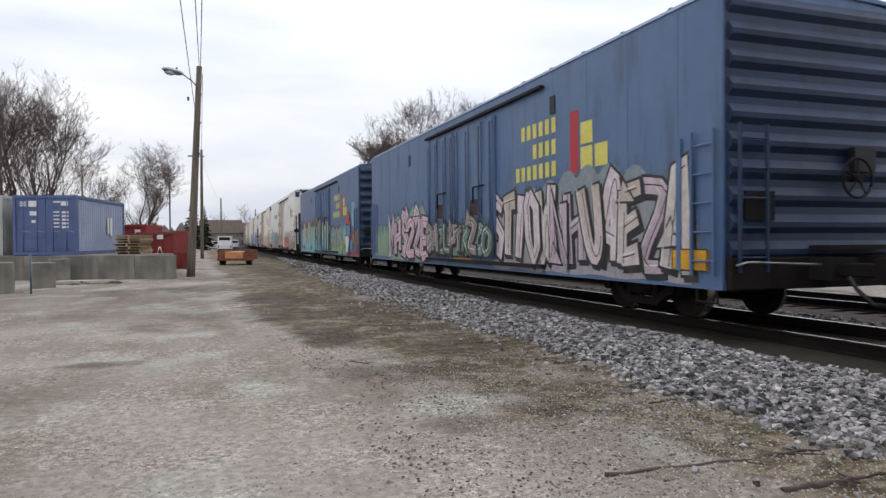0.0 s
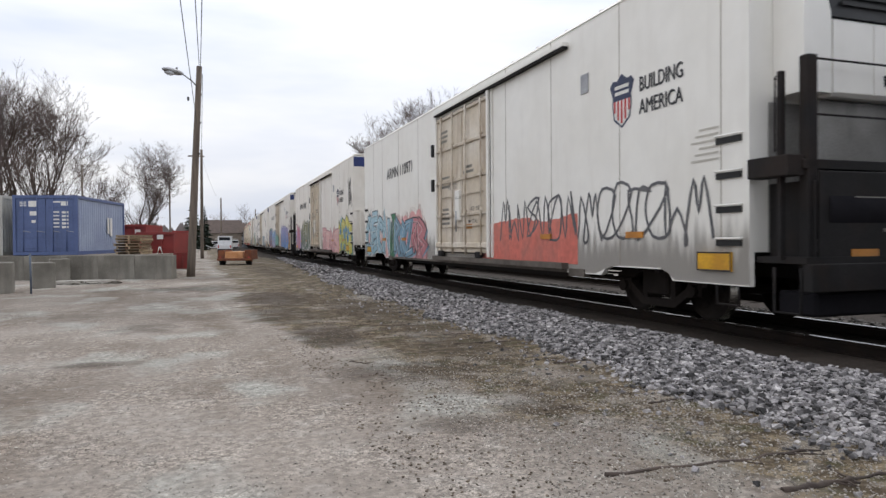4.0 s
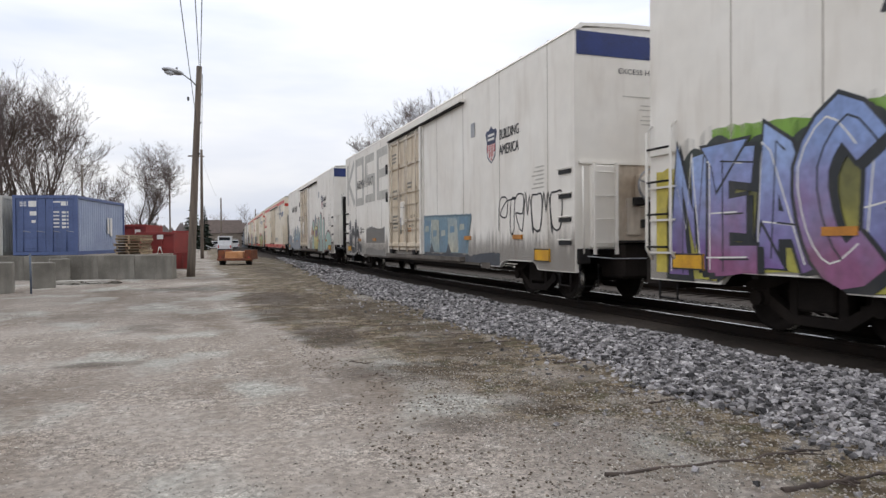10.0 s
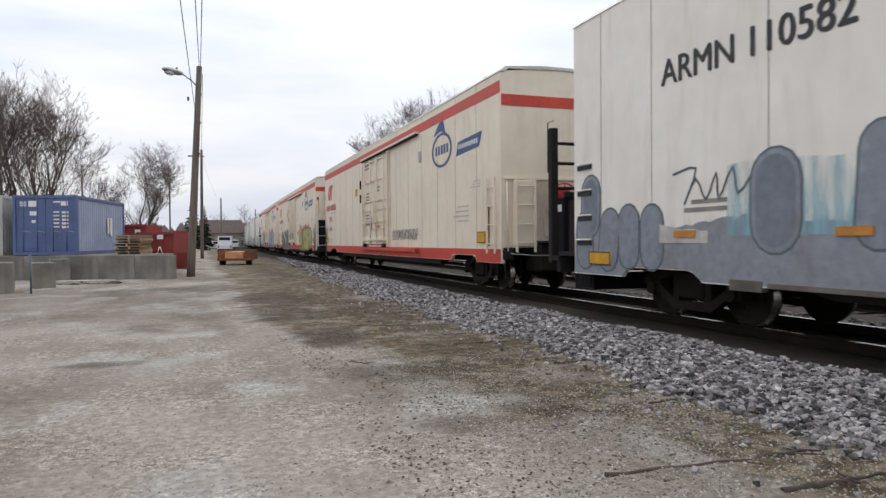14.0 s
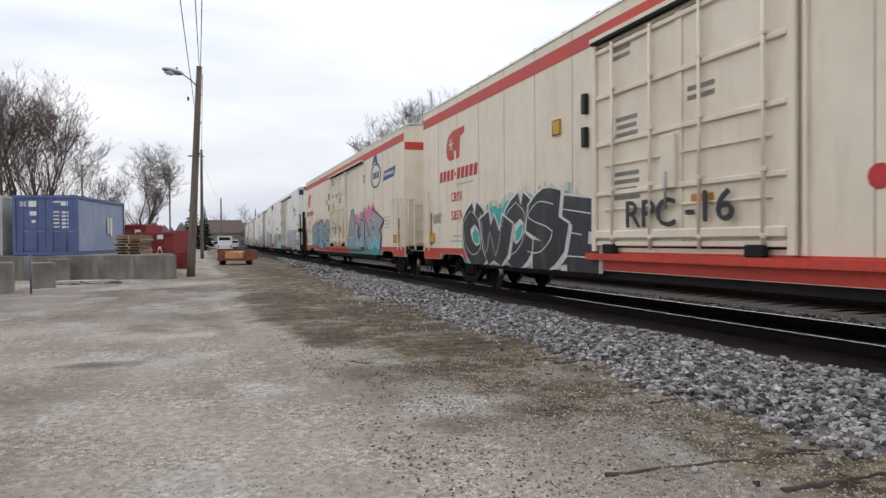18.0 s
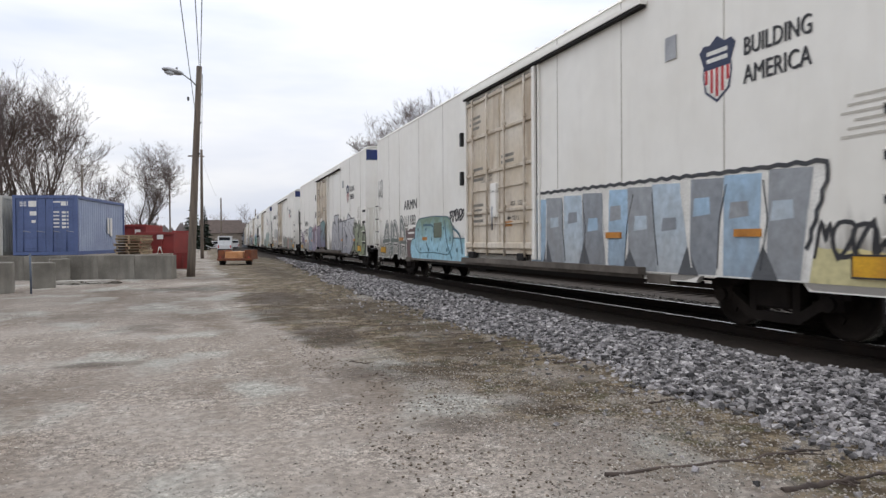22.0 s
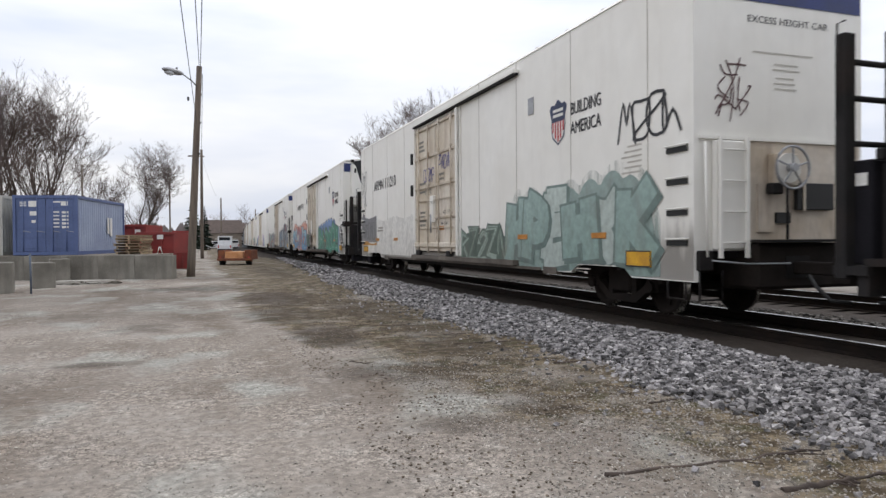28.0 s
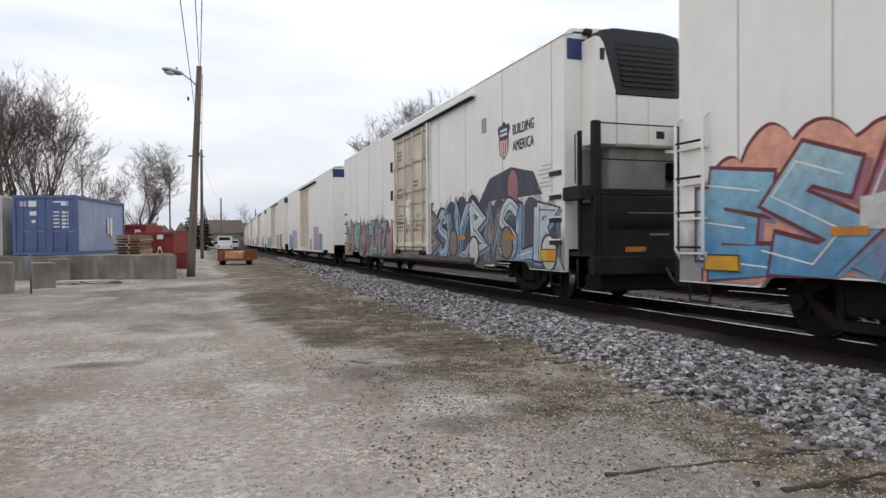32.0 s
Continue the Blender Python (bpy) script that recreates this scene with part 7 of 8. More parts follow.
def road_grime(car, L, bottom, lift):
    """A brown film along the foot of the side, denser downwards."""
    global FOOT_FILM
    FOOT_FILM = FOOT_FILM or stain_film("brown_foot_film", rgb("4a3d30"), -99, -100, 0.4, 1.65, 0.45)
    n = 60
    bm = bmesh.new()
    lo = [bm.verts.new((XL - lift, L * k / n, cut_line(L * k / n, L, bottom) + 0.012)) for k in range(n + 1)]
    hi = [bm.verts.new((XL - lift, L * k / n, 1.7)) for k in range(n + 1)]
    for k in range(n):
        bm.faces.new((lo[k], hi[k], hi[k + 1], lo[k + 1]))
    part("road_grime", bm, FOOT_FILM, car, "brown film along the sill, denser downwards")


def finish(car, L, f, r, front_reach, rear_reach):
    underframe(car, L, f, r)
    add_truck(car, 2.55)
    add_truck(car, L - 2.55)
    ends(car, L, front_reach, rear_reach)


def reefer(front_unit, L, number, label, text_z=3.56, low_text=False, crest=True, dull=False):
    du = -1.1 if front_unit else 0.0
    paint = WHITE_DULL if dull else WHITE
    car = thing("refrigerator_car", label, "freight car", group="cars of the train")
    car["length"] = L
    shell(car, L, 5.2, 5.4, 0.64, paint, paint, [u + du * 0.5 for u in (1.05, 3.4, 5.75, 7.9, 14.6, 16.9, 19.2, 20.6)], SEAM)
    part("side_sill", box(XL - 0.03, XL - 0.004, 4.6, L - 4.6, 0.64, 0.70), TRACKGRIME, car)
    reefer_door(car, 9.35 + du, 13.15 + du, 0.95, 4.78, paint, DOORCREAM if dull else DOORWHITE)
    grab_irons(car, 0.12, (1.26, 1.70, 2.15, 2.62), paint)
    if number in ("110139", "111183", "110751"):
        side_ladder(car, L - 0.32, paint)
    else:
        grab_irons(car, L - 0.6, (1.26, 1.70, 2.15, 2.62), paint)
    stirrup(car, 0.4, BLACKSTEEL)
    stirrup(car, L - 0.4, BLACKSTEEL)
    label_plate(car, 0.95 + du * 0.6, 1.6 + du * 0.6, 0.82, 1.08)
    label_plate(car, L - 1.2, L - 0.55, 0.82, 1.05)
    part("vent_plate", box(XL - 0.02, XL - 0.003, 4.9 + du, 5.15 + du, 3.9, 4.25, 0.005), GALV, car)
    part("jack_pad", box(XL - 0.02, XL + 0.1, 3.95, 4.5, 0.58, 0.72), TRACKGRIME, car)
    part("jack_pad", box(XL - 0.02, XL + 0.1, L - 4.5, L - 3.95, 0.58, 0.72), TRACKGRIME, car)
    for u in (2.2, 5.2, 15.5, 18.2):
        part("reflector", box(XL - 0.032, XL - 0.004, u, u + 0.45, 1.28, 1.38), ORANGE, car)
    if crest:
        cu = du + (0.2 if number == "111183" else 0.0)
        shield(car, 3.55 + cu, 4.2 + cu, 3.12, 3.95)
        side_text(car, "BUILDING", 3.4 + cu, 2.36 + cu, 3.6, 0.23, INK)
        side_text(car, "AMERICA", 3.4 + cu, 2.36 + cu, 3.24, 0.23, INK)
    left = 17.95 if front_unit else 18.95
    if number:
        if low_text:
            left += 0.13 if number == "111183" else 0.0
            side_text(car, "ARMN", left, left - 1.48, 2.32, 0.32, INK)
            side_text(car, number, left, left - 1.32, 1.8, 0.32, INK)
        else:
            side_text(car, "ARMN " + number, left, left - 3.25, text_z, 0.38, INK)
    data_lines(car, 17.6, 1.75, 2, 1.0, GREYINK)
    data_lines(car, 1.2 + du * 0.6, 2.75, 6, 0.55, FAINTINK, 0.03, 0.085)
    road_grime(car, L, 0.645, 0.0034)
    plain_end(car, L, front_unit, paint, STRIPE_BLUE, 5.2)
    unit_end(car, L, not front_unit, paint, BLACKSTEEL)
    finish(car, L, 0.8 if front_unit else 0.3, 0.3 if front_unit else 0.8, 0.9 if front_unit else 0.3, 0.3 if front_unit else 0.9)
    return car


def logo_blocks(car, u, z):
    """A red winged emblem with a plain bar beneath it, in place of lettering."""
    bm = bmesh.new()
    pts = [(0.0, 0.35), (0.08, 0.12), (0.3, 0.0), (0.62, 0.02), (0.62, 0.3), (0.8, 0.3), (0.8, 0.0), (1.05, 0.03), (1.12, 0.72), (1.4, 0.78), (1.45, 1.0), (0.55, 0.98), (0.2, 0.85), (0.04, 0.62)]
    side_poly(bm, [(u - a * 0.97, z + b * 0.82) for a, b in pts], 0.006)
    emblem = part("emblem", bm, RED, car, "red emblem with a white star of lines")
    bm = bmesh.new()
    for k in range(3):
        a = k * math.pi / 3
        dx, dz = 0.2 * math.cos(a), 0.2 * math.sin(a)
        nx, nz = -math.sin(a) * 0.018, math.cos(a) * 0.018
        c = (u - 0.38, z + 0.45)
        side_poly(bm, [(c[0] + dx + nx, c[1] + dz + nz), (c[0] + dx - nx, c[1] + dz - nz), (c[0] - dx - nx, c[1] - dz - nz), (c[0] - dx + nx, c[1] - dz + nz)], 0.0075 + 0.0005 * k)
    part("star", bm, WHITEINK, emblem)
    x, name = u + 0.58, None
    for k in range(10):
        w = 0.225 if k != 4 else 0.12
        hh = 0.3 if k != 4 else 0.08
        zz = z - 0.55 + (0.11 if k == 4 else 0)
        bm = bmesh.new()
        side_poly(bm, [(x, zz), (x - w, zz), (x - w - 0.05, zz + hh), (x - 0.05, zz + hh)], 0.006)
        name = part("name_bar", bm, REDINK, name or car, "" if name else "red name drawn as plain slanted bars")
        if k:
            name = name.parent
        x -= w + 0.075


def cryo(front_unit, L, number, label):
    car = thing("refrigerator_car", label, "freight car", group="cars of the train")
    car["length"] = L
    shell(car, L, 5.2, 5.4, 0.72, CREAM, ROOFM, [1.5 + 1.52 * i for i in range(int((L - 2) / 1.52) + 1) if not 9.7 < 1.5 + 1.52 * i < 14.5], SEAM)
    part("red_stripe", box(XL - 0.007, XL - 0.0045, 0.02, L - 0.02, 4.7, 4.98), RED, car, "red painted stripe")
    part("red_sill", prism([(0.02, 0.73), (1.48, 0.73), (1.6, 0.89), (3.3, 0.89), (3.44, 0.73), (L - 3.44, 0.73), (L - 3.3, 0.89), (L - 1.6, 0.89), (L - 1.48, 0.73), (L - 0.02, 0.73), (L - 0.02, 1.05), (0.02, 1.05)], "x", XL - 0.007, XL - 0.0045), RED, car, "red painted sill stripe")
    y0 = -0.011
    part("end_stripe", box(-1.58, 1.58, -0.011, -0.004, 4.4, 4.66), RED, car)
    part("end_stripe", box(-1.58, 1.58, L + 0.004, L + 0.011, 4.4, 4.66), RED, car)
    part("side_sill", box(XL + 0.1, XL + 0.16, 4.6, L - 4.6, 0.58, 0.72), BLACKSTEEL, car)
    reefer_door(car, 10.1, 14.3, 1.15, 4.55, CREAM, CREAM)
    bm = bmesh.new()
    ring = 24
    uc, zc = 4.15, 3.88
    for k in range(ring):
        a, b = 6.283 * k / ring, 6.283 * (k + 1) / ring
        side_poly(bm, [(uc + 0.88 * math.cos(q) * r, zc + 0.5 * math.sin(q) * r) for q, r in ((a, 1), (b, 1), (b, 0.84), (a, 0.84))], 0.006)
    for k in range(5):
        side_bar(bm, uc - 0.58 + 0.24 * k, uc - 0.42 + 0.24 * k, zc - 0.12, zc + 0.14, 0.006)
    side_poly(bm, [(uc + 0.75, zc + 0.45), (uc + 0.1, zc + 0.55), (uc - 0.35, zc + 0.45), (uc - 0.1, zc + 1.0)], 0.0065)
    blue = surface("slate_blue_paint", rgb("3f5a82"), rgb("37507a"), 0.6, bump=0)
    part("emblem", bm, blue, car, "oval slate blue emblem drawn in plain shapes")
    bm = bmesh.new()
    side_poly(bm, [(2.95, 3.55), (1.3, 3.62), (1.1, 3.98), (2.8, 3.92)], 0.006)
    band = part("slogan_band", bm, blue, car)
    bm = bmesh.new()
    for k in range(9):
        side_bar(bm, 1.4 + 0.16 * k, 1.5 + 0.16 * k, 3.72, 3.84, 0.0075)
    part("bars", bm, WHITEINK, band)
    ul = L - (2.1 if front_unit else 1.0)
    logo_blocks(car, ul, 3.48)
    side_text(car, "CRYX", ul - 0.36, ul - 1.24, 2.34, 0.25, REDINK)
    side_text(car, number, ul - 0.36, ul - 1.16, 1.83, 0.25, REDINK)
    data_lines(car, ul - 2.0, 2.76, 1, 1.7, FAINTINK, 0.05, 0.1)
    data_lines(car, ul - 1.2, 1.36, 2, 1.0, FAINTINK, 0.05, 0.14)
    data_lines(car, 2.0, 2.15, 4, 1.2, FAINTINK, 0.04, 0.13)
    data_lines(car, 1.2, 2.75, 3, 0.7, FAINTINK, 0.03, 0.07)
    label_plate(car, 0.9, 1.4, 1.2, 1.48)
    label_plate(car, L - 1.05, L - 0.55, 1.2, 1.48)
    label_plate(car, 15.6, 15.9, 3.3, 3.6)
    for u in (0.45, L - 0.45):
        if (u < 1) != front_unit:
            ladder(car, XL - 0.07, u, 0.95, 2.75, 4, "y", CREAM, 0.46)
        stirrup(car, u, BLACKSTEEL)
    for u in (0.68, L - 0.8):
        part("brown_strip", box(XL - 0.02, XL - 0.003, u, u + 0.09, 1.12, 2.1), OLDBRASS, car, "brown weathered strip")
    part("vent_plate", box(XL - 0.02, XL - 0.003, 6.1, 6.35, 3.75, 4.1, 0.005), GALV, car)
    plain_end(car, L, front_unit, CREAM, None, 4.98, REDBLOCK)
    cream_unit_end(car, L, not front_unit)
    finish(car, L, 0.8 if front_unit else 0.3, 0.3 if front_unit else 0.8, 0.9 if front_unit else 0.3, 0.3 if front_unit else 0.9)
    return car


def boxcar(L, label):
    car = thing("boxcar", label, "freight car", group="cars of the train")
    shell(car, L, 4.62, 4.82, 0.56, BLUE, BLUE, [0.9 + 1.25 * i for i in range(int(L / 1.25)) if not 6.9 < 0.9 + 1.25 * i < 12.9], BLUE, False)
    # corrugated ends
    for yy, s in ((0.0, -1), (L, 1)):
        for k in range(10):
            z = 0.95 + 0.37 * k
            bm = bmesh.new()
            add_prism(bm, [(yy + s * d, z + h) for d, h in ((0.0, 0.0), (0.07, 0.09), (0.08, 0.16), (0.0, 0.28))], "x", -1.5, 1.5)
            part("end_rib", bm, BLUE_DARK, car)
    part("end_sheet", box(-1.56, 1.56, -0.0035, -0.0025, 0.7, 4.55), BLUE_DARK, car)
    part("end_sill", box(-1.56, 1.56, -0.12, -0.004, 0.56, 1.0, 0.02), TRUCKSTEEL, car)
    part("end_patch", box(0.45, 1.5, -0.012, -0.004, 4.42, 4.5), WHITEINK, car)
    # double plug doors
    for u0, u1 in ((7.4, 10.1), (10.16, 12.4)):
        d = part("door", box(XL - 0.04, XL - 0.003, u0, u1, 0.82, 4.2), BLUE, car, "faded blue sliding plug door")
        for f in (0.04, 0.3, 0.62, 0.92):
            u = u0 + f * (u1 - u0)
            part("lock_rod", tube([(XL - 0.08, u, 0.8), (XL - 0.08, u, 4.2)], 0.022, 6), BLUE, d)
            part("door_rib", box(XL - 0.07, XL - 0.041, u + 0.12, u + 0.2, 0.9, 4.1), BLUE_DARK, d)
        part("crank", tube([(XL - 0.12, u0 + 1.2, 2.2), (XL - 0.12, u0 + 1.2, 2.6), (XL - 0.12, u0 + 0.5, 2.6)], 0.025, 6), BLACKSTEEL, d)
        bm = bmesh.new()
        side_bar(bm, u0 + 0.8, u0 + 1.6, 1.9, 2.3, 0.043)
        part("dark_panel", bm, surface("dark_red_primer", rgb("3e2626"), rgb("2f1e1f"), 0.7, bump=0.0), d)
    part("door_track", box(XL - 0.1, XL - 0.003, 5.0, 12.6, 4.33, 4.39), BLACKSTEEL, car, "dark sliding-door track")
    part("lower_track", box(XL - 0.1, XL - 0.003, 5.0, 12.6, 0.68, 0.76), BLACKSTEEL, car)
    part("vent_plate", box(XL - 0.02, XL - 0.003, 4.55, 4.75, 3.75, 4.1), RUBBER, car)
    part("vent_plate", box(XL - 0.02, XL - 0.003, 14.4, 14.6, 3.75, 4.1), RUBBER, car)
    # plain bars in place of the owner's name, three rows
    name = None
    for row, n in enumerate((6, 4, 7)):
        for k in range(n):
            x, z = 4.5 + 0.27 * k, 3.38 - 0.43 * row
            bm = bmesh.new()
            side_bar(bm, x + 0.035, x + 0.2, z, z + 0.3)
            name = name or part("name_plate", bm, YELLOWINK, car, "owner's name drawn as yellow bars")
            if bm.is_valid:
                part("name_bar", bm, YELLOWINK, name)
    bm = bmesh.new()
    side_bar(bm, 3.68, 3.98, 2.5, 3.66)
    emblem = part("emblem", bm, REDBLOCK, car, "stepped red and yellow block emblem")
    for u0, z0 in ((3.2, 2.55), (3.2, 3.0), (2.72, 2.55)):
        bm = bmesh.new()
        side_bar(bm, u0, u0 + 0.4, z0, z0 + 0.4, 0.006)
        part("emblem_block", bm, YELLOWINK, emblem)
    for u in (0.32, L - 0.32):
        ladder(car, XL - 0.06, u, 0.75, 2.75, 5, "y", BLUE, 0.44)
        stirrup(car, u, BLACKSTEEL)
    for u in (0.85, L - 0.85):
        part("corner_post", box(XL - 0.04, XL - 0.003, u - 0.05, u + 0.05, 0.8, 2.7), BLUE, car)
    label_plate(car, 0.25, 1.0, 0.8, 1.12)
    part("sill_label", box(XL - 0.02, XL - 0.004, 9.0, 10.3, 0.7, 0.8), YELLOW, car)
    ladder(car, -1.2, -0.14, 0.8, 2.8, 5, "x", BLUE_DARK, 0.46)
    brake_wheel(car, 0.55, -0.24, 2.1, BLACKSTEEL)
    part("brake_platform", box(-0.2, 1.2, -0.45, -0.1, 1.1, 1.16), BLACKSTEEL, car)
    part("end_box", box(0.6, 1.0, -0.16, -0.01, 2.2, 2.55), RUBBER, car)
    part("tack_board", box(-1.3, -0.8, -0.1, -0.02, 1.5, 1.9), BLACKSTEEL, car)
    part("uncoupling_lever", tube([(-1.55, -0.2, 0.9), (-1.5, -0.35, 0.95), (-0.3, -0.4, 0.9)], 0.016, 6), GALV, car)
    finish(car, L, 0.5, 0.5, 0.35, 0.35)
    return car


def far_reefer(L, label, seed, paint_, tints):
    """A plainer car for the tail of the train, which stays far off."""
    car = thing("refrigerator_car", label, "freight car", group="cars of the train")
    shell(car, L, 5.2, 5.4, 0.64, paint_, paint_, (), paint_)
    bm = bmesh.new()
    add_box(bm, XL - 0.035, XL - 0.003, 9.35, 13.15, 0.95, 4.78)
    for f in (0.0, 0.25, 0.5, 0.74, 0.97):
        z = 0.95 + f * 3.83
        add_box(bm, XL - 0.075, XL - 0.036, 9.38, 13.12, z, z + 0.09)
    for f in (0.09, 0.36, 0.62, 0.86):
        add_box(bm, XL - 0.11, XL - 0.076, 9.35 + 3.8 * f, 9.39 + 3.8 * f, 0.9, 4.8)
    part("door", bm, DOORWHITE, car)
    part("door_track", box(XL - 0.16, XL - 0.003, 5.6, 13.2, 4.9, 4.97), BLACKSTEEL, car)
    part("end_stripe", box(-1.56, 1.56, -0.012, -0.004, 4.72, 5.16), STRIPE_BLUE, car)
    for x in (-1.1, 0.93, 1.42):
        part("post", box(x - 0.07, x + 0.07, L + 0.55, L + 0.69, 0.8, 3.6), BLACKSTEEL, car)
    part("platform", box(-1.5, 1.5, L + 0.02, L + 0.8, 0.7, 1.03), BLACKSTEEL, car)
    rng = random.Random(seed)
    for u0, u1 in ((rng.uniform(0.4, 2), rng.uniform(7, 9)), (rng.uniform(13.3, 15), rng.uniform(18, 21))):
        for k in range(3):
            m = tints[k % len(tints)]
            a, b_ = sorted((rng.uniform(u0, u1), rng.uniform(u0, u1)))
            patch(car, a, max(b_, a + 1.2), 0.76, rng.uniform(1.4, 2.2), m, seed + k, "graffiti", "faded graffiti", 0.005 + 0.002 * k)
    finish(car, L, 0.3, 0.8, 0.3, 0.9)
    return car


def paint(h, low=None, z0=0.9, z1=2.4):
    return spray("spray_" + h + ("_" + low if low else ""), rgb(h), rgb(low) if low else None, z0, z1)


BLK, WHT = paint("1f2022"), paint("dedbd6")
DK = paint("3a3d40")
CARS = {}
GW = "faded blue steel boxcar with yellow and red emblem and graffiti"
RW = "white insulated refrigerator car with plug door and graffiti"
CR = "cream refrigerator car with red stripes and graffiti"


def make_train():
    # front position of each car along the line at 16 s
    front = {-1: -200.8, 0: -178.2, 1: -155.7, 2: -132.3, 3: -108.2, 4: -82.45, 5: -58.45, 6: -33.55, 7: -8.76, 8: 19.23, 9: 45.6, 10: 74.0, 11: 97.9, 12: 122.6, 13: 147.0, 14: 172.5, 15: 197.0}
    length = {2: 21.7, 3: 21.6, 4: 21.75, 10: 21.8, 11: 21.4, 12: 21.1, 13: 21.3, 14: 21.2}
    for k, u in ((-1, False), (0, False), (1, False)):
        CARS[k] = (boxcar(19.9, GW), front[k])
    spec = {2: (True, "110971", False, False), 3: (False, "110587", False, True), 4: (True, "110751", False, True), 5: (False, "110474", False, True), 6: (False, "110582", False, True),
            10: (True, "111183", True, False), 11: (False, "110726", True, False), 12: (False, "110264", False, False), 13: (False, "111210", False, False), 14: (True, "110139", False, False), 15: (True, None, False, False)}
    for k, (unit, num, low, dull) in spec.items():
        CARS[k] = (reefer(unit, length.get(k, 21.5), num, RW, 3.27 if k == 13 else 3.56, low, dull=dull), front[k])
    for k, unit, num in ((7, False, "5852"), (8, True, "5859"), (9, False, "5851")):
        CARS[k] = (cryo(unit, 24.2, num, CR), front[k])
    y = 197.0 + 24.9
    for k in range(16, 27):
        c1, c2, c3 = (("8fa4b8", "c98f8f", "5f625f"), ("6f9cbc", "b8a4c0", "d0c08a"), ("6a6c74", "7fae9c", "c8a08c"))[k % 3]
        CARS[k] = (far_reefer(21.5, RW, k * 5, WHITE_DULL if k % 4 == 1 else WHITE, [paint(c1), paint(c2), paint(c3)]), y)
        y += 24.9


make_train()


# -- each car's graffiti --
def car_of(k):
    return CARS[k][0]


def decorate():
    g, sc, pa = graffiti, scrawl, patch
    g(car_of(0), 1, 0.6, 7.6, 0.6, 2.5, [paint("cfc0c4", "d9cbcb"), paint("d6cbc4"), paint("c7b2bd"), paint("bcae9c", "cfc0c0")], BLK, paint("7f8a90", "a09aa0"), True, 0.3, n_letters=12)
    g(car_of(0), 2, 12.5, 17.2, 0.6, 2.3, [paint("d8b3c4", "cfa5b8"), paint("dcbcc8", "d2aabb"), paint("cdb9c0")], BLK, paint("7f9a86", "8aa08c"), True, 0.26)
    pa(car_of(0), 17.2, 19.3, 0.7, 1.9, stain_film("faint_green_overspray", rgb("8fa58c"), -99, -100, 0.6, 2.4, 0.8), 102, "overspray", "pale green overspray")
    g(car_of(0), 3, 7.5, 12.3, 0.85, 1.8, [paint("5f7f8c", "6d8a72"), paint("7f9a98"), paint("9a8f8a")], BLK, paint("4f6470", "6a8578"), base=0.1)
    one = car_of(1)
    g(one, 4, 2.9, 7.3, 0.62, 2.1, [paint("4a86b8", "8ba36b"), paint("5f93b8", "9db77e"), paint("4f8cb4", "93a86d")], BLK, paint("b98078", "7fa8a5"), style="bubble", n_letters=5)
    pa(one, 0.05, 2.9, 0.6, 1.9, mist(paint("c0505a", "b84a52")), 104, "overspray", "red overspray", 0.0046)
    pa(one, 0.05, 1.7, 0.6, 1.15, paint("b4505a", "a8484f"), 105, "paint_patch", "red painted patch", 0.0052)
    throw_up(one, [[(2.45, 0.98), (2.25, 1.5), (2.15, 1.85)]], 0.62, paint("3f8fc0", "4a9ac4"), paint("3f8fc0"), BLK, 0.026, "blue rounded painted shape")
    spray_shape(one, [(2.95, 1.5), (2.3, 1.55), (2.0, 1.35), (2.2, 0.95), (2.35, 0.7), (2.75, 0.75)], paint("d6d0b4", "dedbd2"), 0.041, rim=BLK)
    spray_shape(one, oval(1.45, 1.05, 0.3, 0.32, 16), paint("4a94c0"), 0.041, rim=BLK)
    spray_shape(one, [(2.85, 2.15), (2.6, 2.3), (2.45, 2.6), (2.2, 2.68), (1.98, 2.55), (1.85, 2.25), (1.5, 2.1), (1.8, 2.05)], paint("b83238", "a82c34"), 0.041, rim=BLK, label="red domed painted shape")
    spray_shape(one, [(1.3, 1.2), (0.5, 1.05), (0.06, 1.15), (0.06, 1.85), (0.5, 1.75), (1.25, 1.5)], paint("d4a034", "c8963a"), 0.0095, rim=DK, label="yellow painted wedge")
    pa(one, 0.7, 1.55, 1.9, 3.1, mist(paint("6db3b8", "7ab8bc")), 107, "overspray", "pale cyan overspray", 0.0056)
    for q in range(3):
        sc(one, 7 + q, 0.8, 1.45, 1.95 + 0.36 * q, 2.4 + 0.36 * q, paint("7fbcc2"), 0.09, base=0.002 + 0.005 * q)
    sc(one, 108, 0.2, 1.4, 0.75, 1.1, paint("cfa8ac"), 0.03, base=0.004)
    for row, z in (("28242", 1.93),):
        side_text(one, row, 18.95, 17.8, z, 0.2, WHITEINK, 0.0062)
    g(car_of(1), 6, 12.45, 19.5, 0.64, 2.45, [paint("93a276", "7fc0c4"), paint("9da584", "86b7bb"), paint("a8ae8a", "7fbcc0"), paint("8a9a72", "78babf"), paint("b9ad8c", "8cc5c8")], paint("2c2a2b"), paint("3a302b", "4a5c60"), True, 0.3, style="fire", word="RAUSKE")
    g(car_of(1), 96, 7.45, 12.35, 0.8, 2.75, [paint("93a276", "7fc0c4"), paint("a3ab86", "86b7bb"), paint("9a6a5c", "7fb0b4"), paint("b9ad8c", "8cc5c8")], paint("2c2a2b"), paint("3a302b", "4a5c60"), True, 0.3, base=0.042, style="fire", word="SEKR")
    pa(car_of(1), 5.0, 19.4, 0.63, 0.8, paint("6fb9bf", "78bcc2"), 97, "sill_band", "teal painted sill band", 0.024)
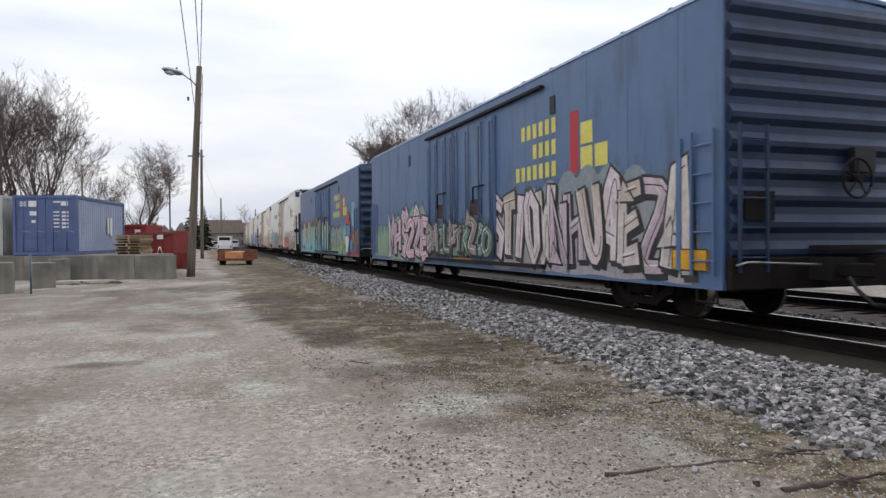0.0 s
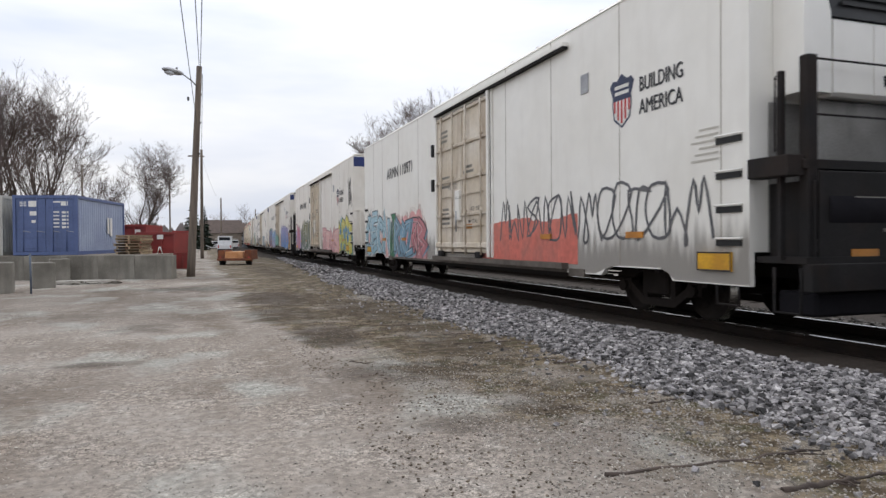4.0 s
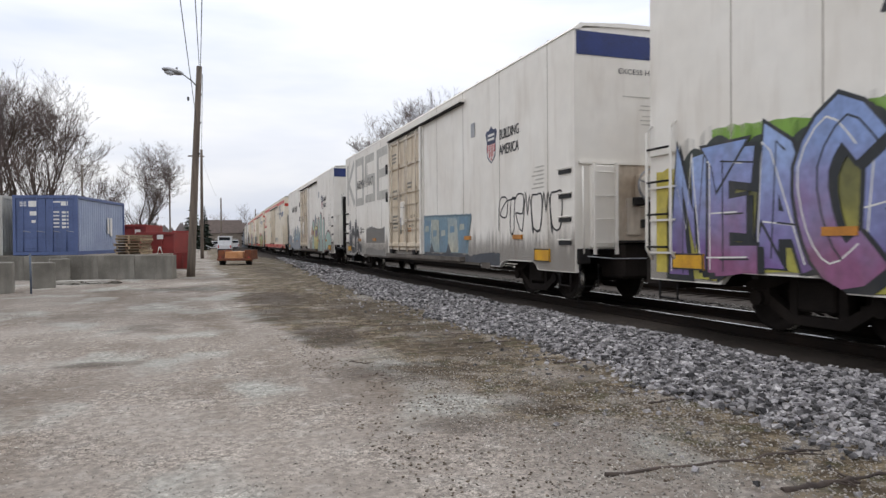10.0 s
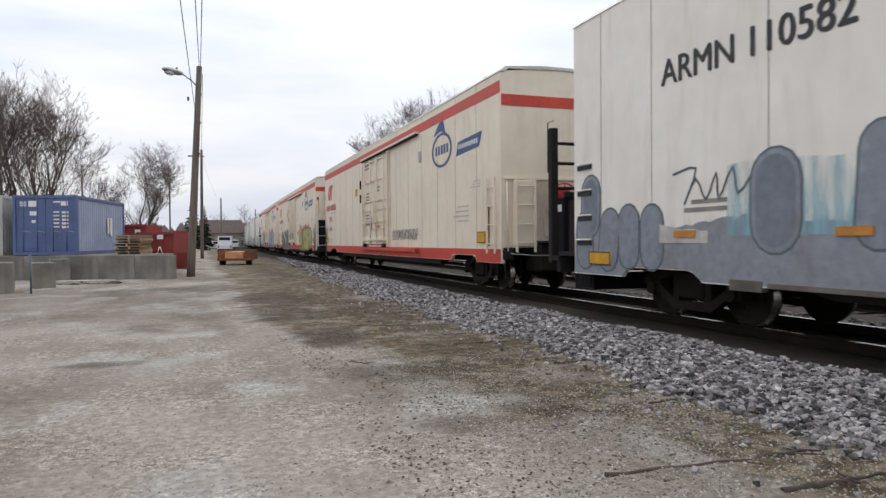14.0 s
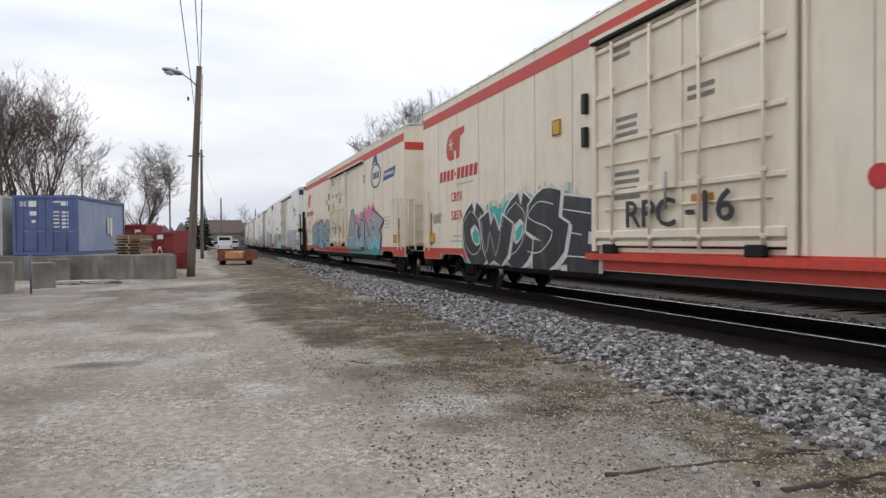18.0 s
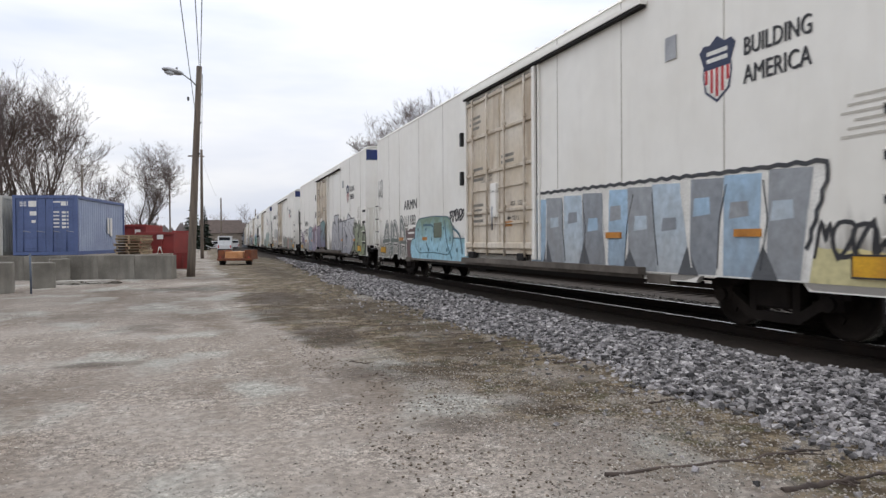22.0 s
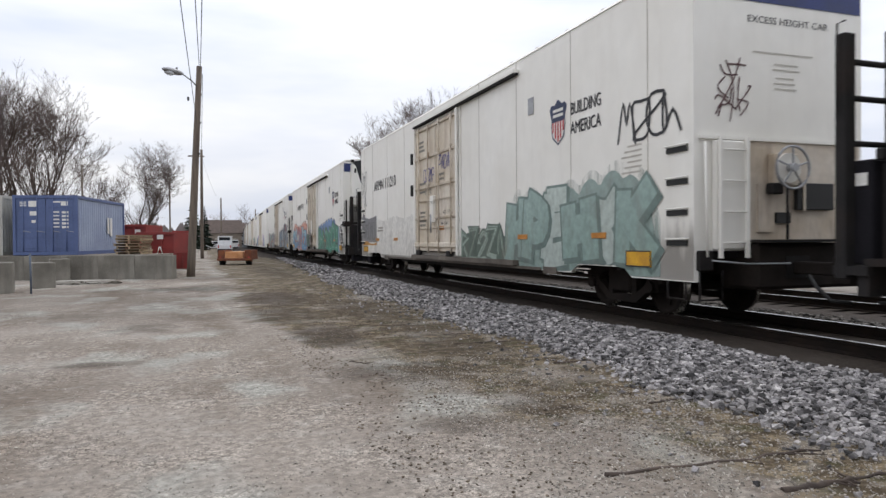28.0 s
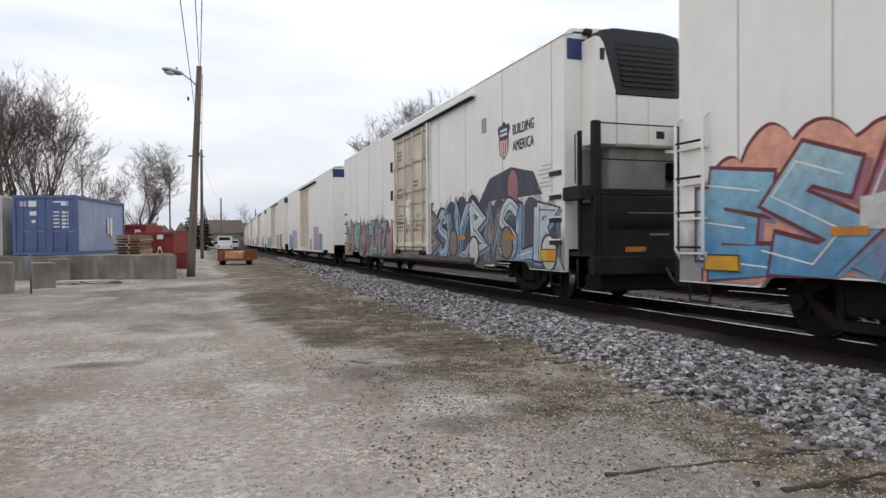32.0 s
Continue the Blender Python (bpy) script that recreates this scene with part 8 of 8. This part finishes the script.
    film = stain_film("pinkish_overspray_film", rgb("b98a80"), -99, -100, 1.5, 3.1, 0.45)
    pa(car_of(1), 12.5, 19.3, 1.5, 3.2, film, 98, "overspray", "pinkish overspray haze", 0.0035)
    pa(car_of(1), 7.5, 12.3, 1.5, 3.5, film, 99, "overspray", "pinkish overspray haze", 0.0425)
    pa(car_of(1), 17.5, 19.05, 1.06, 2.15, paint("3f454d"), 99, "paint_patch", "dark repainted number patch", 0.004)
    g(car_of(-1), 8, 8.0, 19.0, 0.62, 2.1, [paint("cfaab6"), paint("8ba08a")], BLK)

    g(car_of(2), 9, 13.3, 17.6, 0.75, 2.2, [paint("3c7c55", "2b6a48"), paint("c97f86"), paint("7fa8bf")], DK, paint("dba4a0", "cf8f90"))
    sc(car_of(2), 10, 0.7, 7.6, 1.2, 2.3, paint("5d5d60"), 0.05)
    pa(car_of(2), 4.2, 9.0, 0.8, 1.7, paint("cf7d6c", "c96a5c"), 11)
    g(car_of(2), 12, 17.6, 21.3, 0.8, 2.4, [paint("a8c8d4", "8fb4c2"), paint("d8e3e6")], paint("4d5f68"), paint("cfc5c0", "d9a9a4"))

    g(car_of(3), 13, 0.3, 3.5, 0.75, 2.4, [paint("d6cc62", "c4be58"), paint("cfc45c", "a8b25a"), paint("c9c26a", "7ab0b4")], paint("3a3a2c"), paint("6fb4c0", "8a9a4c"), True, 0.4, style="bubble", word="NR2E", dots=(paint("3f8fc4"), 9, 0.2))
    g(car_of(3), 14, 3.6, 8.8, 0.75, 1.95, [paint("dba8a4", "d0989a"), paint("e2bcb6", "d8a6a4")], paint("a46e74"), None, True, 0.34, style="bubble", word="TEMS")
    sc(car_of(3), 16, 0.25, 1.1, 2.8, 4.5, INK, 0.05)

    g(car_of(3), 17, 13.5, 18.4, 0.72, 2.6, [paint("6f6f35", "2f5a4c"), paint("75743a", "2c5348"), paint("6a6c38", "35574a")], WHT, paint("3c4630", "24403c"), False, 0.34)
    pa(car_of(3), 18.5, 21.5, 0.78, 2.1, paint("b9a9cf", "a99ac3"), 18)
    throw_up(car_of(3), [[(20.3, 1.0), (20.32, 1.7)], [(20.35, 2.2), (20.4, 2.25)], [(19.45, 1.0), (19.5, 1.75)], [(20.0, 1.95), (19.5, 2.05)]], 0.5, paint("b8607a", "c4728a"), paint("cf9ab0"), BLK, label="pink rounded painted blobs with dark outline")
    g(car_of(4), 20, 1.4, 7.4, 0.75, 2.6, [paint("9a90c4", "4a84c4"), paint("8f9ccc", "4f8ac8"), paint("a294c4", "5590cc")], paint("1f3050"), paint("8a86bc", "3f74b4"), True, 0.42)
    pa(car_of(4), 7.2, 8.7, 0.75, 2.0, paint("9a6038", "a8703c"), 121)
    g(car_of(4), 21, 0.15, 1.4, 0.75, 2.2, [paint("b5783a", "a56a30"), paint("c08a4a")], paint("8a5a2a"), paint("b9803f"), False)
    g(car_of(4), 22, 8.3, 11.9, 0.95, 2.0, [paint("6fae9a", "5f9c8b"), paint("7cb5a0")], paint("2f4a46"), None, False, 0.36, base=0.155, style="bubble", word="IOU")
    g(car_of(4), 23, 12.2, 17.2, 0.74, 2.25, [paint("5aa6dc", "8f8fb4"), paint("6cb4e0", "a49ab8"), paint("4c94d0", "7a7aa8")], paint("3b2f58"), paint("c97f93", "6a5f9a"), True, 0.4, style="bubble", word="PCNS")
    g(car_of(4), 123, 17.2, 21.2, 0.74, 2.75, [paint("8ea4d2", "6a5488"), paint("94aad6", "745a90"), paint("8298c8", "8a5478")], paint("22262a"), paint("2c3430", "a8a24a"), True, 0.34, word="MEACH")
    pa(car_of(4), 20.9, 21.6, 0.76, 2.3, paint("b8a848", "c4b24a"), 124, lift=0.0038)
    pa(car_of(4), 17.6, 20.4, 2.0, 2.7, stain_film("green_overspray_film", rgb("7fa648"), -99, -100, 2.0, 3.2, 0.9), 125, "overspray", "green overspray", 0.0036)

    pa(car_of(5), 3.4, 9.3, 0.66, 0.92, paint("4a4f55", "44484e"), 24, "sill_band", "dark grey painted sill band")
    slab_piece(car_of(5), 25, 5.45, 9.2, 0.92, 1.92, [paint("66869c", "6f8a9a"), paint("b9b59f", "8a9a9c"), paint("76929e", "6a8698"), paint("6a8aa0", "c0bca6")], paint("58727f"), label="blue-grey block-lettered painted piece", back=paint("7c929c", "74909c"))
    sc(car_of(5), 26, 0.5, 3.4, 1.4, 2.4, INK, 0.035)
    pa(car_of(5), 14.1, 17.2, 1.2, 1.8, paint("62605c", "76736e"), 27)
    pa(car_of(5), 14.0, 17.3, 0.66, 0.95, paint("66635f", "7c7974"), 127)
    throw_up(car_of(5), [[(20.5, 0.85), (20.52, 1.5)], [(20.5, 1.92), (20.5, 1.99)], [(19.62, 1.6), (19.95, 1.72), (20.18, 1.35), (20.1, 0.92), (19.65, 0.86)], [(19.25, 2.0), (19.3, 1.4), (19.3, 0.9)], [(19.2, 1.5), (18.85, 1.68), (18.72, 1.3), (18.7, 0.9)], [(18.4, 1.05), (18.24, 0.9)]], 0.3, paint("26282e"), paint("c9c5c2"), BLK)
    bm = bmesh.new()
    for q in range(20):
        a0, a1 = 6.283 * q / 20, 6.283 * (q + 1) / 20
        side_poly(bm, [(18.22 + r * math.cos(a), 1.72 + r * math.sin(a)) for r, a in ((0.17, a0), (0.17, a1), (0.135, a1), (0.135, a0))], 0.006)
    side_bar(bm, 18.12, 18.32, 1.77, 1.81, 0.0062)
    side_bar(bm, 18.2, 18.24, 1.6, 1.768, 0.0062)
    part("ring_mark", bm, INK, car_of(5), "small black ring mark")
    roller = (((20.95, 2.95), (20.95, 4.85)), ((19.55, 4.85), (20.75, 3.95), (19.5, 2.95)), ((19.1, 3.0), (17.75, 3.0), (17.75, 4.75), (19.1, 4.75), (19.1, 2.85)), ((15.7, 4.7), (17.2, 4.7), (17.2, 3.9), (15.75, 3.85), (15.75, 3.05), (17.3, 3.05)), ((13.5, 4.7), (15.1, 4.7), (15.1, 3.05), (13.6, 3.05)), ((14.9, 3.9), (13.8, 3.9)))
    for q, pts in enumerate(roller):
        part("roller_stroke", ribbon(pts, 0.33, 0.0052 + 0.0003 * q, 0.0012), paint("b3b0a8"), car_of(5), "wide grey roller-painted stroke")

    six = car_of(6)
    pa(six, 2.6, 9.2, 0.655, 1.35, paint("a3aca4", "9aa098"), 30)
    teal, maroon = paint("a4bbb1", "94aea4"), paint("743038", "843c40")
    for stem, w in (([(7.4, 1.25), (7.34, 2.15)], 0.86), ([(5.12, 1.0), (5.22, 2.45)], 0.42), ([(4.25, 1.15), (4.33, 2.6)], 0.66), ([(3.15, 1.05), (3.25, 2.35)], 0.5)):
        throw_up(six, [stem], w, teal, maroon, BLK, label="round-topped teal letter with maroon and black rim")
        for nm, grow, m, lift in (("stem_line", 0.1, BLK, 0.0066), ("stem_rim", 0.065, maroon, 0.0096), ("stem_fill", 0.0, teal, 0.0126)):
            (ua, za), half = stem[0], w / 2 + grow
            spray_shape(six, [(ua + half, cut_line(ua, 21.5, 0.66)), (ua - half, cut_line(ua, 21.5, 0.66)), (ua - half, za + 0.02), (ua + half, za + 0.02)], m, lift, nm)
    throw_up(six, [[(2.35, 1.2), (1.75, 1.42), (1.15, 1.22)]], 0.82, teal, maroon, BLK, label="swollen teal letter with maroon rim")
    side_text(six, "Classic", 1.75, 0.62, 2.12, 0.24, WHT, 0.018)
    side_text(six, "in a", 2.45, 2.0, 1.98, 0.2, WHT, 0.018)
    spray_shape(six, [(6.86, 2.3), (6.51, 2.96), (6.2, 2.5)], paint("4f6a80"), 0.014, rim=BLK)
    spray_shape(six, [(7.55, 1.92), (6.84, 1.94), (6.99, 1.3)], paint("9a4a48", "8a4440"), 0.0155, rim=BLK)
    spray_shape(six, [(8.3, 1.8), (7.95, 2.2), (7.7, 2.25), (7.7, 1.62)], paint("b98560", "a87858"), 0.0155, rim=BLK)
    spray_shape(six, [(8.95, 0.7), (8.85, 1.3), (8.4, 1.62), (8.0, 1.5), (8.3, 0.7)], paint("a99a86", "9a8e7e"), 0.0145, rim=DK)
    part("scribble", ribbon(smooth_line([(8.7, 1.5), (8.3, 1.62), (8.0, 1.5), (8.25, 1.3), (7.85, 1.35), (7.95, 1.6), (7.7, 1.3), (7.55, 1.0), (7.4, 1.1)], 3), 0.05, 0.018, 0.002), WHT, six)
    disc = spray_shape(six, oval(6.16, 1.47, 0.92, 0.84), paint("cdc78c", "b9ae6c"), 0.02, "painted_disc", BLK, 0.04, "yellow painted disc with dark rim")
    for u in (6.3, 5.78):
        spray_shape(disc, oval(u, 1.78, 0.22, 0.24), paint("83728c", "786880"), 0.0232, rim=BLK, grow=0.03)
    spray_shape(disc, oval(6.08, 2.32, 0.46, 0.11), paint("cfccc0"), 0.0232, rim=BLK, grow=0.03)
    spray_shape(disc, oval(6.06, 2.5, 0.22, 0.18), paint("c4c4bc"), 0.0256, rim=BLK, grow=0.03)
    grey, greyer = paint("848a94", "7c828c"), paint("6a727e", "747a84")
    pa(six, 13.3, 21.45, 0.655, 1.5, paint("8b9098", "82868d"), 31)
    pa(six, 13.5, 17.6, 1.3, 2.2, mist(paint("8fb8c4", "98b4be")), 132, "overspray", "pale blue overspray", 0.0048)
    for stem, w in (([(20.95, 1.6), (20.93, 2.1)], 0.45), ([(21.12, 1.0), (21.14, 1.5)], 0.38), ([(20.4, 1.0), (20.33, 1.5)], 0.42), ([(19.8, 1.05), (19.8, 1.55)], 0.4), ([(19.2, 1.05), (19.2, 1.52)], 0.4), ([(16.8, 1.45), (16.8, 1.98)], 0.62), ([(15.45, 1.4), (15.4, 2.2)], 0.4), ([(14.5, 1.2), (14.2, 1.6)], 0.6)):
        throw_up(six, [stem], w, greyer if w > 0.43 else grey, grey, paint("56646c"), label="buffed grey rounded letter stump")
    part("scrawl", ribbon(smooth_line([(18.7, 2.2), (18.2, 2.25), (18.45, 1.75), (18.2, 2.1), (18.0, 1.8), (17.8, 2.15), (17.75, 1.8), (17.5, 2.2), (17.4, 1.85), (17.1, 2.15)], 3), 0.035, 0.0052, 0.002), paint("4f565c"), six, "thin sprayed tag")
    pa(six, 17.95, 19.0, 1.2, 1.42, paint("c4c1ba"), 133, "stencil_plate", "pale unbuffed strip with stencilled data", 0.014)

    g(car_of(8), 33, 1.9, 7.9, 0.75, 2.3, [paint("8aa65f", "7c9a4f"), paint("9bb56d", "86a257"), paint("7d9c58", "b9b04a")], BLK, paint("c42f38", "b52a34"), True, 0.3, style="halo", word="SLOER")
    g(car_of(8), 34, 14.3, 20.6, 0.66, 2.2, [paint("24272b"), paint("2a2d32")], WHT, paint("3fb0a8", "36a39c"), True, 0.34, style="bubble", word="OWOSE")
    pa(car_of(8), 19.8, 20.9, 1.06, 1.95, paint("3fb0a8", "49b4ac"), 134, lift=0.0045)
    sc(car_of(8), 135, 22.55, 23.3, 1.75, 2.1, paint("8a8a86"), 0.03)
    side_text(car_of(8), "RPC", 13.35, 12.1, 1.45, 0.42, INK, 0.125)
    side_text(car_of(8), "-16", 11.9, 10.95, 1.5, 0.42, INK, 0.125)
    for i in range(7):
        rr = random.Random(90 + i)
        u, z, r = rr.uniform(7.4, 9.2), rr.uniform(1.2, 2.6), rr.uniform(0.06, 0.2)
        bm = bmesh.new()
        side_poly(bm, [(u + r * math.cos(6.283 * q / 10), z + r * math.sin(6.283 * q / 10)) for q in range(10)], 0.008)
        part("paint_dot", bm, REDBLOCK, car_of(8))
    g(car_of(9), 36, 3.4, 9.5, 0.70, 2.6, [paint("97979d", "58b5cf", 0.9, 1.5), paint("9fa0a6", "5fbbd0", 0.9, 1.5), paint("8d8e95", "49aac8", 0.9, 1.5)], BLK, paint("c8789a", "5fb8c0"), True, 0.36, base=0.004, style="halo", word="AUNR", dots=(paint("3a6fb0"), 16, 0.09))
    pa(car_of(9), 3.5, 9.4, 0.73, 0.92, paint("3f9c98", "368f8a"), 136, "sill_band", "teal painted sill band", 0.03)
    part("track_paint", box(XL - 0.156, XL - 0.152, 6.4, 9.4, 0.935, 1.015), paint("4aa8a8"), car_of(9))
    g(car_of(9), 37, 14.95, 21.2, 0.82, 2.5, [paint("8a9a94", "5fa0b8"), paint("7fa8a0", "5a92b8"), paint("8f9690", "6aa8b4")], BLK, paint("cc8a9c", "c47a8e"), False, 0.27, style="halo", word="RAZEKS")
    sc(car_of(7), 38, 6.5, 9.6, 1.3, 1.7, paint("8a8a86"), 0.04)
    sc(car_of(9), 39, 20.75, 21.35, 1.2, 2.0, INK, 0.03)

    slab_piece(car_of(10), 41, 1.5, 8.5, 0.74, 2.12, [paint("a2c2dc", "93a5b4"), paint("9a9ea2"), paint("b4c8d8", "aab0b4"), paint("8d9298")], paint("33363a"))
    pa(car_of(10), 0.12, 1.5, 0.74, 1.12, paint("d9cf9c"), 42)
    sc(car_of(10), 43, 0.2, 1.4, 1.0, 1.5, INK, 0.05)
    ten = car_of(10)
    sea, navy = paint("748c78", "9ac6d6", 1.2, 1.9), paint("3f5a66", "4f7888")
    throw_up(ten, [[(17.0, 1.0), (14.5, 1.02), (12.35, 0.98)]], 0.5, sea, sea, navy, label="light blue sprayed cloud")
    throw_up(ten, [[(16.25, 1.42), (15.0, 1.45), (13.75, 1.4)]], 0.92, sea, sea, navy, 0.009, "green and light blue bubble-lettered throw-up")
    for pts in ([(15.9, 1.75), (15.0, 1.72), (14.9, 1.5)], [(15.6, 1.2), (15.4, 0.95), (15.5, 0.75)], [(13.9, 1.85), (13.7, 1.2), (13.3, 0.75)], [(13.2, 1.6), (12.7, 1.4), (12.5, 0.9)]):
        part("letter_line", ribbon(smooth_line(pts, 4), 0.07, 0.024, 0.001), navy, ten)
    part("vent_door", box(XL - 0.03, XL - 0.004, 14.15, 14.85, 1.35, 1.8, 0.01), paint("5f6a58"), ten, "small painted-over hatch")
    for k in range(14):
        spray_shape(ten, oval(12.9 + 0.27 * k, 1.0 + 0.31 * ((k * 5) % 3), 0.06, 0.06, 10), navy, 0.0265 + 0.0001 * k, "paint_dot")
    sc(ten, 45, 12.4, 13.5, 1.8, 2.15, INK, 0.05)
    pa(ten, 16.75, 18.0, 0.72, 1.68, paint("5c4a4a", "66504e"), 146, "data_patch", "dark brown repainted data patch")
    data_lines(ten, 16.9, 1.5, 2, 1.0, WHITEINK, 0.06, 0.2)
    throw_up(ten, [[(21.0, 0.72), (20.7, 1.4), (20.35, 1.88), (20.15, 1.3), (20.05, 0.75)], [(20.9, 1.25), (20.0, 1.3)], [(19.75, 0.75), (19.72, 1.85)], [(19.6, 0.8), (19.35, 1.85), (18.95, 1.5), (18.75, 0.75)], [(19.8, 1.3), (18.8, 1.28)], [(18.5, 0.8), (18.45, 1.95), (18.05, 1.6), (17.85, 0.8)], [(18.5, 1.25), (17.85, 1.2)]], 0.13, paint("66706a"), WHT, BLK, label="white outlined letters with grey-green cores")
    sc(ten, 147, 21.0, 21.6, 2.9, 3.7, INK, 0.035)
    g(car_of(11), 47, 2.8, 8.2, 0.72, 2.5, [paint("bcbcc0", "8e8f96"), paint("c8c8ca", "94959c"), paint("a9aab0", "85868e")], paint("2e2f33"), paint("55565e", "7c7d84"), True, 0.34, word="RUES")
    g(car_of(11), 48, 0.2, 2.7, 0.74, 2.15, [paint("8f9388", "7f8c6c"), paint("989c90", "86926f")], paint("3c4038"), paint("84897c", "7a8668"), False, 0.3, style="bubble", word="HENO")
    g(car_of(11), 49, 12.3, 17.1, 0.72, 2.3, [paint("b4b0bc", "857c94"), paint("a4a0b0", "7a7490"), paint("8fa4a8", "6f7c90")], paint("2f2a32"), paint("8a5c74", "564f60"), True, 0.34, style="bubble", word="SUK")
    g(car_of(11), 149, 9.6, 12.6, 0.95, 2.3, [paint("6f9492", "6a607c"), paint("8a7a8c", "605a70"), paint("7f9a98", "6f6c7c")], paint("2c2a30"), None, False, 0.34, base=0.15, style="bubble", word="EZ")
    sc(car_of(11), 50, 18.9, 20.9, 1.0, 2.1, paint("6a5878"), 0.14)
    g(car_of(12), 51, 1.2, 9.0, 0.74, 1.8, [paint("d9a6a0"), paint("c9c4bc"), paint("9aa89c")], paint("8a7a74"), None, False, 0.14)
    pa(car_of(12), 14.2, 18.4, 1.6, 2.5, paint("b9b9b6"), 52)
    sc(car_of(12), 53, 19.0, 21.2, 0.9, 1.9, paint("8a7f62"), 0.12)
    g(car_of(12), 54, 13.2, 15.4, 1.2, 2.2, [paint("8f6a62"), paint("9a9894")], paint("6f6560"), None, False)
    g(car_of(13), 55, 0.9, 6.2, 0.74, 2.35, [paint("8ba39d", "7c968f"), paint("95aaa4", "8299919"[:6]), paint("b8c4bd")], paint("6f827c"), paint("8fa09a", "82958e"), False, 0.34, style="bubble", n_letters=6)
    g(car_of(13), 56, 6.2, 9.2, 0.78, 1.75, [paint("a4b4a8"), paint("8f9f92")], paint("5f6f64"), None, False, 0.12)
    end_scrawl(car_of(13), 157, -1.25, -0.6, 2.9, 3.9, paint("5a3a3c"), 0.022)
    sc(car_of(13), 57, 0.25, 1.8, 2.8, 3.6, INK, 0.05)
    sc(car_of(13), 58, 9.8, 10.9, 3.3, 3.8, paint("3c3c86"), 0.03, base=0.036)
    sc(car_of(13), 66, 11.3, 12.3, 3.05, 3.5, paint("3c3c86"), 0.03, base=0.036)
    pa(car_of(13), 13.6, 20.2, 0.76, 2.1, paint("dedcd6", "d6d3cc"), 59)
    pa(car_of(13), 18.6, 21.25, 1.22, 2.25, paint("77777a", "8d8d8c"), 60, lift=0.0048)
    bm = bmesh.new()
    side_poly(bm, [(21.25, 2.1), (20.4, 2.1), (20.6, 2.3), (20.95, 2.5)], 0.0052)
    part("paint_patch", bm, paint("77777a", "8d8d8c"), car_of(13), "grey painted gable shape")
    pa(car_of(13), 18.6, 21.0, 1.1, 1.21, paint("c48a2c"), 61, "paint_band", "ochre painted band", 0.0056)
    sc(car_of(13), 161, 20.2, 21.2, 2.6, 4.4, paint("55555a"), 0.03)
    sc(car_of(13), 162, 18.9, 21.1, 1.3, 2.1, paint("5a5a5e"), 0.03, base=0.003)
    g(car_of(14), 61, 1.4, 8.2, 0.72, 2.2, [paint("4f8a70", "3a7a62"), paint("5a6850", "3f6a54"), paint("75685a", "4f5c4c"), paint("4a8a72", "3f8f78")], paint("232c28"), paint("6f8fc0", "3f5c54"), True, 0.3, style="lobed", n_letters=7)
    pa(car_of(14), 0.9, 2.4, 0.72, 2.0, paint("9ab4cc", "8fa8c4"), 161)
    g(car_of(14), 67, 10.2, 12.0, 0.95, 1.9, [paint("5f8a6c"), paint("9a4a3c"), paint("c8b0a4")], DK, None, False, 0.2, base=0.15)
    g(car_of(14), 62, 0.1, 1.0, 0.9, 2.2, [WHT, paint("d8d8d0")], BLK, None, False, 0.2)
    g(car_of(14), 63, 12.2, 20.7, 0.72, 2.3, [paint("8fbcc8", "4a86b0"), paint("9ac4cc", "5593b8"), paint("a4c0c4", "4f88b0"), paint("b04a4a", "5f88a4")], paint("6a2630"), paint("d89a82", "c88a78"), True, 0.24, style="lobed", word="ESAMEZN")
    pa(car_of(14), 17.1, 18.3, 1.35, 1.75, paint("c9c6be"), 163, "stencil_plate", "pale strip with stencilled data", 0.027)
    data_lines(car_of(14), 17.2, 1.6, 2, 0.95, GREYINK, 0.08, 0.16)
    g(car_of(15), 64, 0.3, 9.2, 0.72, 2.35, [paint("9fb4c4", "8aa4b8"), paint("c9d0d4", "a8b4bc"), paint("8c7f78"), paint("7fa4bc", "6f8ca0")], BLK, paint("34384a", "55505c"), True, 0.2, n_letters=10)
    spray_shape(car_of(15), [(4.3, 2.2), (3.6, 2.75), (2.4, 2.9), (1.3, 2.7), (0.9, 2.2)], paint("34384a", "55505c"), 0.0052)
    spray_shape(car_of(15), oval(2.3, 2.45, 0.28, 0.38, 14), paint("9a6468"), 0.0068, rim=BLK)
    for k, u in enumerate((0.6, 2.6, 4.6, 6.1)):
        spray_shape(car_of(15), oval(u, 1.0 + 0.2 * (k % 2), 0.3, 0.34, 14), paint(("d5d3cc", "8a7a6c")[k % 2]), 0.027, rim=DK)
    g(car_of(15), 65, 12.6, 20.9, 0.72, 2.1, [paint("6fbfa8", "78b8a8"), paint("b87a82"), paint("8f949a")], DK, paint("5f6a72", "b08a90"))


decorate()


# -- motion: the train rolls towards the lot at a steady speed, its wheels turning --
def motions():
    for car, y0 in CARS.values():
        rows = []
        for t in [2.0 * i for i in range(17)]:
            s = y0 - SPEED * (t - 16.0)
            rows.append((t, Matrix.Translation((track_x(s + 11) - 11 * math.sin(-track_turn(s + 11)), s, RAIL_Z)) @ Matrix.Rotation(track_turn(s + 11), 4, "Z")))
        walk(car, rows)
    turn = SPEED / 0.457 / FPS
    walk(WHEELSETS[0], [(k / FPS, Matrix.Rotation((turn * k) % (2 * math.pi), 4, "X")) for k in range(int(32 * FPS) + 1)])
    keys = WHEELSETS[0].animation_data
    for w in WHEELSETS[1:]:
        w.rotation_mode = "QUATERNION"
        data = w.animation_data_create()
        data.action, data.action_slot = keys.action, keys.action_slot


motions()
